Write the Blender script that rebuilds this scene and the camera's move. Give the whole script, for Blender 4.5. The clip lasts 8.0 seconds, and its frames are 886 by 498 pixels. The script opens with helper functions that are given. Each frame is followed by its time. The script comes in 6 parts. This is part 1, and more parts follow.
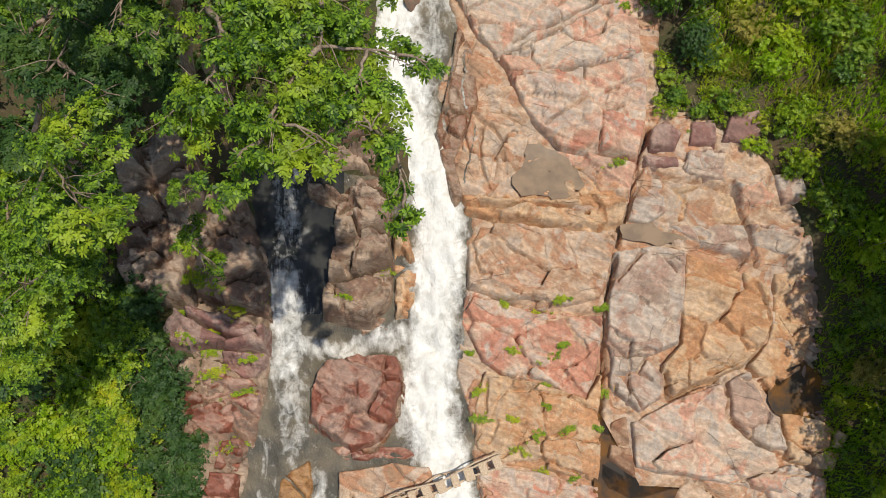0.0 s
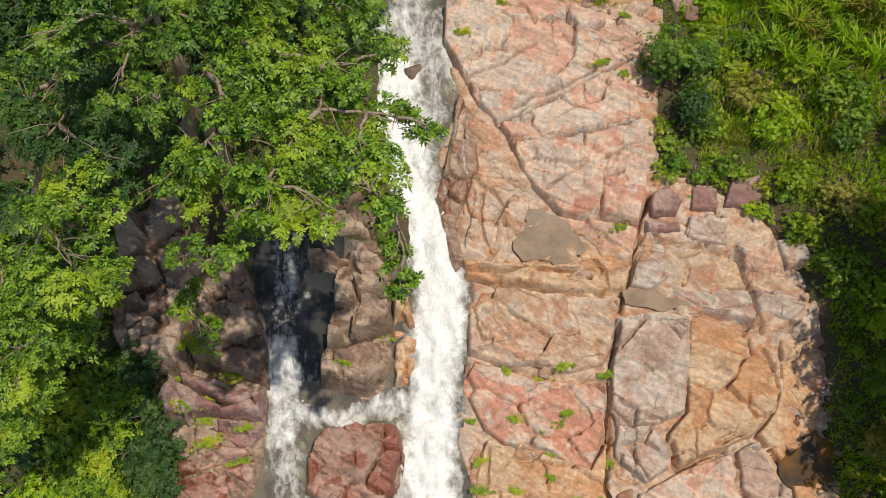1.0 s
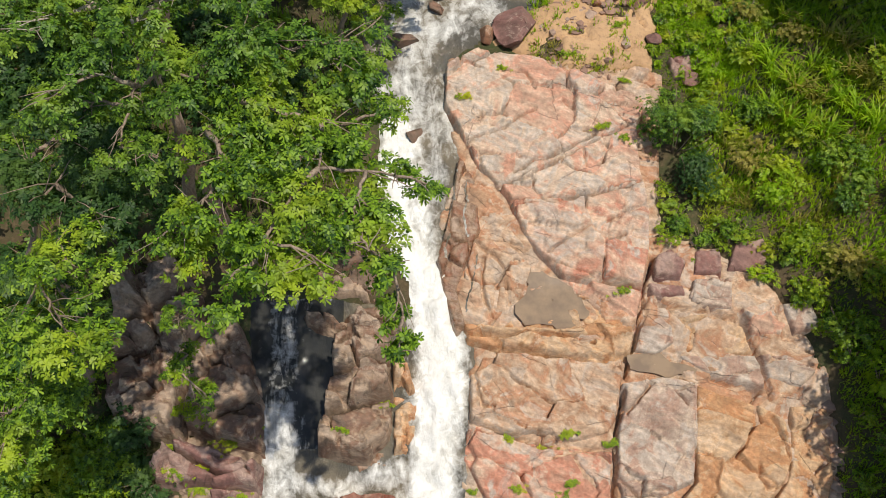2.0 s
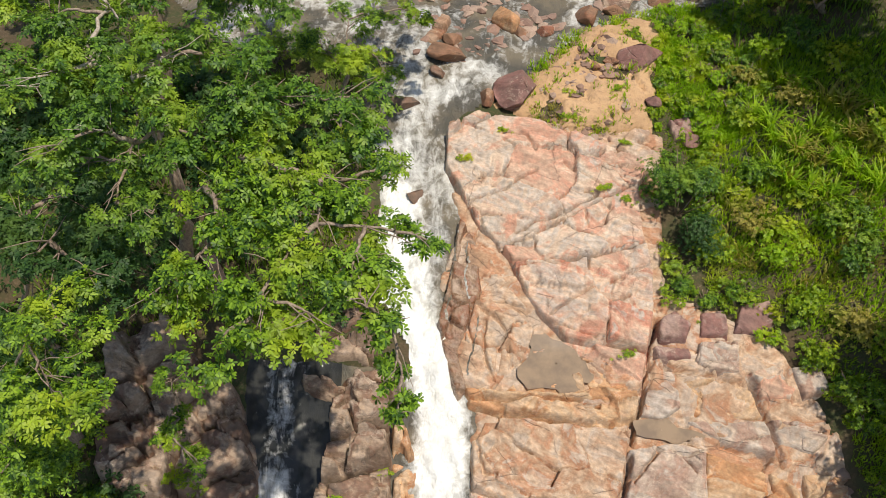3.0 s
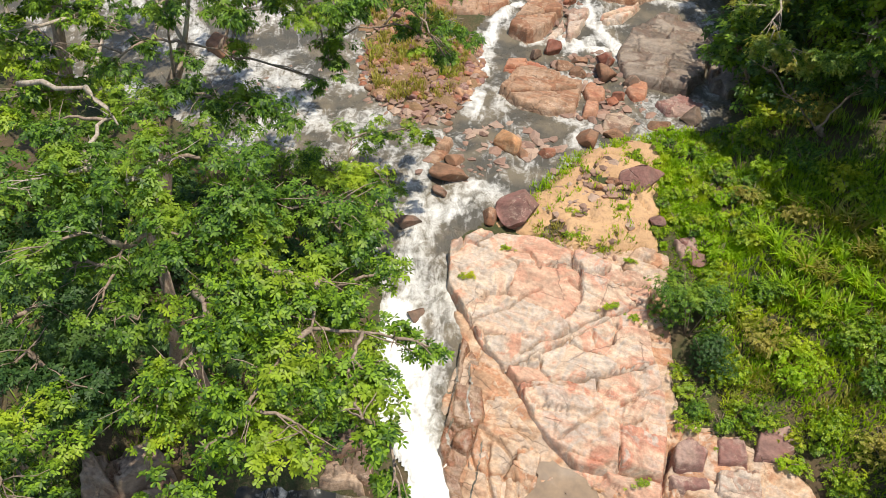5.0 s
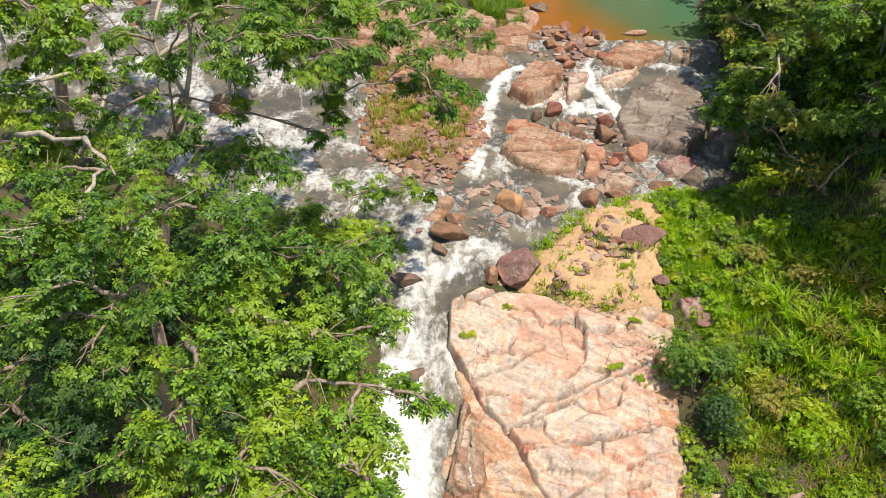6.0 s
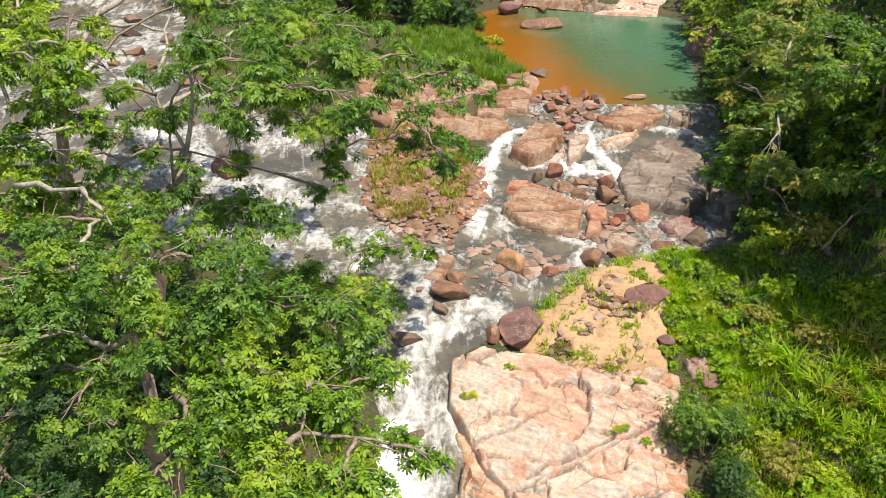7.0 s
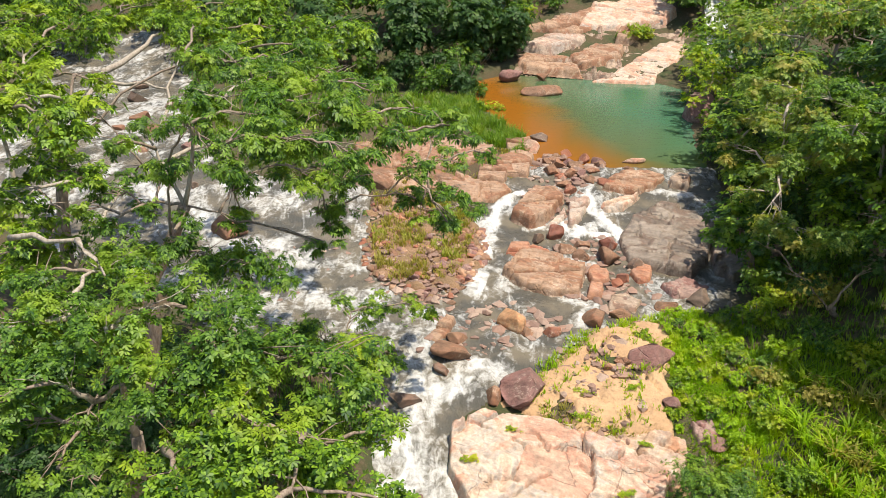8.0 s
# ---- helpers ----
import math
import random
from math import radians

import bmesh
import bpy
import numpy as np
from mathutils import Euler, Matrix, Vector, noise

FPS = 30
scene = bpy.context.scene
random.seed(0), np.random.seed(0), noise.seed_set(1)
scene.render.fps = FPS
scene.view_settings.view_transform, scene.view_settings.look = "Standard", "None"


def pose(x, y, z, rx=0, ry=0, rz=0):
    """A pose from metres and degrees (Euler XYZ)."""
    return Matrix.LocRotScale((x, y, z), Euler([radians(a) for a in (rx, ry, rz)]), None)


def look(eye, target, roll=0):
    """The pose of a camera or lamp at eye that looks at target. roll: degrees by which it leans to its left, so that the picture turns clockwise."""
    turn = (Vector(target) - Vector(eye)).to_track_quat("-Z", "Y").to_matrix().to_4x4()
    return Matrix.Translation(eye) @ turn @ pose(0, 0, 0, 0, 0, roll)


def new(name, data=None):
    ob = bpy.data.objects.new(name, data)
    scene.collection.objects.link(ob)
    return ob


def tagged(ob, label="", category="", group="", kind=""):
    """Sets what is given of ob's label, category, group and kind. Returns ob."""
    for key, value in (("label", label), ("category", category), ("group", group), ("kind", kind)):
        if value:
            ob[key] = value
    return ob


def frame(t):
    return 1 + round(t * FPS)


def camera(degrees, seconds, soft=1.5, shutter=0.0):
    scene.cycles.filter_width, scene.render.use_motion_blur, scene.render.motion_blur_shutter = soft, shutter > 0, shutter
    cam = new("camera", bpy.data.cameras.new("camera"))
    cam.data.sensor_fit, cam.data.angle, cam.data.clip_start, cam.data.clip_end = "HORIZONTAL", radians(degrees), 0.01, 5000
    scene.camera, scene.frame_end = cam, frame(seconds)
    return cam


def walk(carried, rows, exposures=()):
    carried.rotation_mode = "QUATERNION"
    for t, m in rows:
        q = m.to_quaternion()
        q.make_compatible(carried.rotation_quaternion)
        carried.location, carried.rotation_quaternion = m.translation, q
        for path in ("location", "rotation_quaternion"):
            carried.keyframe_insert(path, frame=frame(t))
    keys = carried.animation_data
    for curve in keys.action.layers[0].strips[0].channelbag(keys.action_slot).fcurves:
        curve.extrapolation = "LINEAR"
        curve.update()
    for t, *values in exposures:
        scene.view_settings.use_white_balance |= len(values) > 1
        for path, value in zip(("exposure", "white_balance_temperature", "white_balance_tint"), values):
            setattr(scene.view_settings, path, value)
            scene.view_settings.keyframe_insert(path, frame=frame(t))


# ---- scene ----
cam = camera(58.25, 8.0, soft=0.7)
# seconds, eye (x, y, z), turn (rx, ry, rz)
PATH = [
    (0.0, 0.000, 0.000, 28.500, 26.00, 0.00, 0.00),
    (0.5, 0.033, 0.018, 28.375, 28.45, 0.07, 0.07),
    (1.0, 0.057, 0.043, 28.228, 30.88, 0.12, 0.13),
    (1.5, 0.071, 0.076, 28.060, 33.30, 0.15, 0.18),
    (2.0, 0.078, 0.115, 27.875, 35.72, 0.17, 0.24),
    (2.5, 0.080, 0.159, 27.674, 38.12, 0.17, 0.29),
    (3.0, 0.076, 0.208, 27.460, 40.52, 0.16, 0.34),
    (3.5, 0.069, 0.260, 27.235, 42.91, 0.14, 0.39),
    (4.0, 0.061, 0.315, 27.002, 45.31, 0.11, 0.44),
    (4.5, 0.052, 0.371, 26.763, 47.70, 0.07, 0.50),
    (5.0, 0.043, 0.429, 26.521, 50.10, 0.03, 0.56),
    (5.5, 0.037, 0.486, 26.277, 52.51, -0.02, 0.62),
    (6.0, 0.035, 0.542, 26.034, 54.93, -0.07, 0.69),
    (6.5, 0.038, 0.597, 25.795, 57.36, -0.12, 0.77),
    (7.0, 0.047, 0.649, 25.561, 59.81, -0.17, 0.85),
    (7.5, 0.064, 0.697, 25.335, 62.27, -0.22, 0.93),
    (8.0, 0.090, 0.741, 25.120, 64.75, -0.27, 1.02),
]
walk(cam, [(t, pose(*p)) for t, *p in PATH], exposures=[(0.0, -0.40, 6950, 10), (8.0, 0.34, 7000, 10)])

# ---- light ----
SUN_ELEVATION, SUN_AZIMUTH = 72.0, 124.0   # azimuth from +y towards +x
sky_world = bpy.data.worlds.new("sky")
scene.world = sky_world
sky_world.use_nodes = True
wn, wl = sky_world.node_tree.nodes, sky_world.node_tree.links
sky_tex = wn.new("ShaderNodeTexSky")
sky_tex.sky_type, sky_tex.sun_disc = "NISHITA", False
sky_tex.sun_elevation, sky_tex.sun_rotation = radians(SUN_ELEVATION), radians(SUN_AZIMUTH)
wn["Background"].inputs["Strength"].default_value = 0.15
wl.new(sky_tex.outputs[0], wn["Background"].inputs["Color"])
sun = new("sun", bpy.data.lights.new("sun", "SUN"))
sun.data.energy, sun.data.angle, sun.data.color = 5.0, radians(0.6), (1.0, 0.95, 0.87)
ca, sa, ce, se = (math.cos(radians(SUN_AZIMUTH)), math.sin(radians(SUN_AZIMUTH)),
                  math.cos(radians(SUN_ELEVATION)), math.sin(radians(SUN_ELEVATION)))
sun.matrix_world = look((sa * ce * 60, ca * ce * 60, se * 60), (0, 0, 0))

# ---- materials ----


class Nodes:
    """A short way to write a node material."""

    def __init__(self, name):
        self.material = bpy.data.materials.new(name)
        self.material.use_nodes = True
        self.tree = self.material.node_tree
        self.shader = self.tree.nodes["Principled BSDF"]
        self.position = self.add("ShaderNodeNewGeometry").outputs["Position"]

    def add(self, kind, **values):
        n = self.tree.nodes.new(kind)
        for key, value in values.items():
            if key in n.inputs:
                self.put(n.inputs[key], value)
        return n

    def put(self, socket, value):
        if isinstance(value, bpy.types.NodeSocket):
            self.tree.links.new(value, socket)
        else:
            socket.default_value = value

    def mapped(self, scale, turn=(0, 0, 0), source=None):
        m = self.add("ShaderNodeMapping")
        m.inputs["Scale"].default_value = scale
        m.inputs["Rotation"].default_value = [radians(a) for a in turn]
        self.put(m.inputs["Vector"], source or self.position)
        return m.outputs[0]

    def noise(self, scale, detail=5.0, rough=0.55, vector=None, distortion=0.0):
        n = self.add("ShaderNodeTexNoise", Scale=scale, Detail=detail, Roughness=rough, Distortion=distortion)
        self.put(n.inputs["Vector"], vector or self.position)
        return n.outputs["Fac"]

    def ramp(self, value, low, high, a=0.0, b=1.0):
        n = self.add("ShaderNodeMapRange")
        for key, v in (("Value", value), ("From Min", low), ("From Max", high), ("To Min", a), ("To Max", b)):
            self.put(n.inputs[key], v)
        return n.outputs[0]

    def math(self, op, a, b=0.0):
        n = self.add("ShaderNodeMath")
        n.operation = op
        self.put(n.inputs[0], a)
        self.put(n.inputs[1], b)
        return n.outputs[0]

    def mix(self, factor, a, b, blend="MIX"):
        n = self.add("ShaderNodeMix")
        n.data_type, n.blend_type = "RGBA", blend
        self.put(n.inputs[0], factor)
        for socket, c in ((n.inputs[6], a), (n.inputs[7], b)):
            self.put(socket, c if isinstance(c, bpy.types.NodeSocket) else (*c, 1.0))
        return n.outputs[2]

    def bump(self, height, strength, distance=0.05, normal=None):
        n = self.add("ShaderNodeBump", Strength=strength, Distance=distance, Height=height)
        if normal:
            self.put(n.inputs["Normal"], normal)
        return n.outputs[0]

    def finish(self, color=None, rough=None, normal=None, **more):
        if color is not None:
            self.put(self.shader.inputs["Base Color"], color if isinstance(color, bpy.types.NodeSocket) else (*color, 1))
        if rough is not None:
            self.put(self.shader.inputs["Roughness"], rough)
        if normal is not None:
            self.put(self.shader.inputs["Normal"], normal)
        for key, v in more.items():
            self.put(self.shader.inputs[key.replace("_", " ")], v)
        return self.material


def rock_material(name, light, middle, dark, stain, stained=0.5, wet=0.0, bands=0.24, patches=0.85):
    """Bedded rock: every plate with its own cast of grey, cream, pink and ochre, streaked along the beds, with rust, varnish and grain."""
    n = Nodes(name)

    def bedded(scale, turn):
        m = n.add("ShaderNodeMapping")
        m.vector_type = "TEXTURE"
        m.inputs["Scale"].default_value = [1 / c for c in scale]
        m.inputs["Rotation"].default_value = [radians(a) for a in turn]
        n.put(m.inputs["Vector"], n.position)
        return m.outputs[0]

    bed = n.add("ShaderNodeAttribute")
    bed.attribute_name = "bed"
    one = n.add("ShaderNodeObjectInfo").outputs["Random"]
    field = n.ramp(n.noise(0.75, 7, 0.62, distortion=0.9), 0.32, 0.68)
    streaks = n.noise(1.0, 7, 0.62, bedded((0.7, 2.4, 1.8), (0, 0, -24)), 1.8)
    broad_streaks = n.noise(1.0, 5, 0.6, bedded((0.35, 0.95, 0.8), (0, 0, -28)), 1.6)
    fine = n.noise(7.0, 8, 0.7)
    grain = n.noise(34.0, 3, 0.6)
    pick = n.math("ADD", n.math("MULTIPLY", bed.outputs["Fac"], 0.55), n.math("MULTIPLY", field, 0.40))
    pick = n.math("ADD", pick, n.math("MULTIPLY", one, 0.10))
    ramp = n.add("ShaderNodeValToRGB")
    n.put(ramp.inputs[0], pick)
    blend = lambda a, b, f: [x + (y - x) * f for x, y in zip(a, b)]
    grey, cream = blend(light, (0.45, 0.42, 0.41), patches), blend(light, (0.62, 0.50, 0.41), patches * 0.7)
    rust = blend(middle, stain, 0.35 + 0.5 * stained)
    stops = ((0.08, blend(middle, dark, 0.35)), (0.24, middle), (0.36, rust), (0.42, light), (0.52, grey), (0.60, cream), (0.68, blend(light, middle, 0.6)), (0.76, rust), (0.82, grey), (0.93, light))
    for k, (at, c) in enumerate(stops):
        e = ramp.color_ramp.elements[k] if k < 2 else ramp.color_ramp.elements.new(at)
        e.position, e.color = at, (*c, 1.0)
    color = ramp.outputs[0]
    color = n.mix(n.ramp(broad_streaks, 0.54 - 0.04 * stained, 0.66, 0.0, 0.5), color, rust)
    color = n.mix(n.ramp(broad_streaks, 0.34, 0.44, 0.4 * patches, 0.0), color, cream)
    varnish = n.noise(1.1, 8, 0.66, n.mapped((1, 1, 1), (12, -20, 25)), 1.0)
    color = n.mix(n.ramp(varnish, 0.55, 0.66, 0.0, min(0.8, 1.6 * bands)), color, dark)
    chalk = n.noise(1.2, 9, 0.66, n.mapped((1, 1.6, 1), (0, 40, 70)), 1.3)
    vein = n.ramp(n.math("ABSOLUTE", n.math("SUBTRACT", chalk, 0.53)), 0.0, 0.02, 1.0, 0.0)
    vein = n.math("MULTIPLY", vein, n.ramp(n.noise(0.8, 4, 0.6, n.mapped((1, 1, 1), (50, 0, 10))), 0.48, 0.6))
    color = n.mix(n.math("MULTIPLY", vein, 0.0 if wet > 0.5 else 0.55), color, (0.66, 0.57, 0.50))
    color = n.mix(1.0, color, n.mix(n.ramp(streaks, 0.34, 0.66), (0.74, 0.675, 0.59), (1.12, 1.05, 0.94)), "MULTIPLY")
    color = n.mix(1.0, color, n.mix(n.ramp(fine, 0.3, 0.7), (0.70, 0.69, 0.67), (1.27, 1.28, 1.27)), "MULTIPLY")
    bend = n.add("ShaderNodeTexNoise", Scale=1.3, Detail=5.0, Roughness=0.6)
    n.put(bend.inputs["Vector"], n.position)
    shrunk = n.add("ShaderNodeVectorMath")
    shrunk.operation = "SCALE"
    n.put(shrunk.inputs[0], bend.outputs["Color"])
    n.put(shrunk.inputs["Scale"], 0.22)
    bent = n.add("ShaderNodeVectorMath")
    n.put(bent.inputs[0], bedded((0.5, 1.0, 0.7), (0, 0, -26)))
    n.put(bent.inputs[1], shrunk.outputs[0])
    cells = n.add("ShaderNodeTexVoronoi", Scale=0.9)
    cells.feature = "DISTANCE_TO_EDGE"
    n.put(cells.inputs["Vector"], bent.outputs[0])
    crack = n.math("MULTIPLY", n.ramp(cells.outputs["Distance"], 0.002, 0.012, 1.0, 0.0), n.ramp(n.noise(0.8, 3, 0.5), 0.51, 0.57))
    color = n.mix(n.math("MULTIPLY", crack, 0.35), color, [c * 0.4 for c in dark])
    h = n.math("ADD", n.math("MULTIPLY", n.noise(9.0, 8, 0.75), 0.75), n.math("MULTIPLY", streaks, 0.25))
    h = n.math("ADD", h, n.math("SUBTRACT", n.math("MULTIPLY", grain, 0.08), n.math("MULTIPLY", crack, 0.5)))
    rough = n.ramp(fine, 0.3, 0.7, 0.74 - 0.6 * wet, 0.92 - 0.55 * wet)
    return n.finish(color, rough, n.bump(h, 0.8, 0.06))


ROCKS = {
    "tan": rock_material("tan_rock", (0.50, 0.365, 0.275), (0.40, 0.262, 0.18), (0.192, 0.131, 0.104), (0.44, 0.20, 0.115), 0.5, patches=0.6),
    "pale": rock_material("pale_rock", (0.56, 0.45, 0.385), (0.48, 0.34, 0.275), (0.26, 0.18, 0.155), (0.62, 0.29, 0.215), 0.45, bands=0.14, patches=0.9),
    "pink": rock_material("pink_rock", (0.54, 0.385, 0.315), (0.47, 0.27, 0.205), (0.232, 0.156, 0.133), (0.52, 0.215, 0.155), 0.65),
    "brown": rock_material("brown_rock", (0.35, 0.225, 0.155), (0.25, 0.148, 0.10), (0.10, 0.068, 0.05), (0.30, 0.13, 0.075), 0.5, patches=0.2),
    "grey": rock_material("grey_rock", (0.47, 0.40, 0.365), (0.385, 0.295, 0.26), (0.19, 0.15, 0.14), (0.42, 0.24, 0.185), 0.3, patches=0.7),
    "orange": rock_material("orange_rock", (0.55, 0.385, 0.25), (0.47, 0.285, 0.165), (0.23, 0.14, 0.09), (0.47, 0.225, 0.115), 0.5, patches=0.3),
    "purple": rock_material("purple_rock", (0.320, 0.221, 0.207), (0.240, 0.143, 0.137), (0.120, 0.074, 0.075), (0.256, 0.115, 0.108), 0.4, patches=0.15),
    "red": rock_material("red_rock", (0.400, 0.197, 0.124), (0.320, 0.139, 0.091), (0.184, 0.082, 0.066), (0.320, 0.107, 0.066), 0.5, patches=0.15),
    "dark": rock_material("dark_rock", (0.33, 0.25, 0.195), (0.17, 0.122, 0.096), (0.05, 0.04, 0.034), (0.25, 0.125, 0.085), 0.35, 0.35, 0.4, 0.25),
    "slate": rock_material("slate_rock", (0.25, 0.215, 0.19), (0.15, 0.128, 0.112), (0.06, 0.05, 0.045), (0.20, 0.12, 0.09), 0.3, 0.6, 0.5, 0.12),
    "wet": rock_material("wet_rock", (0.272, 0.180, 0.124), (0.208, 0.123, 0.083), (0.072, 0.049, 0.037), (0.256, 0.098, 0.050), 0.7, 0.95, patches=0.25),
    "redwet": rock_material("damp_red_rock", (0.36, 0.21, 0.17), (0.25, 0.10, 0.07), (0.05, 0.025, 0.02), (0.20, 0.055, 0.032), 0.7, 0.55, 0.35, 0.3),
    "wetorange": rock_material("wet_orange_rock", (0.336, 0.180, 0.066), (0.240, 0.115, 0.042), (0.096, 0.049, 0.025), (0.240, 0.098, 0.025), 0.6, 0.9, patches=0.1),
}


def soil_material(name, a, b, c, scale=1.0):
    n = Nodes(name)
    big = n.noise(0.5 * scale, 6, 0.6)
    small = n.noise(7 * scale, 6, 0.7)
    color = n.mix(n.ramp(big, 0.4, 0.62), a, b)
    color = n.mix(n.ramp(small, 0.5, 0.7), color, c)
    return n.finish(color, 0.95, n.bump(small, 0.8, 0.08))


SOIL = soil_material("forest_soil", (0.085, 0.058, 0.03), (0.04, 0.055, 0.016), (0.13, 0.09, 0.05))
SAND = soil_material("orange_sand", (0.55, 0.355, 0.195), (0.45, 0.28, 0.15), (0.34, 0.21, 0.125))
GRAVEL = soil_material("gravelly_soil", (0.28, 0.165, 0.09), (0.19, 0.125, 0.06), (0.34, 0.21, 0.13), 2.0)


def leaf_material(name, low, high, tip, gloss=0.38, through_light=0.35):
    """Leaf with its own shade for every leaf, some of the light passing through."""
    n = Nodes(name)
    info = n.add("ShaderNodeNewGeometry").outputs["Random Per Island"]
    patch = n.noise(0.9, 3)
    sprig = n.ramp(n.noise(4.2, 2, 0.5), 0.38, 0.62)
    pick = n.math("ADD", n.math("MULTIPLY", info, 0.75), n.math("MULTIPLY", sprig, 0.3))
    color = n.mix(n.ramp(pick, 0.2, 0.85), low, high)
    color = n.mix(n.ramp(patch, 0.50, 0.68, 0.0, 0.7), color, tip)
    n.finish(color, gloss, Specular_IOR_Level=0.35)
    glow = n.add("ShaderNodeBsdfTranslucent")
    n.put(glow.inputs["Color"], n.mix(1.0, color, (1.25, 1.35, 0.5), "MULTIPLY"))
    both = n.add("ShaderNodeMixShader")
    both.inputs[0].default_value = through_light
    n.tree.links.new(n.shader.outputs[0], both.inputs[1])
    n.tree.links.new(glow.outputs[0], both.inputs[2])
    n.tree.links.new(both.outputs[0], n.tree.nodes["Material Output"].inputs["Surface"])
    return n.material


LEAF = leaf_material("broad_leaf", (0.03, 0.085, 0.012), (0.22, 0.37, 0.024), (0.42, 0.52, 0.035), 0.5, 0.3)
# For dark green shrubs and for shaded foliage, whose shade is in this colour
LEAF_DARK_SHADED = leaf_material("dark_shaded_leaf", (0.022, 0.065, 0.018), (0.06, 0.13, 0.028), (0.11, 0.19, 0.032), 0.55, 0.3)
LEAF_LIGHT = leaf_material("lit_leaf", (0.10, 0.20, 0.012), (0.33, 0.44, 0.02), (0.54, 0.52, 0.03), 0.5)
LEAF_RUST = leaf_material("mixed_leaf", (0.08, 0.17, 0.04), (0.31, 0.42, 0.08), (0.56, 0.43, 0.11), 0.5, 0.45)
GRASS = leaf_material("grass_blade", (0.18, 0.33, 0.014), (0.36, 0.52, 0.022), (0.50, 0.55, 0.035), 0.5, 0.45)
# Darker grass: shade under trees put into its colour; also tall pool grass
GRASS_DARK = leaf_material("dark_shaded_blade", (0.08, 0.18, 0.015), (0.20, 0.32, 0.03), (0.30, 0.38, 0.05), 0.4, 0.4)
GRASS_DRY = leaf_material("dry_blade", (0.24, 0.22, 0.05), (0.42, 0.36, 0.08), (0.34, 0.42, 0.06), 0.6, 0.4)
LEAF_MID = leaf_material("green_leaf", (0.03, 0.085, 0.018), (0.16, 0.30, 0.03), (0.34, 0.46, 0.04), 0.5, 0.36)


def bark_material(name, a, b):
    n = Nodes(name)
    streak = n.noise(6, 6, 0.65, n.mapped((3, 3, 0.8)))
    return n.finish(n.mix(n.ramp(streak, 0.35, 0.65), a, b), 0.85, n.bump(streak, 0.6, 0.03))


BARK = bark_material("pale_bark", (0.24, 0.19, 0.14), (0.48, 0.42, 0.34))
TWIG = bark_material("twig_bark", (0.16, 0.11, 0.08), (0.34, 0.27, 0.20))
WOOD = bark_material("weathered_wood", (0.40, 0.30, 0.20), (0.60, 0.48, 0.35))


def water_material(name, body, shallow, streaks, ruffled=0.55):
    """Running water: clear brown-grey where smooth, broken white where the foam attribute says it churns."""
    n = Nodes(name)
    foam = n.add("ShaderNodeAttribute")
    foam.attribute_name = "foam"
    lines = n.noise(1.0, 6, 0.62, n.mapped(streaks), 1.2)
    froth = n.noise(3.6, 5, 0.6, distortion=0.9)
    mixed = n.math("ADD", n.math("MULTIPLY", lines, 0.6), n.math("MULTIPLY", froth, 0.4))
    edge = n.math("SUBTRACT", 0.86, n.math("MULTIPLY", foam.outputs["Fac"], 0.48))
    white = n.ramp(mixed, n.math("SUBTRACT", edge, 0.14), n.math("ADD", edge, 0.20))
    bed = n.noise(0.9, 5)
    still = n.mix(n.ramp(bed, 0.40, 0.62), body, shallow)
    color = n.mix(white, still, n.mix(n.ramp(n.math("ADD", n.math("MULTIPLY", froth, 0.5), n.math("MULTIPLY", lines, 0.5)), 0.36, 0.56), (0.62, 0.61, 0.56), (0.77, 0.77, 0.74)))
    ripples = n.noise(3.4, 5, 0.6, n.mapped((1.6, 0.9, 1)), 1.0)
    h = n.math("ADD", n.math("MULTIPLY", ripples, 0.8), n.math("MULTIPLY", froth, 0.6))
    return n.finish(color, n.ramp(white, 0.0, 1.0, 0.09, 0.75), n.bump(h, ruffled, 0.14), IOR=1.33)


# Water over dark rock, its colour darkened further for the crown's shade
SHADED_FALL_WATER = water_material("dark_shaded_fall_water", (0.026, 0.028, 0.028), (0.05, 0.05, 0.046), (2.6, 0.7, 0.5), 0.2)
STREAM_WATER = water_material("stream_water", (0.085, 0.08, 0.066), (0.165, 0.14, 0.10), (1.7, 0.7, 0.8))
# ---- the lie of the land ----
LAND_Y = [-3000, -60, 3, 6, 8.4, 11.7, 14.6, 17.5, 20, 23.6, 26.5, 33, 36, 40, 42, 62, 68, 80, 110, 200, 3000]
LAND_Z = [-30, -4, -1, 0.2, 1.4, 3.5, 5.1, 6.3, 7.1, 8.4, 9.0, 9.1, 9.3, 10.1, 10.4, 10.4, 11.5, 16, 30, 60, 90]
LOWER_BANK = [(-2.4, 20.2), (-2.5, 17.2), (-1.8, 16.0), (-0.8, 15.0), (-1.0, 12.9), (-1.6, 13.9), (-3.8, 14.5), (-6.7, 14.7),
              (-6.7, 13.9), (-6.0, 10.6), (-6.2, 9.4), (-6.7, 7.3), (-7.5, 4.9), (-8.0, 2.0), (-9.0, -6.0), (-9.5, -14.0), (2.5, -14.0), (2.2, -6.0), (1.6, 2.0), (1.2, 4.4), (0.9, 5.8),
              (0.9, 7.3), (0.4, 8.0), (0.6, 9.4), (0.7, 10.4), (0.8, 11.6), (1.0, 12.6), (0.6, 13.4), (0.2, 14.5), (-0.2, 15.6),
              (-0.3, 16.8), (0.4, 18.3), (0.3, 20.2)]
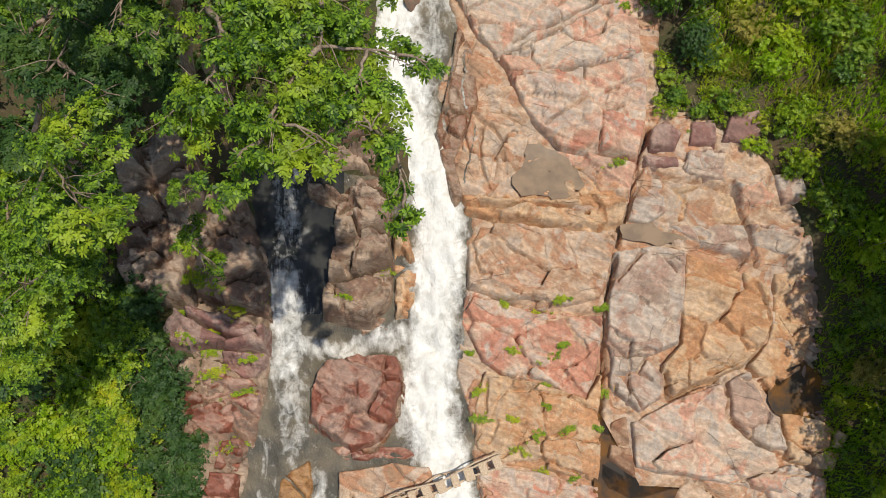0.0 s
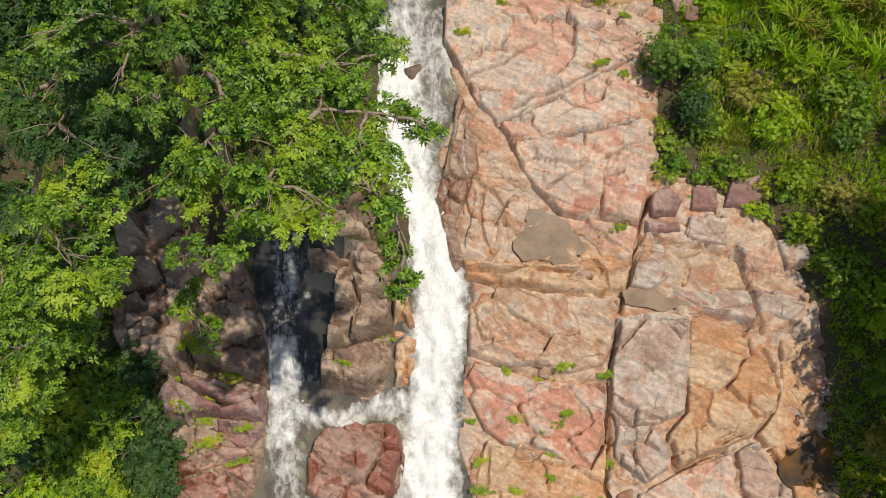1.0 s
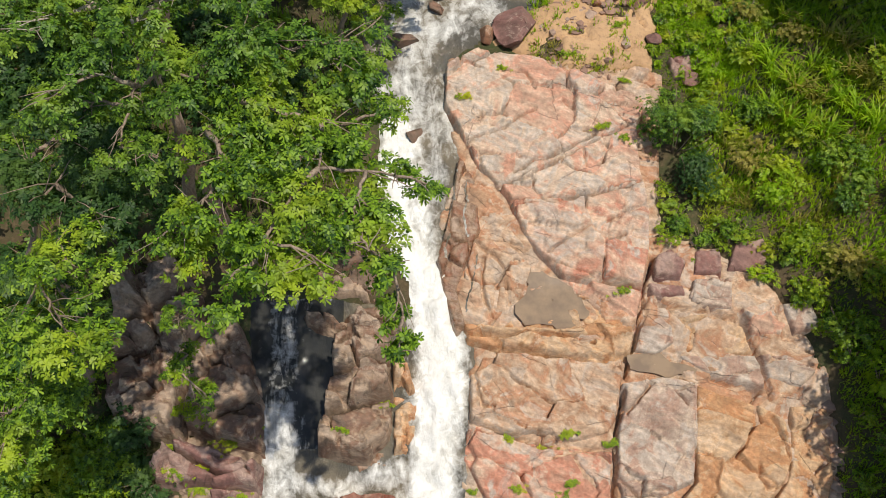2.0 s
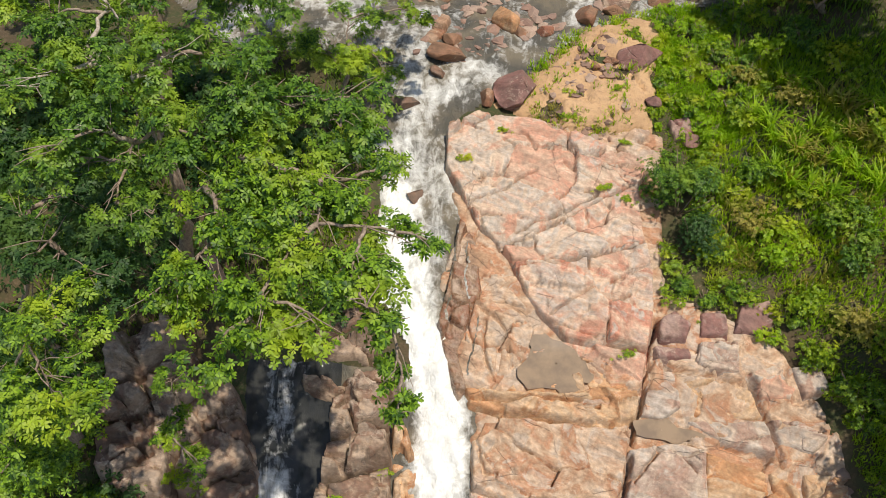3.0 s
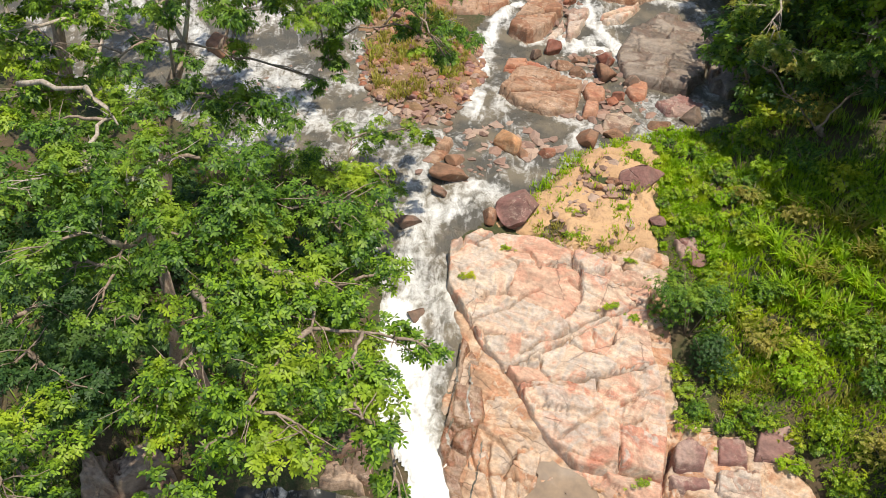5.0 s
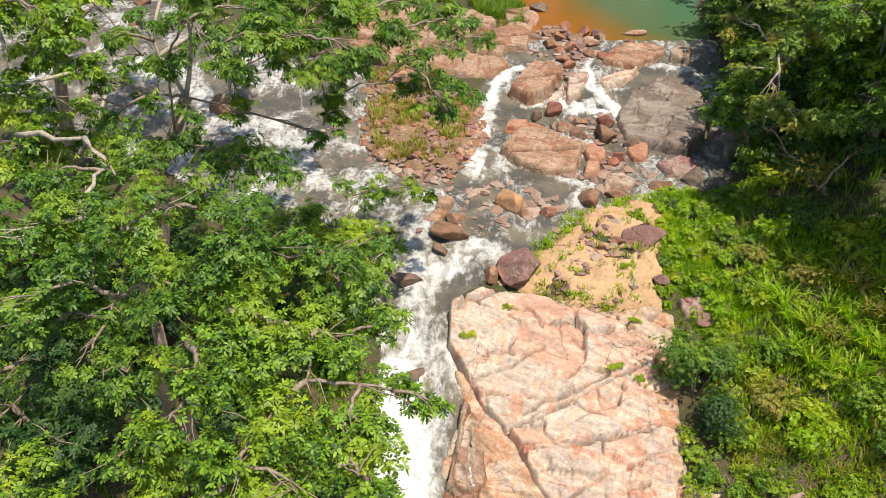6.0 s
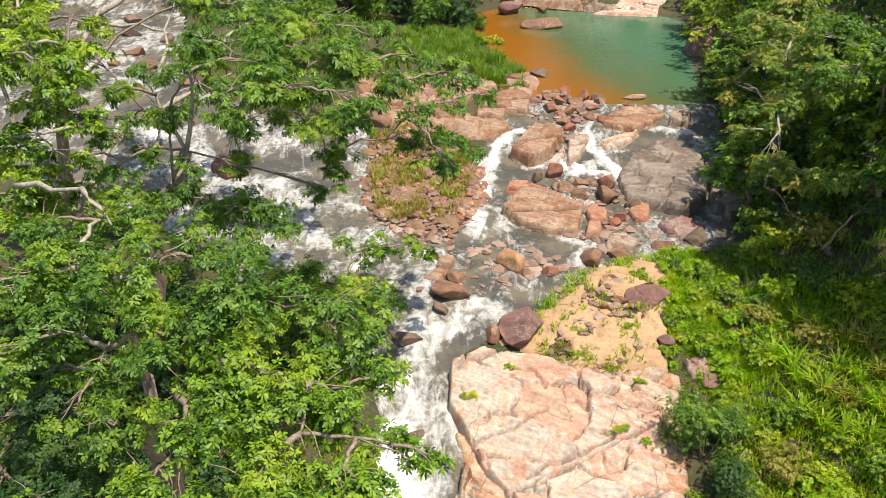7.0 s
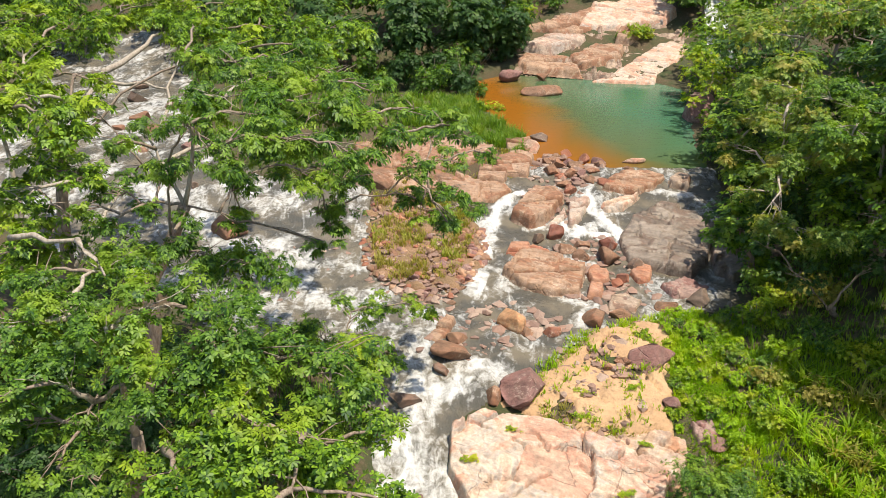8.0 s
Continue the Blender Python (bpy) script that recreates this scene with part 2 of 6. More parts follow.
UPPER_BANK = [(-0.1, 21.7), (0.1, 22.9), (1.3, 23.9), (3.4, 25.5), (5.1, 27.2), (6.5, 28.1), (8.4, 28.6), (11.4, 29.5), (12.5, 33.1),
              (13.7, 40.4), (14.2, 46.4), (15.8, 54.0), (17.0, 60.2), (15.5, 62.5), (10.4, 63.4), (8.8, 64.8), (6.6, 66.0), (4.4, 65.6), (1.8, 62.7), (1.6, 56.4), (4.7, 47.2),
              (2.9, 40.2), (1.4, 36.6), (0.7, 30.2), (-2.6, 30.6), (-4.0, 32.1), (-4.8, 40.0), (-10.5, 40.5), (-16.1, 46.5), (-23.3, 70.5),
              (-34, 70), (-28, 46), (-23, 38), (-18.4, 34.0), (-11.4, 30.0), (-8.2, 26.4), (-2.8, 26.0), (-3.0, 23.8)]
RIVER = LOWER_BANK + UPPER_BANK


def profile(y):
    return np.interp(y, LAND_Y, LAND_Z)


def inside(x, y, outline):
    """Signed distance to a closed outline, positive within."""
    best, odd = np.full(x.shape, 1e9), np.zeros(x.shape, bool)
    for (ax, ay), (bx, by) in zip(outline, outline[1:] + outline[:1]):
        ux, uy = bx - ax, by - ay
        s = np.clip(((x - ax) * ux + (y - ay) * uy) / max(ux * ux + uy * uy, 1e-9), 0, 1)
        best = np.minimum(best, np.hypot(x - ax - s * ux, y - ay - s * uy))
        crosses = (ay > y) != (by > y)
        odd ^= crosses & (x < ax + (y - ay) * ux / (uy if abs(uy) > 1e-9 else 1e-9))
    return np.where(odd, best, -best)


def smooth(v, low, high):
    s = np.clip((v - low) / (high - low), 0, 1)
    return s * s * (3 - 2 * s)


def scrambled(i, j, seed):
    """A repeatable number from 0 to 1 for every pair of whole numbers."""
    h = (i.astype(np.int64) * 374761393 + j.astype(np.int64) * 668265263 + int(seed * 1000) * 974711) & 0xFFFFFFFF
    h = ((h ^ (h >> 13)) * 1274126177) & 0xFFFFFFFF
    h = ((h ^ (h >> 16)) * 2246822519) & 0xFFFFFFFF
    return ((h ^ (h >> 15)) & 0xFFFFF) / 0x100000


def fractal(x, y, scale, octaves=4, seed=0.0):
    """Fractal gradient noise over arrays, about -1 to 1."""
    total, size, turn = np.zeros(np.shape(x)), 1.0, 0.4
    for k in range(octaves):
        u = (x * math.cos(turn) - y * math.sin(turn)) * scale / size
        v = (x * math.sin(turn) + y * math.cos(turn)) * scale / size
        i, j = np.floor(u), np.floor(v)
        fu, fv = u - i, v - j
        wu, wv = fu ** 3 * (fu * (fu * 6 - 15) + 10), fv ** 3 * (fv * (fv * 6 - 15) + 10)
        corner = {}
        for a in (0, 1):
            for b in (0, 1):
                t = 2 * math.pi * scrambled(i + a, j + b, seed + 3.7 * k)
                corner[a, b] = np.cos(t) * (fu - a) + np.sin(t) * (fv - b)
        low = corner[0, 0] + wu * (corner[1, 0] - corner[0, 0])
        high = corner[0, 1] + wu * (corner[1, 1] - corner[0, 1])
        total += 1.2 * size * (low + wv * (high - low))
        size, turn = size / 2.1, turn + 1.3
    return total


def plates(x, y, size, stretch, seed):
    """Broken beds: for every point a number of the plate it lies on, the way to the plate's middle and how near its edge is."""
    u, v = (x - 0.3 * y) / (size * stretch), (y + 0.3 * x) / size
    i, j = np.floor(u), np.floor(v)
    first, second = np.full(u.shape, 9.0), np.full(u.shape, 9.0)
    own = [np.zeros(u.shape) for _ in range(3)]
    for a in (-1, 0, 1):
        for b in (-1, 0, 1):
            du = i + a + 0.1 + 0.8 * scrambled(i + a, j + b, seed) - u
            dv = j + b + 0.1 + 0.8 * scrambled(i + a, j + b, seed + 1) - v
            d = np.hypot(du, dv)
            near = d < first
            second = np.where(near, first, np.minimum(second, d))
            first = np.where(near, d, first)
            for k, value in enumerate((scrambled(i + a, j + b, seed + 2), du * size * stretch, dv * size)):
                own[k] = np.where(near, value, own[k])
    return own[0], own[1], own[2], (second - first) * size


def banks(x, y):
    """How far the ground rises over the river's own level."""
    right = np.clip(x - np.interp(y, [0, 20, 28, 34, 60, 70], [14, 10.5, 11, 14.5, 17, 24]), 0, 60)
    left = np.clip(np.interp(y, [0, 14, 22, 27, 35, 70], [-8.5, -8, -4.5, -13, -24, -40]) - x, 0, 60)
    mound = 2.2 * np.exp(-((x + 8) / 4.5) ** 2 - ((y - 19) / 4.0) ** 2)
    return 0.32 * right + 0.28 * left + mound


FACE = [(-0.2, 16.8), (0.5, 18.6), (0.2, 20.5), (0.2, 22.8), (3.4, 22.9), (7.8, 22.0), (7.3, 16.5), (9.2, 16.0), (11.3, 14.5),
        (12.9, 12.0), (13.2, 7.0), (13.5, 3.0), (13.9, -6.0), (2.4, -6.0), (1.6, 3.0), (1.1, 6.0), (0.6, 9.0), (1.1, 12.6), (0.4, 14.5)]


def ground_z(x, y):
    x, y = np.asarray(x, float), np.asarray(y, float)
    return profile(y) + banks(x, y) + 0.12 - 0.75 * smooth(inside(x, y, RIVER), -0.2, 0.5) - 0.6 * smooth(inside(x, y, FACE), 0.05, 0.6)


def mesh_from(name, co, quads):
    me = bpy.data.meshes.new(name)
    me.vertices.add(len(co))
    me.vertices.foreach_set("co", np.asarray(co, np.float32).ravel())
    q = np.asarray(quads, np.int32)
    k = q.shape[1]
    me.loops.add(q.size)
    me.loops.foreach_set("vertex_index", q.ravel())
    me.polygons.add(len(q))
    me.polygons.foreach_set("loop_start", np.arange(0, q.size, k, dtype=np.int32))
    me.update(calc_edges=True)
    return me


def soften(me):
    me.polygons.foreach_set("use_smooth", np.ones(len(me.polygons), bool))
    return me


def sheet(name, gx, gy, z, keep=None):
    """A grid of heights as a mesh; keep picks the points that stay."""
    ny, nx = z.shape
    idx = np.arange(nx * ny).reshape(ny, nx)
    quads = np.stack([idx[:-1, :-1], idx[:-1, 1:], idx[1:, 1:], idx[1:, :-1]], -1).reshape(-1, 4)
    co = np.stack([gx.ravel(), gy.ravel(), z.ravel()], 1)
    used = np.arange(len(co))
    if keep is not None:
        quads = quads[keep.ravel()[quads].all(1)]
        used = np.unique(quads)
        back = np.zeros(len(co), np.int64)
        back[used] = np.arange(len(used))
        quads, co = back[quads], co[used]
    return soften(mesh_from(name, co, quads)), used


def place(name, me, material, label="", category="", group="", kind="", parent=None):
    me.materials.append(material)
    ob = new(name, me)
    if parent:
        ob.parent = parent
    return tagged(ob, label, category, group, kind)


def lattice(x0, x1, y0, y1, step):
    return np.meshgrid(np.arange(x0, x1 + step, step), np.arange(y0, y1 + step, step))


# ground, one sheet to the horizon
far_steps = 46 * 1.35 ** np.arange(1, 15)
gx, gy = np.meshgrid(np.concatenate([-far_steps[::-1], np.arange(-46, 46.1, 0.4), far_steps]),
                     np.concatenate([-far_steps[::-1] + 30, np.arange(-16, 90, 0.4), 90 + far_steps]))
gz = ground_z(gx, gy)
near = (abs(gx) < 46) & (gy > -16) & (gy < 90)
gz[near] += 0.22 * fractal(gx[near], gy[near], 0.45) * smooth(-inside(gx[near], gy[near], RIVER), 0.3, 1.5)
me, _ = sheet("ground", gx, gy, gz)
place("ground", me, SOIL, "steep brown forest soil of a rocky stream valley", "ground", kind="structure")

# ---- water ----
# where it breaks: a line of points, half width, strength
FOAM = [
    ([(-1.7, 19.7), (-1.8, 18.5), (-2.0, 17.4), (-1.8, 16.4), (-1.1, 15.7), (-0.6, 15.0), (-0.3, 13.8), (-0.1, 12.4), (-0.2, 11.1), (-0.4, 9.7), (-0.5, 8.3), (-0.5, 6.9), (0.1, 5.5), (0.3, 3.4)], 1.0, 1.35),
    ([(-0.2, 11.1), (-0.4, 9.7), (-0.5, 8.3), (-0.5, 6.9)], 1.25, 1.0),
    ([(-5.3, 14.6), (-5.4, 13.6), (-5.3, 12.4), (-5.5, 11.1)], 0.65, 0.53),
    ([(-5.5, 10.9), (-5.5, 10.0), (-5.6, 8.7)], 0.7, 0.95),
    ([(-5.5, 8.9), (-5.3, 7.6), (-5.4, 6.4)], 0.9, 0.56),
    ([(-5.4, 6.6), (-5.6, 4.9), (-5.6, 3.4)], 1.2, 0.44),
    ([(-1.3, 7.6), (-1.0, 6.9), (-0.8, 6.1)], 0.45, 1.0),
    ([(-4.5, 5.2), (-4.3, 4.4), (-4.2, 3.6)], 0.3, 0.9),
    ([(-1.5, 18.8), (-1.2, 17.2), (-0.9, 16.3)], 0.9, 1.05),
    ([(-4.9, 9.2), (-3.8, 9.0), (-2.8, 9.1), (-1.5, 9.5)], 0.42, 0.86),
    ([(-1.7, 20.0), (-1.0, 22.1), (-1.3, 23.8), (-1.2, 25.4), (-1.4, 27.1)], 1.0, 0.72),
]
FOAM += [
    ([(-0.9, 20.2), (-0.4, 18.6), (-0.7, 16.8)], 0.9, 0.62),
    ([(7.2, 40.2), (6.9, 39.4)], 0.35, 0.8),
    ([(5.2, 36.4), (6.6, 36.0), (7.4, 35.6)], 0.45, 0.95),
    ([(-7.9, 31.5), (-6.2, 30.4), (-5.4, 29.0)], 0.8, 0.75),
    ([(1.1, 25.2), (0.1, 24.1), (-1.1, 23.8)], 0.6, 0.85),
    ([(0.9, 30.2), (1.3, 32.0)], 0.5, 0.95), ([(1.3, 32.0), (1.6, 34.0)], 0.45, 0.7), ([(1.6, 34.0), (1.9, 36.6), (2.5, 38.6), (3.3, 39.3)], 0.42, 1.0),
    ([(3.8, 36.3), (4.9, 36.6), (5.8, 37.0)], 0.4, 0.8), ([(6.9, 39.4), (7.0, 38.2), (7.4, 37.0), (8.0, 36.0), (8.2, 34.6)], 0.42, 0.95), ([(7.4, 37.0), (6.4, 36.2), (5.8, 35.6)], 0.4, 0.8),
    ([(3.6, 36.2), (4.6, 38.6), (5.4, 40.0)], 0.3, 0.9),
    ([(5.0, 28.0), (5.8, 29.2), (4.7, 29.8)], 0.5, 0.75),
]
FOAM += [
    ([(-13.6, 39.3), (-11.8, 35.8), (-9.4, 33.6), (-7.9, 31.5)], 0.85, 0.75),
    ([(-10.1, 39.4), (-8.1, 38.3)], 0.7, 0.7),
    ([(-8.8, 27.3), (-7.7, 29.5), (-6.6, 27.8)], 0.8, 0.7),
    ([(12.2, 39.3), (10.6, 39.8)], 0.5, 0.8),
    ([(-4.6, 28.9), (-2.8, 29.9)], 0.35, 0.8),
    ([(-22.3, 47.5), (-20.1, 55.6)], 1.5, 0.7),
]


def foam_at(x, y):
    amount = np.zeros(x.shape)
    x, y = x + 0.22 * fractal(x, y, 1.1, 4, 12.0), y + 0.3 * fractal(x, y, 1.1, 4, 19.0)
    for line, width, strength in FOAM:
        d = np.full(x.shape, 1e9)
        for (ax, ay), (bx, by) in zip(line, line[1:]):
            ux, uy = bx - ax, by - ay
            s = np.clip(((x - ax) * ux + (y - ay) * uy) / (ux * ux + uy * uy), 0, 1)
            d = np.minimum(d, np.hypot(x - ax - s * ux, y - ay - s * uy))
        amount = np.maximum(amount, strength * (1 - smooth(d, width * 0.25, width * 1.6)))
    return amount


def water_sheet(name, x0, x1, y0, y1, step, calm, churn, material, label):
    wx, wy = lattice(x0, x1, y0, y1, step)
    calm = np.interp(wy, [16, 21], [0.24, 0.48]) * np.interp(wx, [-1, 2], [1.0, 0.95]) if calm is None else calm
    d = inside(wx, wy, RIVER)
    keep = d > -0.45
    foam = foam_at(wx, wy)
    foam[keep] = np.maximum(foam[keep], (calm * np.ones(wx.shape))[keep] * (1 + 0.9 * fractal(wx[keep], wy[keep], 0.45, 3, 8.0)))
    z = profile(wy) + 0.08
    k = keep
    wave = np.zeros(z.shape)
    wave[k] = fractal(wx[k], wy[k] * 0.8, 1.9, 4, 3.0)
    z = z + wave * churn * (0.25 + foam) + 0.14 * foam
    me, used = sheet(name, wx, wy, z, keep)
    layer = me.attributes.new("foam", "FLOAT", "POINT")
    layer.data.foreach_set("value", foam.ravel()[used].astype(np.float32))
    return place(name, me, material, label, "water", kind="structure")


water_sheet("waterfall_water", -9, 3, 1.5, 20, 0.10, None, 0.16, STREAM_WATER, "white waterfall rushing down between bare rock slabs")
water_sheet("lower_stream_water", -11, 4, -13, 1.5, 0.25, 0.6, 0.12, STREAM_WATER, "white water running on below the falls")
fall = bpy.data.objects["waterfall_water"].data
fall.materials.append(SHADED_FALL_WATER)
# the cleft below the tree crown takes the water with shade in its colour
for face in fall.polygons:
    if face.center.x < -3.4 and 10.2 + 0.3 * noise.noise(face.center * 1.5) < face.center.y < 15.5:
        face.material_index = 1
water_sheet("stream_water", -30, 14.5, 20, 42.4, 0.14, None, 0.10, STREAM_WATER, "shallow grey stream broken by small white rapids")

# calm pool above the rapids
n = Nodes("pool_water")
deep = n.noise(0.12, 3, 0.5, distortion=0.5)
sep = n.add("ShaderNodeSeparateXYZ")
n.put(sep.inputs[0], n.position)
across = n.math("ADD", n.math("MULTIPLY", sep.outputs[0], 0.12), n.math("MULTIPLY", sep.outputs[1], 0.035))
depth = n.ramp(n.math("ADD", across, n.math("MULTIPLY", deep, 0.9)), 2.7, 3.85)
tone = n.mix(n.ramp(depth, 0.15, 0.55, 0.0, 0.8), (0.25, 0.095, 0.012), n.mix(depth, (0.07, 0.08, 0.012), (0.006, 0.15, 0.095)))
swell = n.noise(1.6, 4, 0.6, n.mapped((1, 2.2, 1)))
POOL = n.finish(tone, 0.06, n.bump(swell, 0.22, 0.06), IOR=1.33)
px, py = lattice(-3, 19, 42.4, 67.2, 0.3)
me, _ = sheet("pool", px, py, profile(np.minimum(py, 62)) + 0.08, inside(px, py, RIVER) > -0.6)
place("pool_water", me, POOL, "still pool, amber in the shallows and teal where deep", "water", kind="structure")
water_sheet("upper_stream_water", -34, -5, 42.4, 71, 0.35, 0.5, 0.08, STREAM_WATER, "upper arm of the stream under overhanging trees")

# ---- rock ----


# open cracks of the rock face: half width, depth, course in plan
CRACKS = [
    (0.045, 0.40, [(2.4, 18.3), (3.5, 18.8), (4.3, 19.2), (5.3, 19.7)]), (0.04, 0.35, [(1.8, 17.9), (2.4, 18.0), (3.1, 18.0)]),
    (0.04, 0.35, [(2.4, 17.2), (3.6, 17.3), (5.0, 17.5), (5.9, 17.8), (6.8, 18.0)]), (0.04, 0.3, [(3.5, 15.7), (4.1, 16.0), (4.9, 16.4)]),
    (0.05, 0.3, [(5.5, 15.9), (6.1, 16.2)]), (0.04, 0.3, [(0.7, 19.4), (1.4, 19.7), (2.3, 20.0), (3.2, 20.6)]),
    (0.03, 0.2, [(4.2, 21.0), (4.9, 20.4), (5.7, 19.8)]), (0.04, 0.3, [(2.1, 22.0), (2.9, 21.8), (3.2, 21.4)]), (0.03, 0.2, [(4.8, 19.1), (4.9, 18.5)]),
]
CRACKS += [
    (0.06, 0.80, [(7.1, 15.7), (6.7, 14.7), (6.6, 14.1), (6.4, 13.3), (6.0, 12.1)]), (0.06, 0.90, [(5.9, 11.7), (5.7, 10.7), (5.6, 9.5), (5.6, 7.9), (5.5, 6.9)]),
    (0.06, 0.40, [(1.8, 12.9), (2.7, 12.8), (4.4, 12.6), (5.3, 12.6), (6.2, 12.8)]), (0.07, 0.45, [(0.6, 13.3), (1.8, 13.2), (3.6, 13.3), (4.9, 13.1)]),
    (0.05, 0.35, [(1.1, 11.8), (1.2, 11.2), (1.6, 11.1)]), (0.06, 0.35, [(0.8, 10.6), (1.8, 10.5), (3.0, 10.2), (4.3, 10.1), (5.5, 10.0)]),
    (0.04, 0.3, [(4.0, 10.5), (4.0, 10.1)]), (0.045, 0.3, [(2.3, 7.7), (2.9, 7.6), (3.4, 8.0)]), (0.05, 0.3, [(1.5, 8.0), (1.5, 7.0)]), (0.04, 0.25, [(2.1, 5.6), (3.0, 6.2), (4.2, 6.3)]),
]
CRACKS += [
    (0.045, 0.35, [(5.7, 9.2), (6.4, 8.8), (7.3, 8.9)]), (0.05, 0.35, [(6.0, 8.0), (6.0, 7.4), (6.5, 7.2)]), (0.035, 0.25, [(6.5, 8.8), (6.5, 7.1)]),
    (0.06, 0.70, [(7.7, 8.2), (7.9, 7.5), (8.7, 7.8), (9.6, 8.1)]), (0.06, 0.45, [(9.9, 8.1), (9.9, 7.0), (10.3, 6.5), (11.0, 6.0), (12.1, 5.6)]),
    (0.05, 0.3, [(10.6, 8.4), (11.4, 7.6)]), (0.045, 0.3, [(10.3, 9.6), (10.5, 8.9), (11.2, 9.1)]), (0.05, 0.3, [(10.8, 10.9), (11.2, 10.2), (11.4, 9.6)]), (0.035, 0.25, [(9.3, 8.2), (10.4, 8.6)]),
    (0.07, 0.5, [(9.9, 14.0), (10.4, 12.7), (10.7, 12.2), (10.8, 11.5)]), (0.10, 0.4, [(8.9, 12.1), (9.8, 11.8), (10.7, 11.7)]), (0.09, 0.5, [(7.1, 14.3), (8.0, 14.1), (9.7, 13.8)]),
]
CRACKS += [
    (0.05, 0.3, [(1.0, 16.0), (1.8, 15.5), (2.1, 15.2)]), (0.05, 0.3, [(1.3, 15.5), (1.3, 14.4), (1.6, 13.7)]), (0.045, 0.25, [(2.1, 14.8), (2.1, 14.2), (2.7, 14.4)]), (0.06, 0.3, [(5.1, 13.6), (5.8, 13.5), (6.4, 13.5)]),
]


def cracked(x, y):
    """How far the open cracks cut into the rock."""
    depth = np.zeros(x.shape)
    shift = 0.09 * fractal(x, y, 1.4, 3, 31.0), 0.09 * fractal(x, y, 1.4, 3, 47.0)
    x, y = x + shift[0], y + shift[1]
    for half, cut, line in CRACKS:
        d = np.full(x.shape, 1e9)
        for (ax, ay), (bx, by) in zip(line, line[1:]):
            ux, uy = bx - ax, by - ay
            s = np.clip(((x - ax) * ux + (y - ay) * uy) / (ux * ux + uy * uy), 0, 1)
            d = np.minimum(d, np.hypot(x - ax - s * ux, y - ay - s * uy))
        depth = np.maximum(depth, 0.9 * cut * (1 - smooth(d, half * 0.2, half * 1.7)))
    return depth


def slab_mesh(name, outline, height, seed, step, wall=0.16, ragged=0.12, relief=0.20, strata=0.09, grow=0.12):
    """A bed of rock over an outline: worn ragged rim, stepped bedding and clefts on top."""
    xs, ys = [p[0] for p in outline], [p[1] for p in outline]
    rx, ry = lattice(min(xs) - 0.4, max(xs) + 0.4, min(ys) - 0.4, max(ys) + 0.4, step)
    d = inside(rx, ry, outline)
    live = d > -0.5
    a, b, c, e = (np.zeros(rx.shape) for _ in range(4))
    a[live] = fractal(rx[live], ry[live], 0.9, 4, seed)
    b[live] = fractal(0.28 * (rx[live] - 0.3 * ry[live]), 1.15 * (ry[live] + 0.3 * rx[live]), 0.62, 6, seed + 7)
    f = fractal(0.35 * (rx[live] - 0.3 * ry[live]), 1.3 * (ry[live] + 0.3 * rx[live]), 1.7, 4, seed + 17)
    c[live] = fractal(rx[live], ry[live], 4.0, 3, seed + 3)
    along, over = rx[live] - 0.3 * ry[live], ry[live] + 0.3 * rx[live]
    e[live] = np.minimum(abs(fractal(0.22 * along, 0.9 * over, 0.6, 3, seed + 11)) + 0.03 * smooth(a[live], -0.1, 0.3),
                         abs(fractal(0.9 * along, 0.2 * over, 0.5, 3, seed + 23)) + 0.03 * smooth(-a[live], -0.1, 0.3))
    warp = 0.10 * fractal(rx, ry, 1.5, 4, seed + 31), 0.10 * fractal(rx, ry, 1.5, 4, seed + 43)
    kind, du, dv, edge = plates(rx + warp[0], ry + warp[1], 1.25, 1.8, seed + 51)
    kind_2, du_2, dv_2, edge_2 = plates(rx + warp[1], ry + warp[0], 0.46, 1.9, seed + 61)
    shattered = smooth(fractal(rx, ry, 0.5, 3, seed + 71), -0.02, 0.16)
    lean = kind * 6.28
    broken = smooth(edge, 0.0, 0.07) * ((kind - 0.5) * 0.22 + 0.2 * (du * np.cos(lean) + dv * np.sin(lean)))
    lean = kind_2 * 6.28
    broken += smooth(edge_2, 0.0, 0.06) * shattered * ((kind_2 - 0.5) * 0.11 + 0.24 * (du_2 * np.cos(lean) + dv_2 * np.sin(lean)))
    broken *= np.clip(relief / 0.09, 0.25, 2.0) * (0.62 if strata < 0.1 else 1.0)
    joints = 0.40 * np.clip(relief / 0.09, 0.25, 1.3) * (1 - smooth(edge, 0.0, 0.085)) * smooth(fractal(rx, ry, 0.8, 3, seed + 81), -0.10, 0.08)
    d = d + grow + ragged * a
    if wall < 0.1:
        # draw the points nearest the rim onto it, for a crisp broken edge
        gy_, gx_ = np.gradient(d, step)
        size = np.maximum(np.hypot(gx_, gy_), 0.3)
        goal = np.where((d >= 0) & (d < 0.75 * step), 0.012, np.where((d < 0) & (d > -0.9 * step), -0.035, d))
        move = (goal - d) / size ** 2
        far = np.hypot(gx_, gy_) * abs(move)
        move = move * np.minimum(1, 0.8 * step / np.maximum(far, 1e-6))
        rx, ry, d = rx + gx_ * move, ry + gy_ * move, goal
        rim = smooth(d, -0.035, 0.012)
    else:
        rim = smooth(d, -wall, wall)
    lip = 0.05 * smooth(d, 0.0, 0.08)
    steps = b * 2.6
    ledges = (np.floor(steps) + smooth(steps - np.floor(steps), 0.80, 0.95)) * strata + b * strata
    f = f * 2.4
    ledges[live] += (np.floor(f) + smooth(f - np.floor(f), 0.8, 0.96)) * strata * 0.15
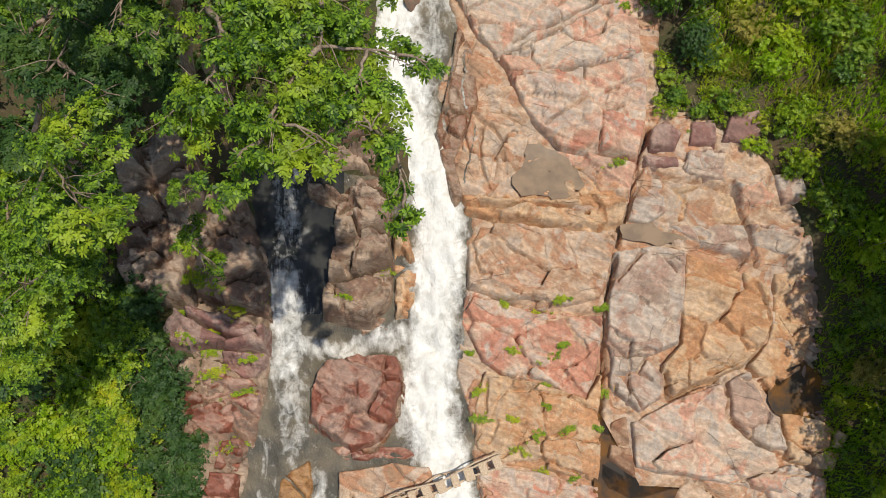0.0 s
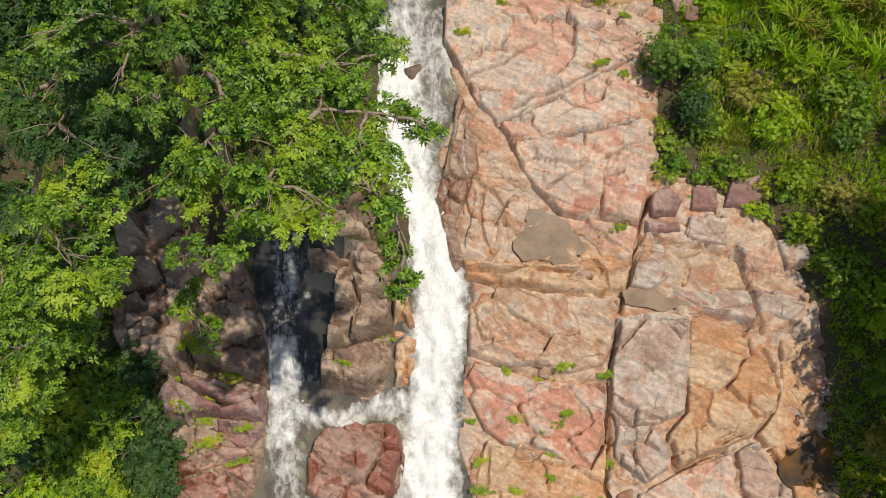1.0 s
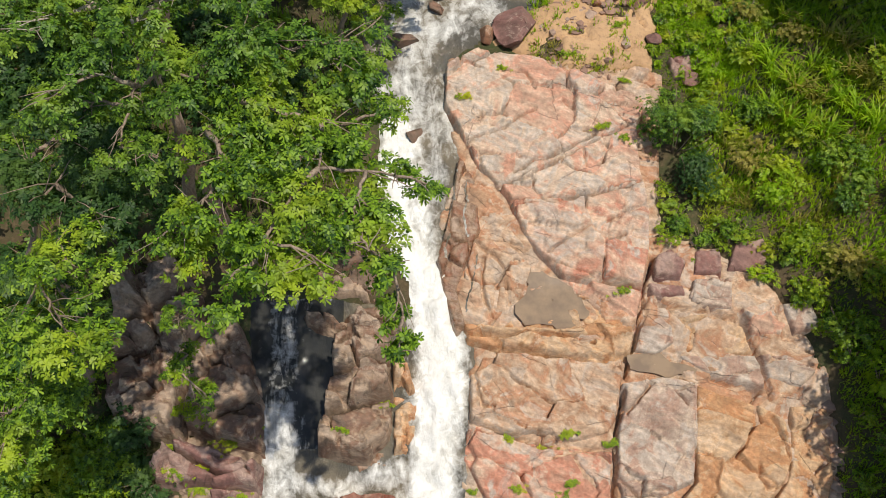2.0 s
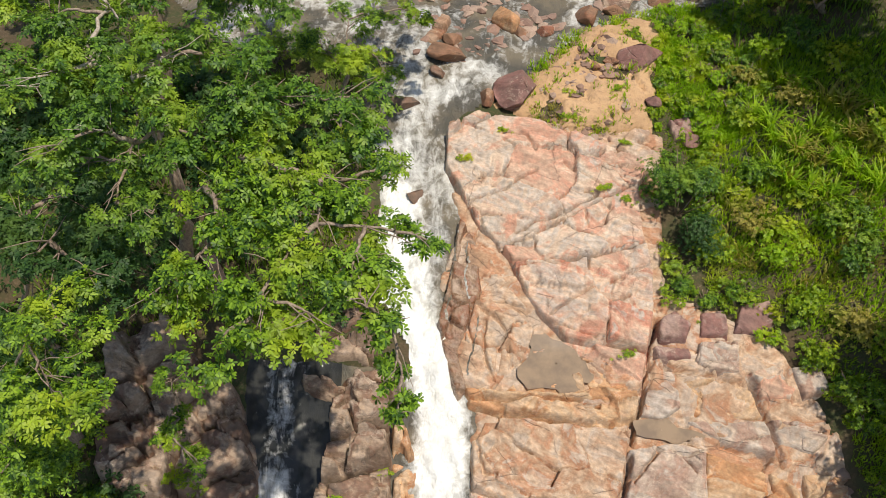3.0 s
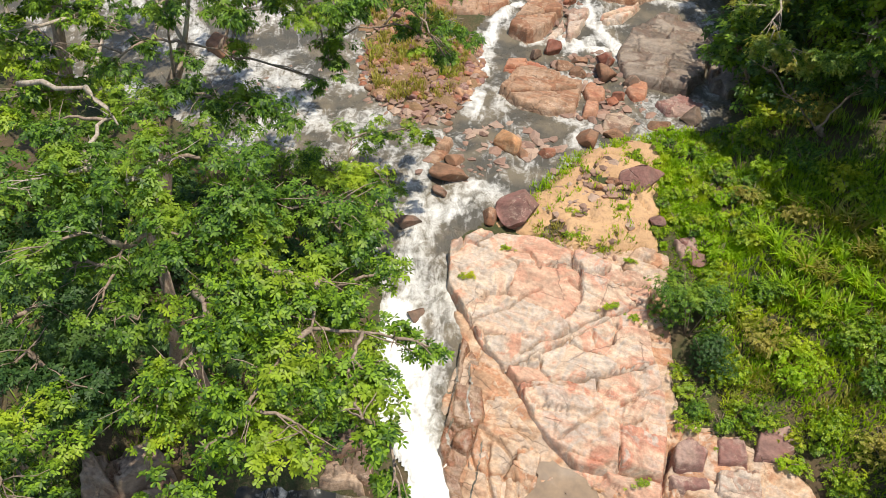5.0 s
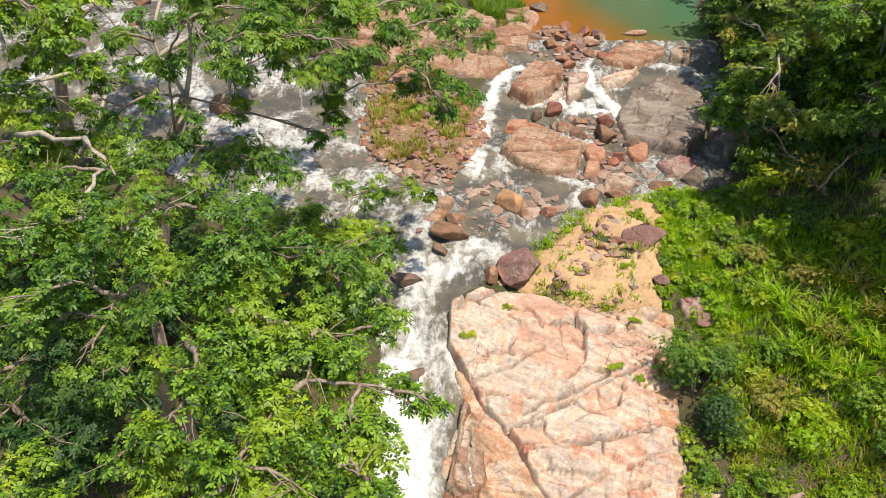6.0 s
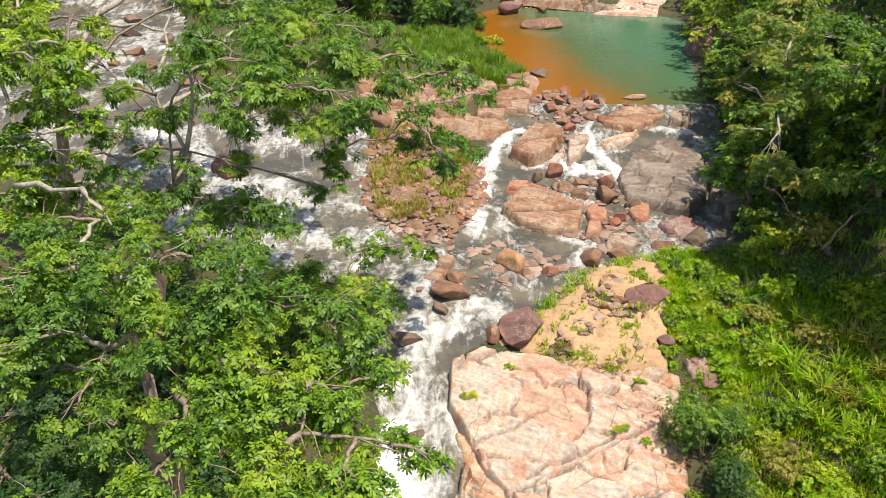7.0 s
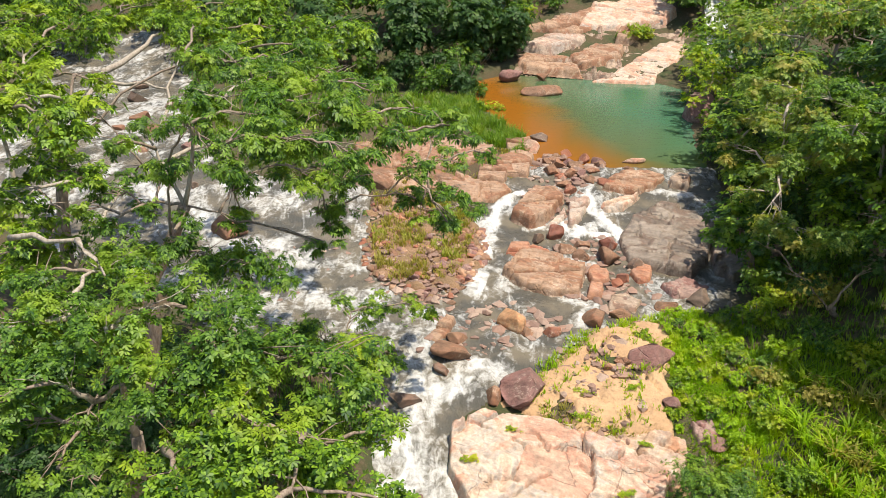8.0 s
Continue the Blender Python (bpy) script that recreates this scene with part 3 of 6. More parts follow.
    cleft = -(0.03 + 0.7 * strata) * (1 - smooth(e, 0.004, 0.032)) * smooth(d, 0.02, 0.2)
    top = height - 0.05 + lip + relief * 0.3 * a + 0.6 * ledges + 0.01 * c + 0.5 * cleft + (broken - joints) * smooth(d, 0.0, 0.12)
    if max(ys) < 23.5:
        top[live] -= cracked(rx[live], ry[live])
    z = profile(ry) - 0.35 + rim * (top + 0.35)
    if strata > 0.11:
        # beds weather back into level ledges
        tall = 0.42 if strata < 0.25 else 0.6
        bench = (z + 0.16 * a + 0.10 * (kind - 0.5)) / tall
        z = np.where(rim > 0.6, z + 0.8 * (tall * (np.floor(bench) + smooth(bench - np.floor(bench), 0.72, 0.98)) - tall * bench + 0.35 * tall), z)
    me, used = sheet(name, rx, ry, z, d > (-1.6 * step if wall < 0.1 else -wall * 1.8))
    layer = me.attributes.new("bed", "FLOAT", "POINT")
    layer.data.foreach_set("value", (0.65 * kind + 0.35 * (kind_2 * shattered + kind * (1 - shattered))).ravel()[used].astype(np.float32))
    return me


LABELS = {
    "tan": "weathered tan bedrock slab with worn clefts", "pale": "sun-bleached pale grey bedrock slab",
    "pink": "pink and rust streaked bedrock slab beside the waterfall", "grey": "grey-brown layered bedrock slab",
    "orange": "ochre-stained bedrock slab on the sloping face", "purple": "purplish weathered rock ledge among shrubs",
    "red": "brick-red split rock block in the stream", "dark": "dark damp rock outcrop beside falling water",
    "wet": "wet brown rock shelf beside the fall", "redwet": "damp dark-red rock standing in the white water",
    "brown": "reddish-brown layered rock slab beside the water", "wetorange": "wet orange rock in the plunge stream", "slate": "smooth damp grey rock sloping into the rapids",
}

def clipped(outline, px, py, nx, ny):
    """The part of an outline on one side of the line through (px, py) with that normal."""
    out = []
    for (ax, ay), (bx, by) in zip(outline, outline[1:] + outline[:1]):
        da, db = (ax - px) * nx + (ay - py) * ny, (bx - px) * nx + (by - py) * ny
        if da >= 0:
            out.append((ax, ay))
        if da * db < 0:
            s = da / (da - db)
            out.append((ax + s * (bx - ax), ay + s * (by - ay)))
    return out


def slab(name, stone, height, outline):
    """One bed of rock of that height over its outline in plan; tall outcrops are split into blocks by their joints."""
    seed = 10.0 + 1.7 * outline[0][0] + 2.3 * outline[0][1] + 0.9 * outline[2][0]
    label = LABELS[stone]
    if name != "rock_outcrop":
        me = slab_mesh(name, outline, height, seed, 0.07 if outline[0][1] > 27 else 0.038, 0.10, 0.06, 0.09, 0.07,
                       0.04 if height > 0.95 else 0.07)
        return place(name, me, ROCKS[stone], label, "rock", "rock slabs of the gorge")
    root = tagged(new(name), label, "rock", "rock outcrops of the gorge")
    r = random.Random(int(seed * 10))
    y0, y1 = min(p[1] for p in outline), max(p[1] for p in outline)
    x0 = sum(p[0] for p in outline) / len(outline)
    count = max(2, round((y1 - y0) / 1.15))
    lean = r.uniform(-0.6, 0.6)
    cuts = [y0 - 1] + [y0 + (y1 - y0) * (k + r.uniform(-0.2, 0.2)) / count for k in range(1, count)] + [y1 + 1]
    for low, high in zip(cuts, cuts[1:]):
        piece = clipped(clipped(outline, x0, low, -lean, 1), x0, high, lean, -1)
        if len(piece) > 2:
            me = slab_mesh("block", piece, height + r.uniform(-0.55, 0.2), seed + low, 0.045, 0.12, 0.10, 0.16, 0.2, -0.02)
            place("block", me, ROCKS[stone], parent=root)
    return root


def flat_boulder(stone, height, outline):
    """A broad boulder: a cap on a wet foot, its dark colour standing for the shaded undercut."""
    root = tagged(new("boulder"), LABELS[stone], "boulder", "boulders in the stream")
    cx, cy = sum(p[0] for p in outline) / len(outline), sum(p[1] for p in outline) / len(outline)
    foot = [(cx + (x - cx) * 1.06, cy + (y - cy) * 1.06 - 0.1) for x, y in outline]
    place("foot", slab_mesh("foot", foot, height * 0.35, 91.0, 0.05, 0.12, 0.14, 0.12, 0.1, 0.05), ROCKS["wet"], "wet foot of the boulder, darkened for undercut shade", parent=root)
    place("cap", slab_mesh("cap", outline, height, 97.0, 0.034, 0.12, 0.16, 0.16, 0.09, 0.03), ROCKS[stone], parent=root)
    return root


# the unbroken rock beneath the slabs
for i, (outline, height, stone, label) in enumerate([
    (FACE, 0.24, "tan", "sloping tan bedrock face beneath broken slabs"),
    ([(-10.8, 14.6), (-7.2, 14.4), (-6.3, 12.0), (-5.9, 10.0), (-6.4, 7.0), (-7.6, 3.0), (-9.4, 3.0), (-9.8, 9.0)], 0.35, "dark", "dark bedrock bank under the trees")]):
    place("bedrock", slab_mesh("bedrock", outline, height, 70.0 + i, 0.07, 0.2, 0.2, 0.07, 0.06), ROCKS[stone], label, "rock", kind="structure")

slab("rock_slab", "pale", .7, [(1.2, 22.8), (3.4, 22.5), (5.9, 21.4), (7.1, 20.9), (6.8, 20.1), (5.5, 19.6), (4.0, 18.8), (2.8, 18.2), (1.9, 17.9), (1.1, 18.9), (0.5, 20.0), (-0.0, 20.8), (0.1, 22.1)])
slab("rock_slab", "pale", .7, [(2.0, 17.8), (2.9, 18.2), (4.0, 18.7), (5.5, 19.5), (6.7, 20.0), (6.7, 18.9), (6.8, 17.9), (5.5, 17.6), (4.0, 17.5), (2.3, 17.4)])
slab("rock_slab", "pink", .7, [(2.3, 17.3), (4.0, 17.4), (5.5, 17.5), (6.8, 17.8), (6.9, 17.0), (6.9, 16.0), (6.6, 14.6), (5.4, 14.8), (4.0, 14.9), (3.5, 15.5), (2.9, 16.1), (2.5, 16.8)])
slab("rock_slab", "tan", .6, [(6.1, 21.6), (6.8, 22.2), (7.8, 21.9), (7.6, 21.0), (7.0, 20.4), (7.0, 20.9)])
slab("rock_slab", "tan", .35, [(0.7, 18.1), (1.3, 18.0), (2.0, 16.9), (2.7, 16.0), (2.0, 16.2), (1.3, 16.2), (0.8, 17.0)])
slab("rock_slab", "tan", .4, [(1.0, 16.1), (2.1, 16.1), (2.9, 15.3), (2.7, 14.6), (2.0, 14.0), (1.4, 13.5), (0.7, 13.4), (0.4, 14.4), (0.8, 15.4)])
slab("rock_slab", "orange", .3, [(3.7, 14.5), (4.8, 14.4), (5.6, 13.9), (6.3, 13.9), (5.9, 13.3), (4.3, 13.0), (1.2, 13.0), (2.3, 13.8), (3.5, 13.8)])
slab("rock_slab", "pale", .5, [(3.8, 14.9), (5.3, 14.7), (6.6, 14.5), (6.4, 13.8), (5.6, 13.8), (4.7, 14.3)])
slab("rock_slab", "wet", .46, [(0.5, 18.9), (1.0, 18.2), (1.2, 16.5), (0.8, 15.6), (0.2, 14.5), (-0.2, 15.8), (0.2, 17.0)])
slab("rock_slab", "wet", .46, [(-0.0, 16.1), (0.8, 16.3), (0.8, 15.5), (0.4, 14.6), (0.7, 13.5), (0.4, 13.3), (0.0, 14.5), (-0.2, 15.5)])
slab("rock_slab", "orange", .6, [(0.7, 13.5), (2.2, 13.4), (4.1, 13.4), (5.1, 13.6), (6.2, 13.5), (6.3, 12.8), (5.1, 12.6), (3.2, 12.8), (1.6, 12.9), (0.8, 13.1)])
slab("rock_slab", "tan", .5, [(1.3, 12.6), (3.2, 12.6), (6.0, 12.4), (5.8, 11.9), (5.6, 10.8), (5.4, 10.5), (4.2, 10.3), (3.0, 10.6), (2.3, 10.5), (0.9, 10.8), (0.9, 11.9)])
slab("rock_slab", "pink", .5, [(0.8, 10.7), (2.1, 10.4), (3.4, 10.1), (5.5, 10.0), (5.4, 8.6), (5.0, 7.5), (4.2, 7.7), (3.5, 8.1), (2.3, 8.2), (1.4, 8.6), (0.7, 9.8)])
slab("rock_slab", "orange", .5, [(1.5, 8.3), (3.5, 7.9), (5.0, 7.4), (5.5, 8.2), (5.5, 5.9), (5.4, 4.9), (3.8, 5.2), (2.3, 5.4), (1.2, 5.9), (1.1, 7.2)])
slab("rock_slab", "pink", .4, [(1.3, 5.3), (2.3, 5.3), (5.4, 4.7), (5.4, 3.8), (1.5, 3.8)])
slab("rock_slab", "tan", .25, [(0.6, 9.2), (1.3, 8.6), (1.5, 7.6), (1.1, 6.4), (0.9, 7.2), (0.5, 8.3)])
slab("rock_slab", "grey", .55, [(5.9, 11.8), (7.2, 12.0), (8.3, 11.8), (8.3, 10.7), (8.2, 9.2), (7.1, 8.8), (5.9, 8.8), (5.7, 9.5), (5.8, 10.7)])
slab("rock_slab", "orange", .55, [(8.3, 11.8), (9.8, 11.4), (11.2, 10.9), (11.4, 9.8), (11.1, 9.1), (10.4, 8.5), (9.4, 8.1), (8.1, 7.6), (7.6, 8.0), (7.7, 8.5), (8.3, 9.1), (8.3, 10.6)])
slab("rock_slab", "orange", .48, [(11.4, 11.2), (12.6, 11.2), (12.7, 9.2), (12.4, 8.4), (11.4, 7.7), (10.7, 8.5), (11.3, 9.2), (11.5, 9.9)])
slab("rock_slab", "grey", .48, [(5.9, 8.8), (7.1, 8.7), (7.7, 8.1), (7.6, 7.5), (6.8, 7.1), (5.9, 7.9)])
slab("rock_slab", "pale", .62, [(6.6, 6.7), (8.1, 7.4), (9.7, 7.9), (9.9, 6.7), (10.8, 5.9), (11.5, 5.7), (11.7, 4.5), (10.0, 4.8), (6.7, 5.3)])
slab("rock_slab", "grey", .55, [(10.0, 8.0), (10.6, 8.2), (11.6, 6.8), (12.0, 5.9), (10.9, 6.0), (10.1, 6.9)])
slab("rock_slab", "orange", .5, [(11.8, 7.0), (13.1, 6.8), (14.1, 6.3), (13.6, 5.2), (12.1, 5.5)])
slab("rock_slab", "pale", .4, [(10.1, 4.7), (12.1, 5.4), (13.3, 4.9), (13.0, 3.8), (10.5, 3.8)])
slab("rock_slab", "brown", .42, [(5.9, 6.7), (6.4, 6.9), (6.6, 5.8), (6.7, 4.9), (5.8, 5.6)])
slab("rock_slab", "grey", .35, [(6.6, 13.7), (7.5, 13.9), (7.6, 13.1), (7.0, 12.8), (6.4, 12.9)])
slab("rock_slab", "orange", .32, [(7.6, 13.8), (8.9, 13.9), (10.1, 13.5), (10.3, 12.8), (9.0, 12.8), (7.8, 13.0)])
slab("rock_slab", "grey", .38, [(7.9, 12.7), (10.3, 12.7), (10.7, 11.9), (9.1, 12.1), (8.3, 12.4)])
slab("rock_slab", "pale", .5, [(9.9, 14.0), (10.8, 14.2), (11.4, 13.6), (11.2, 13.3), (10.2, 13.3)])
slab("rock_slab", "grey", .38, [(10.3, 12.7), (11.4, 12.7), (12.2, 12.2), (11.8, 11.9), (10.8, 12.1)])
slab("rock_slab", "grey", .4, [(8.4, 14.9), (9.6, 14.7), (9.6, 14.1), (8.7, 14.2), (8.2, 14.4)])
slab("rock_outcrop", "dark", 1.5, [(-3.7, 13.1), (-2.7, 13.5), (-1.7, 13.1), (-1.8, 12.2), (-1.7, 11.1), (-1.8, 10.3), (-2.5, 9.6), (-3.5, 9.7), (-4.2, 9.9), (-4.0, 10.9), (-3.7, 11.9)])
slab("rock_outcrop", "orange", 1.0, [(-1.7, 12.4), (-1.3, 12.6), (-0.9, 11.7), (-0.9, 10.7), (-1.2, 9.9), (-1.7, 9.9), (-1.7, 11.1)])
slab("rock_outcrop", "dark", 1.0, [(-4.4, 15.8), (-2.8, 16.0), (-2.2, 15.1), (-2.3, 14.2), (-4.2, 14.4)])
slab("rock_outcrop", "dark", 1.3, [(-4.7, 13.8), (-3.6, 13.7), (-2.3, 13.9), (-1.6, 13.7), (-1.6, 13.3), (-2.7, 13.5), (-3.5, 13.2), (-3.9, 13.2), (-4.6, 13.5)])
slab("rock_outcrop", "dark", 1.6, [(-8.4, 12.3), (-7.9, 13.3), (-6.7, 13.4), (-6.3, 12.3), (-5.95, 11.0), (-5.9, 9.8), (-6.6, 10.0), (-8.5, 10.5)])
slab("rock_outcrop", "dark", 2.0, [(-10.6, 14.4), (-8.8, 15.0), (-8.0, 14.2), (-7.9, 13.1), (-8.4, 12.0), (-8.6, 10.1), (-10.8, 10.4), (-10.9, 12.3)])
slab("rock_outcrop", "purple", 1.5, [(-9.5, 9.3), (-8.5, 10.1), (-7.2, 9.8), (-6.0, 9.6), (-6.5, 9.1), (-7.4, 8.9), (-8.6, 8.9), (-9.3, 8.9)])
slab("rock_outcrop", "purple", 1.2, [(-7.6, 9.0), (-6.0, 9.6), (-6.1, 8.4), (-6.8, 8.0), (-7.6, 8.4)])
slab("rock_outcrop", "redwet", 1.0, [(-9.0, 8.4), (-6.6, 8.1), (-6.2, 7.6), (-6.5, 6.7), (-7.4, 6.4), (-8.6, 6.2), (-9.2, 7.1)])
slab("rock_outcrop", "redwet", .9, [(-7.8, 6.2), (-6.8, 6.3), (-7.3, 3.9), (-8.4, 3.9)])
flat_boulder("redwet", 1.0, [(-4.0, 8.5), (-3.0, 8.7), (-1.6, 8.7), (-1.4, 7.9), (-1.7, 6.7), (-2.4, 6.0), (-3.2, 5.8), (-3.9, 6.2), (-4.6, 6.8), (-4.5, 7.8)])
slab("rock_slab", "tan", .5, [(-3.6, 5.1), (-1.8, 5.4), (-0.5, 5.3), (-0.2, 4.7), (-0.5, 3.8), (-3.6, 3.8)])
slab("rock_slab", "redwet", .2, [(-4.0, 6.0), (-1.3, 6.0), (-0.8, 5.6), (-3.4, 5.6)])
slab("rock_slab", "wetorange", .25, [(-5.7, 4.9), (-4.7, 5.5), (-4.6, 4.7), (-4.8, 3.8), (-5.9, 3.8)])
slab("rock_slab", "wet", .3, [(-3.1, 10.1), (-2.0, 10.0), (-1.9, 9.6), (-2.8, 9.5)])
slab("rock_slab", "brown", .4, [(-5.6, 41.9), (-3.2, 42.4), (-0.1, 41.4), (2.3, 40.2), (3.0, 39.6), (2.0, 38.5), (-0.1, 38.9), (-3.0, 39.8), (-5.1, 40.0)])
slab("rock_slab", "brown", .5, [(-5.9, 45.6), (-2.2, 46.9), (1.2, 46.6), (2.5, 44.3), (-0.1, 41.8), (-5.0, 41.9)])


def plate(stone, bottom, top, tilt, outline, label, group="rock plates of the rapids"):
    """A broken plate of bedded rock: tilted blocks parted by open joints on a worn foot, coloured dark for the shade
    beneath.
    """
    cx, cy = sum(p[0] for p in outline) / len(outline), sum(p[1] for p in outline) / len(outline)
    seed = 3.1 * cx + 1.7 * cy
    far = cy > 55
    root = tagged(new("rock_plate"), label, "rock", group)
    r = random.Random(int(seed * 100))
    size = max(max(p[0] for p in outline) - min(p[0] for p in outline), max(p[1] for p in outline) - min(p[1] for p in outline))
    pieces = [outline]
    if size > 1.8:
        lean, shift = r.uniform(-0.5, 0.5), r.uniform(-0.1, 0.1) * size
        pieces = [clipped(outline, cx, cy + shift, lean, 1), clipped(outline, cx, cy + shift, -lean, -1)]
    step = 0.12 if far else 0.05
    for k, piece in enumerate(pieces):
        if len(piece) < 3:
            continue
        me = slab_mesh("block", piece, top - 0.08 * k, seed + k, step, 0.14 if far else 0.10, 0.08, 0.045 if far else 0.03, 0.09 if far else 0.05, 0.0)
        for v in me.vertices:
            v.co.z += tilt[0] * (v.co.x - cx) + tilt[1] * (v.co.y - cy) + float(profile(cy) - profile(v.co.y))
        place("block", me, ROCKS[stone], parent=root)
    if not far:
        foot = [(cx + (x - cx) * 1.03, cy + (y - cy) * 1.03 - 0.06) for x, y in outline]
        place("foot", slab_mesh("foot", foot, 0.35 * top, seed + 5, 0.09, 0.10, 0.10, 0.05, 0.05, 0.0), ROCKS["dark"], "wet foot of the plate, darkened for contact shade", parent=root)
    return root


plate("brown", 0.1, 0.75, (0.03, 0.05), [(2.9, 37.0), (3.5, 38.4), (4.2, 39.8), (5.4, 39.6), (5.7, 38.6), (5.2, 37.7), (4.4, 36.5), (3.7, 36.2)], "mossy tan rock plate over the cascade")
plate("grey", 0.0, 0.55, (0.02, 0.12), [(5.6, 36.4), (5.9, 38.3), (6.7, 38.8), (7.0, 38.6), (6.4, 37.1), (5.8, 36.2)], "tilted brown rock plate between two cascades")
plate("grey", 0.0, 0.4, (0.06, 0.10), [(4.4, 36.2), (5.2, 37.4), (5.7, 38.4), (5.7, 37.4), (5.0, 36.2)], "tilted brown rock plate between two cascades")
plate("pale", 0.2, 0.5, (0.0, 0.04), [(7.4, 38.0), (8.1, 38.6), (9.0, 39.1), (9.7, 39.3), (9.1, 38.4), (8.4, 37.8), (7.7, 37.6)], "bleached flat rock plate at the pool's outlet")
plate("brown", 0.0, 0.5, (0.0, 0.05), [(7.7, 39.8), (8.5, 41.1), (9.4, 41.9), (10.6, 41.7), (11.4, 41.1), (10.5, 39.9), (9.6, 39.4), (8.4, 39.5)], "broad pale-topped rock plate at the pool's outlet")
plate("dark", 0.0, 0.5, (0.0, 0.0), [(11.4, 40.8), (12.1, 41.5), (12.7, 41.0), (12.3, 39.8), (11.3, 40.1)], "dark rounded rock at the pool's outlet")
plate("brown", 0.05, 0.62, (0.0, 0.06), [(2.2, 31.8), (3.0, 33.4), (3.7, 33.6), (4.7, 33.1), (5.9, 32.3), (5.6, 30.7), (5.3, 30.0), (4.2, 30.0), (3.0, 30.6)], "broad layered tan rock block in the rapids")
plate("red", 0.05, 0.40, (0.0, 0.08), [(2.4, 33.7), (2.7, 34.5), (3.8, 34.6), (4.8, 33.6), (4.1, 33.3), (3.0, 33.5)], "thin reddish rock ledge in the rapids")
plate("red", 0.0, 0.5, (-0.05, 0.06), [(5.9, 31.8), (6.2, 32.3), (6.9, 32.0), (6.7, 31.0), (6.0, 31.0)], "square brick-red rock block in the rapids")
plate("red", 0.0, 0.45, (-0.05, 0.06), [(5.5, 29.7), (5.85, 30.8), (6.5, 30.7), (6.2, 29.7)], "square brick-red rock block in the rapids")
plate("dark", 0.0, 0.3, (0.0, 0.05), [(6.3, 28.9), (6.6, 30.1), (7.3, 30.2), (7.9, 29.6), (7.4, 28.7)], "low dark-brown flat rock in shallow water")
plate("red", 0.0, 0.4, (0.0, 0.05), [(7.8, 32.0), (8.4, 32.9), (8.9, 32.4), (8.6, 31.3), (8.0, 31.1)], "reddish rock block beside the dark outcrop")
plate("brown", 0.0, 0.4, (0.05, 0.05), [(-1.1, 26.5), (-0.2, 28.0), (0.2, 27.8), (-0.0, 26.9), (-0.5, 26.2)], "long tilted tan rock plate beside the falls")
plate("brown", 0.1, 0.5, (0.0, 0.04), [(2.5, 41.0), (4.0, 41.1), (4.5, 43.5), (3.6, 44.5), (2.2, 43.0)], "ochre layered rock shelf on the pool's bank")
plate("brown", 0.1, 0.5, (0.0, 0.04), [(3.2, 44.3), (4.7, 45.0), (4.6, 47.0), (3.0, 46.5)], "ochre layered rock shelf on the pool's bank")
plate("brown", 0.1, 0.6, (0.0, 0.04), [(1.2, 40.4), (2.7, 40.1), (3.0, 41.4), (1.4, 42.0)], "ochre layered rock shelf on the pool's bank")
slab("flat_rock", "slate", .55, [(7.9, 35.0), (8.9, 37.0), (10.5, 38.2), (12.0, 37.6), (12.5, 36.0), (11.5, 33.2), (10.4, 31.7), (8.9, 32.4), (8.0, 33.2)])
slab("flat_rock", "slate", .5, [(12.1, 34.6), (13.8, 34.9), (13.3, 32.2), (12.1, 31.4), (11.6, 32.1)])
slab("rock_slab", "purple", 0.5, [(7.0, 15.5), (7.6, 15.8), (8.1, 15.4), (7.9, 14.95), (7.1, 15.0)])
slab("rock_slab", "purple", 0.35, [(6.9, 14.8), (8.0, 14.75), (8.1, 14.45), (7.0, 14.5)])
slab("rock_slab", "purple", 0.42, [(8.4, 15.1), (9.3, 15.2), (9.3, 15.9), (8.5, 15.8)])
slab("rock_slab", "purple", 0.45, [(9.6, 15.3), (10.3, 15.2), (11.0, 15.7), (10.8, 16.2), (9.9, 16.1)])
slab("rock_slab", "grey", 0.4, [(8.3, 14.3), (9.5, 14.3), (9.6, 14.9), (8.4, 14.9)])
slab("rock_slab", "grey", 0.5, [(11.3, 14.2), (12.1, 14.3), (12.4, 13.5), (11.6, 13.3)])
slab("rock_slab", "purple", 0.4, [(8.1, 22.6), (8.9, 22.9), (9.0, 22.2), (8.3, 22.0)])
slab("flat_rock", "purple", .35, [(8.9, 30.9), (10.0, 31.4), (11.0, 31.0), (10.2, 30.0), (9.2, 29.9)])

for i, (outline, height, material, name, label) in enumerate([
    ([(-4.1, 38.7), (-2.4, 39.8), (0.0, 37.7), (1.3, 36.3), (1.4, 33.1), (0.5, 30.9), (0.0, 29.5), (-1.6, 29.9), (-3.2, 31.3), (-4.0, 34.5)],
     0.30, GRAVEL, "gravel_bank", "low gravel bank with loose reddish stones in the stream"),
    ([(1.6, 23.3), (3.5, 25.3), (5.1, 27.0), (7.0, 28.0), (8.6, 28.3), (8.2, 25.6), (7.6, 23.5), (7.4, 22.2), (5.6, 22.0), (3.0, 22.7)],
     0.28, SAND, "sand_bank", "bare orange sand patch beside the stream")]):
    me = slab_mesh(name, outline, height, 400.0 + 9 * i, 0.12, 0.6, 0.6, 0.1, 0.02)
    place(name, me, material, label, "bank", kind="structure")

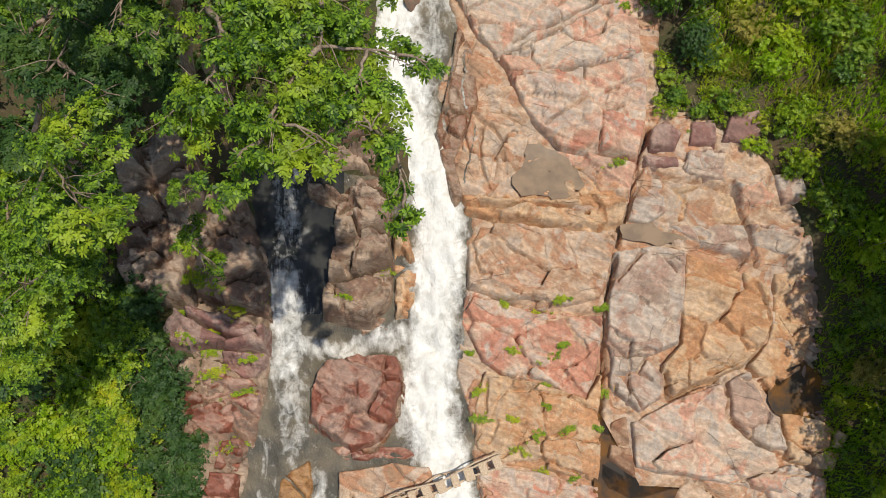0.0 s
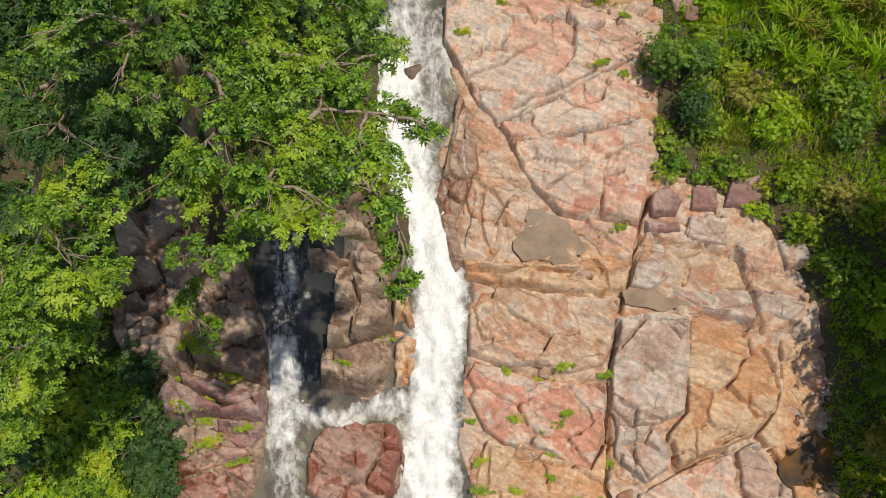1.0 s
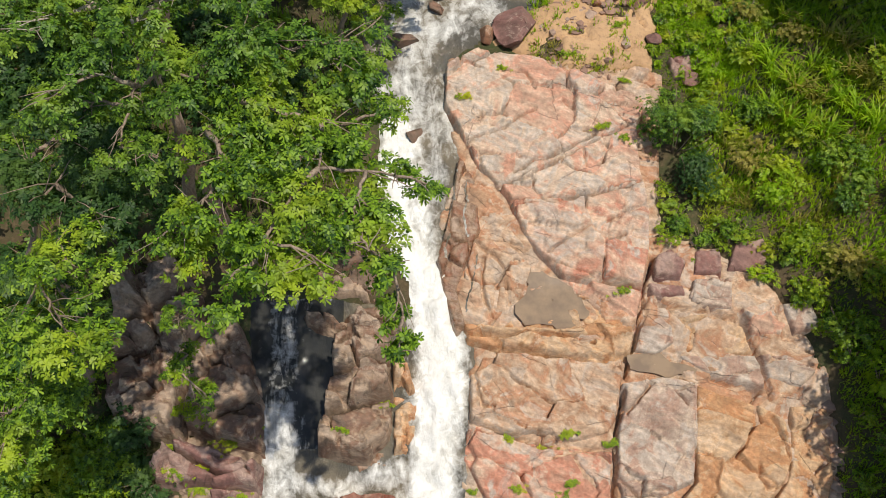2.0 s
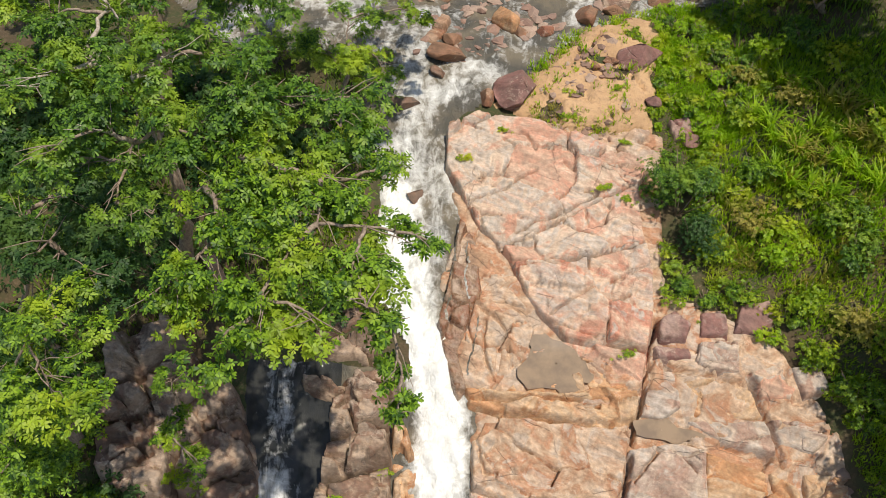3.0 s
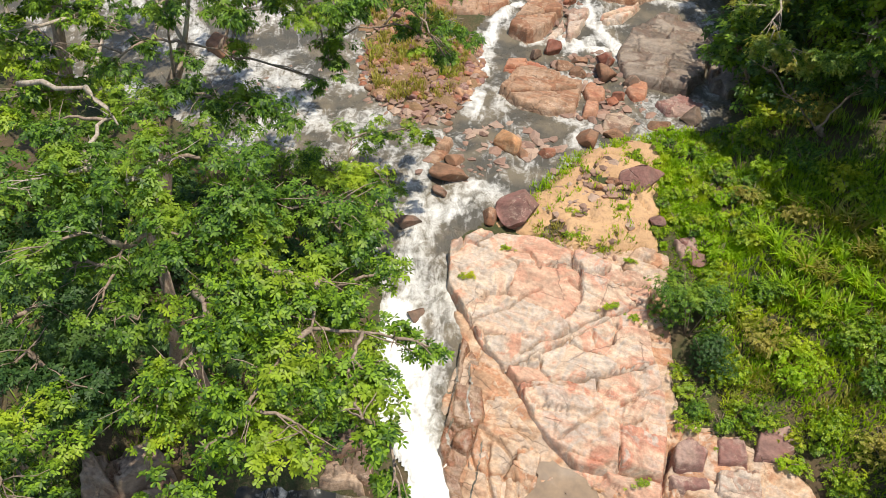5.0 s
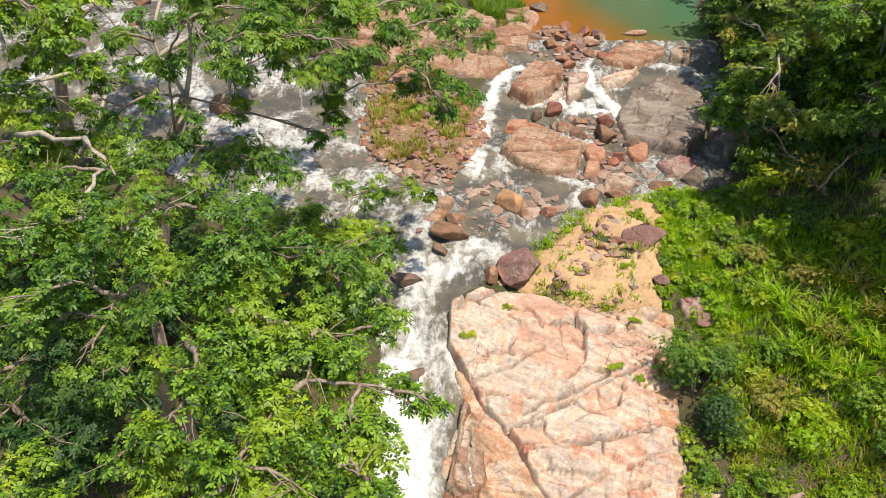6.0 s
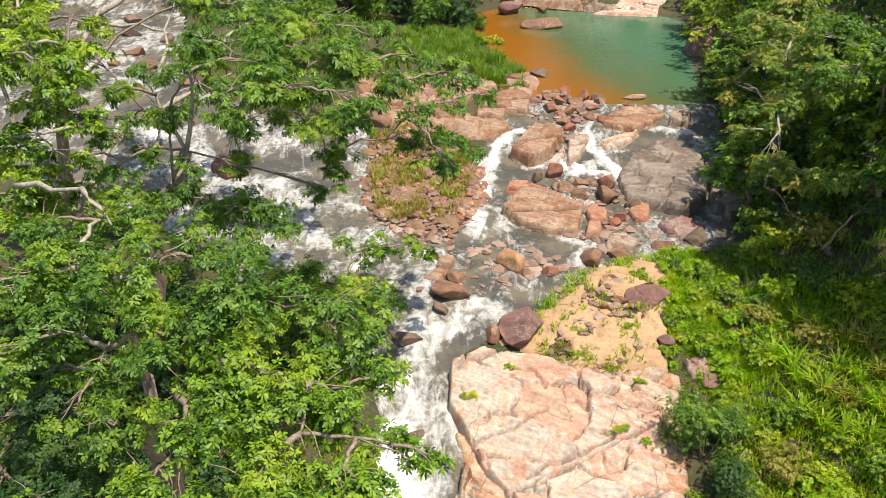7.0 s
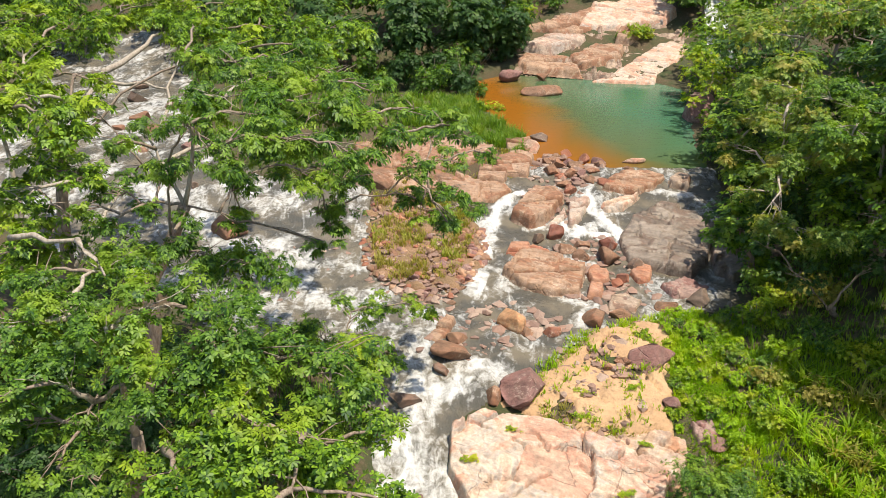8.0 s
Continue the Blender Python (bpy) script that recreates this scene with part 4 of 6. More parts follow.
# far rocks beyond the pool
me = slab_mesh("bedrock", [(4.9, 65.0), (5.2, 70.5), (10, 74), (18.4, 75.5), (19.8, 73.0), (20.0, 69.5), (17.8, 66.2), (15.2, 62.4), (10.2, 63.6)], 0.0, 500.0, 0.14, 0.2, 0.35, 0.12, 0.27)
place("bedrock", me, ROCKS["dark"], "layered bedrock at the head of the pool", "rock", kind="structure")
HEAD = "rocks behind the pool"
plate("pale", -0.3, 0.40, (0.02, 0.19), [(10.3, 62.6), (12.0, 63.4), (13.9, 65.7), (16.3, 68.5), (17.8, 70.2), (20.5, 71.5), (20.2, 69.4), (18.2, 66.4), (16.1, 64.0), (15.4, 61.8), (12.4, 62.1)], "broad pale rock shelf sloping into the pool", HEAD)
plate("brown", -0.9, 0.45, (0.0, 0.10), [(4.9, 66.3), (6.3, 67.8), (7.2, 67.3), (9.0, 66.7), (9.8, 65.2), (10.0, 63.6), (7.8, 64.1), (5.6, 64.9)], "tan layered rock shelf at the head of the pool", HEAD)
plate("brown", -0.7, 0.75, (0.02, 0.12), [(9.2, 66.2), (11.6, 68.6), (13.3, 69.2), (14.1, 68.2), (13.5, 66.4), (11.5, 65.3), (10.2, 64.4)], "tan layered rock shelf at the head of the pool", HEAD)
plate("grey", -0.5, 0.75, (0.0, 0.2), [(5.4, 68.6), (8.3, 70.3), (11.2, 69.9), (10.6, 68.9), (7.2, 67.7)], "grey-brown layered rock above the pool", HEAD)
plate("brown", -0.5, 0.6, (0.0, 0.36), [(4.8, 70.8), (7.4, 71.2), (9.3, 70.3), (11.8, 71.2), (12.3, 74.4), (9.6, 73.2)], "tan layered rock face above the pool", HEAD)
plate("pale", -0.5, 0.8, (0.03, 0.36), [(10.6, 71.4), (14.3, 71.3), (18.3, 72.2), (19.6, 73.8), (18.4, 75.6), (12.3, 75.4)], "tan layered rock face above the pool", HEAD)
plate("brown", -0.3, 0.9, (0.0, 0.3), [(13.5, 69.4), (14.6, 69.0), (16.2, 70.4), (15.4, 71.2), (14.0, 70.8)], "rounded rock block above the pool", HEAD)


def boulder_mesh(rx, ry, rz, seed, fine=4):
    """A stone with broken flat faces and worn edges."""
    bm = bmesh.new()
    bmesh.ops.create_icosphere(bm, subdivisions=fine, radius=1.0)
    r = random.Random(seed)
    cuts = [(Vector((r.uniform(-1, 1), r.uniform(-1, 1), r.uniform(-0.5, 1))).normalized(), r.uniform(0.42, 0.74)) for _ in range(10)]
    for v in bm.verts:
        p = v.co.copy()
        for axis, cut in cuts:
            over = p.dot(axis) - cut
            if over > 0:
                p -= axis * over
        p *= 1.14 + 0.07 * noise.fractal(p * 1.6 + Vector((seed, 0, 0)), 1.0, 2.0, 4)
        v.co = Vector((p.x * rx, p.y * ry, p.z * rz))
    me = bpy.data.meshes.new("boulder")
    bm.to_mesh(me)
    bm.free()
    return soften(me)


BOULDER_LABELS = {"brown": "worn reddish-brown boulder in the stream bed", "redwet": "damp dark-red stone in the cascade", "tan": "rounded tan boulder in the stream bed", "orange": "ochre boulder standing in shallow water",
                  "purple": "purple-brown boulder with a flat worn top", "red": "small brick-red stone in the stream",
                  "dark": "dark wet stone in running water", "pale": "pale bleached stone by the pool"}

def boulder(stone, x, y, rx, ry):
    seed = int(abs(x * 37 + y * 11)) + 1
    me = boulder_mesh(rx * 1.12, ry * 1.12, min(rx, ry) * 0.95, seed)
    me.materials.append(ROCKS[stone])
    ob = tagged(new("boulder", me), BOULDER_LABELS[stone], "boulder", "boulders in the stream")
    ob.matrix_world = pose(x, y, float(profile(y)) + 0.12 + min(rx, ry) * 0.42, 0, 0, (seed * 47) % 60 - 30)
    return ob


boulder("brown", 0.06, 25.76, 0.80, 0.49)
boulder("orange", 2.24, 27.78, 0.54, 0.72)
boulder("purple", 2.69, 23.84, 0.81, 0.74)
boulder("brown", 1.56, 23.76, 0.36, 0.42)
boulder("brown", 5.66, 28.00, 0.50, 0.47)
boulder("red", 3.83, 27.12, 0.33, 0.28)
boulder("brown", 2.91, 27.09, 0.29, 0.25)
boulder("purple", 7.53, 25.56, 0.82, 0.60)
boulder("purple", 4.5, 62.9, 1.0, 0.6)
boulder("brown", 6.9, 63.0, 0.5, 0.32)
boulder("brown", 6.6, 58.8, 1.4, 0.62)
boulder("dark", -1.09, 19.92, 0.28, 0.29)
boulder("brown", -10.72, 35.61, 0.68, 0.84)
boulder("brown", 0.26, 26.63, 0.32, 0.30)
boulder("dark", -0.35, 24.90, 0.31, 0.24)
boulder("purple", 7.61, 23.49, 0.29, 0.26)
boulder("purple", 8.92, 22.05, 0.34, 0.30)
boulder("pale", 4.34, 45.24, 0.60, 0.46)
boulder("dark", 5.28, 47.58, 0.56, 0.36)
boulder("brown", 5.45, 43.25, 0.45, 0.30)
boulder("brown", 8.07, 42.85, 0.32, 0.26)
boulder("pale", 10.07, 43.49, 0.56, 0.23)
boulder("brown", 9.51, 42.16, 0.35, 0.18)
boulder("dark", 10.16, 29.69, 0.54, 0.42)
boulder("brown", 6.80, 28.47, 0.46, 0.24)
boulder("brown", 8.82, 28.92, 0.48, 0.38)
boulder("dark", -1.56, 23.47, 0.52, 0.35)
boulder("dark", -2.26, 25.81, 0.25, 0.34)
boulder("dark", -13.60, 39.77, 0.25, 0.29)
boulder("purple", 16.51, 52.85, 1.45, 1.29)
boulder("brown", -4.24, 40.11, 0.90, 0.62)
boulder("dark", -1.54, 30.54, 0.31, 0.28)
boulder("brown", -2.55, 36.88, 0.34, 0.26)
boulder("brown", 0.52, 35.01, 0.40, 0.34)
boulder("brown", 0.91, 34.19, 0.34, 0.30)
boulder("brown", 0.11, 36.35, 0.28, 0.25)
boulder("brown", 1.28, 33.41, 0.23, 0.24)
boulder("brown", -2.52, 32.50, 0.30, 0.23)
boulder("brown", -3.23, 31.94, 0.25, 0.20)
boulder("brown", 5.53, 23.94, 0.25, 0.21)
boulder("brown", 6.23, 25.45, 0.30, 0.22)
boulder("brown", 5.71, 25.16, 0.23, 0.20)
boulder("brown", 7.32, 27.71, 0.27, 0.21)
for x, y, r in ((-20.4, 51.0, 0.9), (-18.6, 48.2, 0.7), (-22.4, 55.5, 1.0), (-17.0, 50.2, 0.6), (-19.4, 54.2, 0.8), (-23.6, 59.0, 1.0), (-21.0, 48.6, 0.6), (-24.8, 53.0, 0.8), (-15.4, 45.0, 0.6), (-18.0, 44.4, 0.5)):
    boulder(("brown", "dark", "purple")[int(10 * x) % 3], x, y, 0.7 * r, 0.5 * r)

for stone, x, y, rx, ry in [("dark", 4.1, 35.2, 0.36, 0.3), ("redwet", 5.0, 35.6, 0.45, 0.5), ("redwet", 7.2, 34.7, 0.42, 0.4), ("brown", 6.0, 34.6, 0.36, 0.34), ("brown", 7.1, 33.4, 0.6, 0.5),
                            ("brown", 5.9, 33.5, 0.34, 0.3), ("dark", 8.1, 32.6, 0.4, 0.34), ("brown", 5.3, 34.2, 0.4, 0.32), ("red", 7.1, 31.0, 0.32, 0.26), ("red", 7.5, 31.5, 0.3, 0.26)]:
    boulder(stone, x, y, rx, ry)
for i, (x, y) in enumerate([(5.8, 44.0), (6.4, 44.5), (5.8, 42.5), (6.5, 43.0), (6.7, 42.4), (7.4, 43.5), (7.6, 41.8), (6.9, 41.4), (6.3, 41.4), (5.8, 41.1), (7.3, 40.8), (8.1, 43.1), (5.9, 40.2), (8.0, 40.4), (5.3, 41.7), (6.6, 40.6), (5.2, 43.0), (6.1, 39.6)]):
    boulder(("brown", "red", "brown", "purple")[i % 4], x, y, 0.30 + 0.04 * (i % 5), 0.24 + 0.05 * (i % 3))


def pebbles(name, spots, label, material):
    """Loose small stones as one heap."""
    base = bmesh.new()
    bmesh.ops.create_icosphere(base, subdivisions=1, radius=1.0)
    ball = np.array([v.co[:] for v in base.verts])
    tris = np.array([[v.index for v in f.verts] for f in base.faces])
    base.free()
    rng = np.random.default_rng(7)
    co, fa = [], []
    for k, (x, y, z, r) in enumerate(spots):
        stone = ball * (r * rng.uniform(0.55, 1.6, 3)) * rng.uniform(0.6, 1.25, (len(ball), 1))
        t = rng.uniform(0, 6.28)
        stone = stone @ np.array([[math.cos(t), -math.sin(t), 0], [math.sin(t), math.cos(t), 0], [0, 0, 1]])
        co.append(stone * (1, 1, 0.55) + (x, y, z))
        fa.append(tris + k * len(ball))
    me = mesh_from(name, np.concatenate(co), np.concatenate(fa))
    me.polygons.foreach_set("use_smooth", np.zeros(len(me.polygons), bool))
    return place(name, me, material, label, "stones", kind="stuff")


def island_material(name, a, b, c):
    n = Nodes(name)
    pick = n.add("ShaderNodeNewGeometry").outputs["Random Per Island"]
    fine = n.noise(10, 5, 0.7)
    color = n.mix(n.ramp(pick, 0.5, 1.0), n.mix(n.ramp(pick, 0.0, 0.5), a, b), c)
    color = n.mix(n.ramp(fine, 0.45, 0.75, 0, 0.5), color, (0.14, 0.09, 0.07))
    return n.finish(color, 0.85, n.bump(fine, 0.5, 0.03))


STONES = island_material("loose_stones", (0.32, 0.195, 0.14), (0.21, 0.13, 0.10), (0.40, 0.29, 0.22))
rng = np.random.default_rng(3)
spots = []
STREWN = [
    ([(-4.1, 38.7), (-2.4, 39.8), (0.0, 37.7), (1.5, 36.3), (1.6, 33.1), (0.7, 30.6), (0.0, 29.2), (-1.8, 29.4), (-3.6, 31.0), (-4.3, 34.5)], 900, 0.30, 0.06, 0.28),
    ([(0.2, 36.0), (1.5, 36.2), (1.6, 33.1), (0.9, 30.9), (-0.2, 31.2), (0.2, 33.5)], 150, 0.32, 0.12, 0.36),
    ([(-3.6, 31.6), (-2.8, 32.4), (-0.6, 30.6), (-0.2, 29.2), (-1.8, 29.4)], 90, 0.28, 0.1, 0.34),
    ([(-1.5, 26), (0.2, 25.4), (2.5, 26.3), (5.0, 27.6), (3, 29.5), (-0.8, 28.8)], 150, 0.10, 0.06, 0.32),
]
STREWN += [
    ([(3.0, 24.6), (4.3, 26.6), (6.0, 27.4), (8.0, 27.6), (7.2, 23.5), (7.4, 22.4), (5.6, 22.0), (3.6, 22.9)], 320, 0.25, 0.03, 0.24),
    ([(3.8, 40.0), (5.0, 44.5), (8.5, 43.0), (7.5, 40.5), (5.6, 36.5), (4.5, 36)], 170, 0.14, 0.1, 0.38),
    ([(4.4, 34.5), (7, 36.2), (8.5, 33), (6.5, 31)], 70, 0.14, 0.1, 0.34),
    ([(5.0, 30.0), (8.6, 31.6), (9.4, 29.2), (6.0, 28.2)], 60, 0.14, 0.08, 0.3),
    ([(-9.0, 34), (-4.4, 35), (-4.2, 30), (-8, 29)], 60, 0.1, 0.06, 0.16),
    ([(12.2, 12.4), (13.6, 12), (13.6, 5), (12.6, 7)], 90, 0.2, 0.08, 0.3),
]
for outline, count, lift, r0, r1 in STREWN:
    got = 0
    while got < count:
        x, y = rng.uniform(min(p[0] for p in outline), max(p[0] for p in outline)), rng.uniform(min(p[1] for p in outline), max(p[1] for p in outline))
        if inside(np.array([x]), np.array([y]), outline)[0] > 0:
            rise = float(smooth(inside(np.array([x]), np.array([y]), outline), -0.1, 0.9)[0]) if lift > 0.2 else 1.0
            spots.append((x, y, float(profile(y)) + 0.08 + (lift - 0.08) * rise, r0 + (r1 - r0) * rng.random() ** 2.2))
            got += 1
STONE_SHAPES = [boulder_mesh(1.0, 0.8, 0.6, 40 + k, 3) for k in range(6)]
big = [p for p in spots if p[3] > 0.185][:260]
for k, (x, y, z, r) in enumerate(big):
    tint = ("brown", "red", "brown", "tan", "purple")[k % 5]
    if k < 30:
        shape = STONE_SHAPES[k % 6] if k < 6 else STONE_SHAPES[k % 6].copy()
        shape.materials.clear()
        shape.materials.append(ROCKS[tint])
        STONE_SHAPES.append(shape)
    ob = tagged(new("stone", STONE_SHAPES[6 + k % 30]), "loose reddish-brown stone on the stream bank", "stone", "loose stones of the banks")
    ob.matrix_world = pose(x, y, z + 0.1 * r, 0, 0, (k * 77) % 360) @ Matrix.Diagonal((1.1 * r, 1.1 * r, 1.1 * r, 1))
spots = [p for p in spots if p not in big]
pebbles("loose_stones", spots, "scattered small reddish stones on banks and stream bed", STONES)

# muddy puddles on the rock face
n = Nodes("puddle_water")
PUDDLE = n.finish(n.mix(n.ramp(n.noise(1.5, 4), 0.4, 0.6), (0.29, 0.21, 0.14), (0.21, 0.155, 0.11)), 0.12, IOR=1.33)
n = Nodes("dark_pool_water")
DARK_POOL = n.finish(n.mix(n.ramp(n.noise(1.1, 4), 0.4, 0.6), (0.05, 0.042, 0.034), (0.16, 0.075, 0.022)), 0.08, n.bump(n.noise(9.0, 4), 0.3, 0.03), IOR=1.33)
for outline, lift in (
        ([(2.9, 15.2), (3.8, 14.9), (4.4, 14.5), (4.8, 14.0), (4.5, 13.6), (3.5, 13.5), (2.3, 13.8), (2.8, 14.6)], 0.375),
        ([(11.4, 7.9), (12.6, 8.6), (13.3, 7.8), (12.9, 6.8), (11.6, 7.0)], 0.38),
        ([(5.5, 7.2), (5.6, 5.0), (6.4, 4.4), (9.2, 4.6), (9.0, 3.6), (5.4, 3.6)], 0.34),
        ([(6.2, 12.8), (7.2, 12.75), (8.3, 12.2), (7.1, 12.1), (6.1, 12.4)], 0.27)):
    cx, cy = sum(p[0] for p in outline) / len(outline), sum(p[1] for p in outline) / len(outline)
    ring = []
    for k in range(len(outline)):
        p0, p1, p2, p3 = (Vector(outline[(k + o) % len(outline)]) for o in (-1, 0, 1, 2))
        for s in (0, 0.25, 0.5, 0.75):
            q = 0.5 * (2 * p1 + (p2 - p0) * s + (2 * p0 - 5 * p1 + 4 * p2 - p3) * s * s + (3 * p1 - p0 - 3 * p2 + p3) * s ** 3)
            ring.append(q + Vector((noise.noise((q.x * 3, q.y * 3, 1)), noise.noise((q.x * 3, q.y * 3, 5)))) * 0.22)
    co = [(cx + (q.x - cx) * f, cy + (q.y - cy) * f) for f in (0.02, 0.35, 0.7, 1.0) for q in ring]
    m = len(ring)
    quads = [(a * m + k, a * m + (k + 1) % m, (a + 1) * m + (k + 1) % m, (a + 1) * m + k) for a in range(3) for k in range(m)]
    me = soften(mesh_from("puddle", [(x, y, float(profile(y)) + lift) for x, y in co], quads))
    place("puddle", me, PUDDLE if cy > 12 else DARK_POOL, "shallow muddy puddle on the rock face", "puddle", "puddles on the rock face")
# ---- plants ----


def leaves_mesh(name, centres, axes, length, width, count, seed, spread=0.9, droop=0.25, rounded=False):
    """Rosettes of pointed leaves: one at every centre, round its axis."""
    rng = np.random.default_rng(seed)
    m = len(centres)
    c = np.repeat(np.asarray(centres, float), count, 0)
    ax = np.repeat(np.asarray(axes, float), count, 0)
    total = m * count
    any_way = np.repeat(rng.normal(size=(m, 3)), count, 0)
    u = np.cross(ax, any_way)
    u /= np.linalg.norm(u, axis=1, keepdims=True) + 1e-9
    v = np.cross(ax, u)
    turn = (np.tile(np.arange(count), m) / count * 2 * math.pi + rng.uniform(-0.35, 0.35, total))[:, None]
    side = u * np.cos(turn) + v * np.sin(turn)
    way = side * spread + ax * rng.uniform(0.05, 0.6, (total, 1))
    way /= np.linalg.norm(way, axis=1, keepdims=True) + 1e-9
    flat = np.cross(way, ax)
    flat /= np.linalg.norm(flat, axis=1, keepdims=True) + 1e-9
    lift = np.cross(flat, way)
    ln = length * rng.uniform(0.65, 1.2, (total, 1))
    wd = width * rng.uniform(0.75, 1.2, (total, 1))
    down = np.array([0, 0, -1.0]) * droop * ln
    start = c + way * ln * 0.08
    mid = c + way * ln * 0.6 + down * 0.25
    tip = c + way * ln + down
    if rounded:
        far = c + way * ln * 0.85 + down * 0.6
        near = c + way * ln * 0.42 + down * 0.1
        rims = [near + flat * wd * 0.36 + lift * wd * 0.1, far + flat * wd * 0.44, tip, far - flat * wd * 0.44, near - flat * wd * 0.36 + lift * wd * 0.1]
        return mesh_from(name, np.stack([start, *rims], 1).reshape(-1, 3), np.arange(total * 6).reshape(-1, 6))
    co = np.stack([start, mid + flat * wd * 0.5 + lift * wd * 0.12, tip, mid - flat * wd * 0.5 + lift * wd * 0.12], 1).reshape(-1, 3)
    quads = np.arange(total * 4).reshape(-1, 4)
    return mesh_from(name, co, quads)


def clump_points(clumps, per_area, seed, flatten=0.75):
    """Twig ends over the clumps' rounded tops and thinly inside, with gaps between."""
    rng = np.random.default_rng(seed)
    pts, axes = [], []
    for x, y, z, r in clumps:
        k = max(10, int(per_area * r * r))
        d = rng.normal(size=(k, 3))
        d /= np.linalg.norm(d, axis=1, keepdims=True)
        d[:, 2] = np.where(d[:, 2] < -0.35, -d[:, 2], d[:, 2])
        lump = np.array([noise.noise(Vector(v) * 2.2 + Vector((x, y, z))) for v in d])
        rad = r * (rng.random(k) ** 0.4) * (1.0 + 0.75 * lump)
        p = d * rad[:, None] * (1.1, 1.1, flatten) + (x, y, z)
        a = d * 0.9 + (0, 0, 0.6) + rng.normal(size=(k, 3)) * 0.4
        pts.append(p)
        axes.append(a / np.linalg.norm(a, axis=1, keepdims=True))
    return np.concatenate(pts), np.concatenate(axes)


def tube(bm, path, radii, sides=7):
    """A tapering limb along a path."""
    rings = []
    for i, p in enumerate(path):
        way = (path[min(i + 1, len(path) - 1)] - path[max(i - 1, 0)]).normalized()
        u = way.orthogonal().normalized()
        v = way.cross(u)
        rings.append([bm.verts.new(p + (u * math.cos(2 * math.pi * k / sides) + v * math.sin(2 * math.pi * k / sides)) * radii[i]) for k in range(sides)])
    for a, b in zip(rings, rings[1:]):
        for k in range(sides):
            bm.faces.new((a[k], a[(k + 1) % sides], b[(k + 1) % sides], b[k]))
    for ring in (rings[0][::-1], rings[-1]):
        bm.faces.new(ring)


def bowed(a, b, sag, r0, r1, seed, n=7):
    r = random.Random(seed)
    path, radii = [], []
    for i in range(n):
        s = i / (n - 1)
        wob = Vector((r.uniform(-1, 1), r.uniform(-1, 1), r.uniform(-1, 1))) * 0.045 * (a - b).length * math.sin(math.pi * s)
        path.append(a.lerp(b, s) + Vector((0, 0, sag * 4 * s * (1 - s))) + wob)
        radii.append(r0 + (r1 - r0) * s)
    return path, radii


def part(name, bm, material, parent, label=""):
    me = bpy.data.meshes.new(name)
    bm.to_mesh(me)
    bm.free()
    soften(me)
    me.materials.append(material)
    ob = new(name, me)
    ob.parent = parent
    return tagged(ob, label)


def tree(base, fork, clumps, material, label, seed, density=270, leaf=0.118, width=0.047, per=8, trunk=0.22, bark=None, group="trees of the gorge", droop=0.25):
    """A tree: trunk to the fork, a limb towards every clump, twigs within it, and the crown of leaf rosettes."""
    bark = bark or BARK
    bx, by = base
    root = new("tree")
    tagged(root, label, "tree", group)
    foot = Vector((bx, by, float(ground_z(bx, by)) - 0.3))
    top = Vector(fork)
    bm = bmesh.new()
    path, radii = bowed(foot, top, 0.2, trunk, trunk * 0.6, seed)
    tube(bm, path, radii, 10)
    part("trunk", bm, TWIG, root)
    r = random.Random(seed)
    ordered = sorted(clumps, key=lambda c: (c[0] - top.x) ** 2 + (c[1] - top.y) ** 2)
    joints = [top]
    for i, (x, y, z, rad) in enumerate(ordered):
        end = Vector((x, y, z + 0.1))
        start = min(joints, key=lambda j: (j - end).length + 0.35 * (j - top).length)
        bm = bmesh.new()
        thick = max(0.035, trunk * 0.42 * min(1.0, rad) * (0.85 ** (i / 4)))
        path, radii = bowed(start, end, 0.08 * (end - start).length, thick, 0.02, seed + i)
        tube(bm, path, radii, 6)
        for _ in range(int(3 + 4 * rad)):
            tip = end + Vector((r.uniform(-1, 1), r.uniform(-1, 1), r.uniform(-0.2, 0.6))) * rad * 0.75
            stem = path[r.randint(3, 6)]
            tube(bm, *bowed(stem, tip, 0.03, 0.018, 0.006, r.random(), 4), 4)
        part("limb", bm, bark if thick > 0.06 else TWIG, root)
        joints.append(path[4])
        joints.append(end)
    if leaf < 0.15:
        # every clump breaks up into smaller tufts with gaps between
        tufts = []
        for x, y, z, rad in clumps:
            tufts += [(x + r.uniform(-0.75, 0.75) * rad, y + r.uniform(-0.75, 0.75) * rad, z + r.uniform(-0.45, 0.4) * rad, rad * r.uniform(0.27, 0.5)) for _ in range(7 if rad < 0.85 else 9)]
        clumps = tufts
    pts, axes = clump_points(clumps, density, seed)
    me = leaves_mesh("crown", pts, axes, leaf, width, per, seed + 1, droop=droop, rounded=leaf < 0.12)
    me.materials.append(material)
    crown = new("crown", me)
    crown.parent = root
    return root


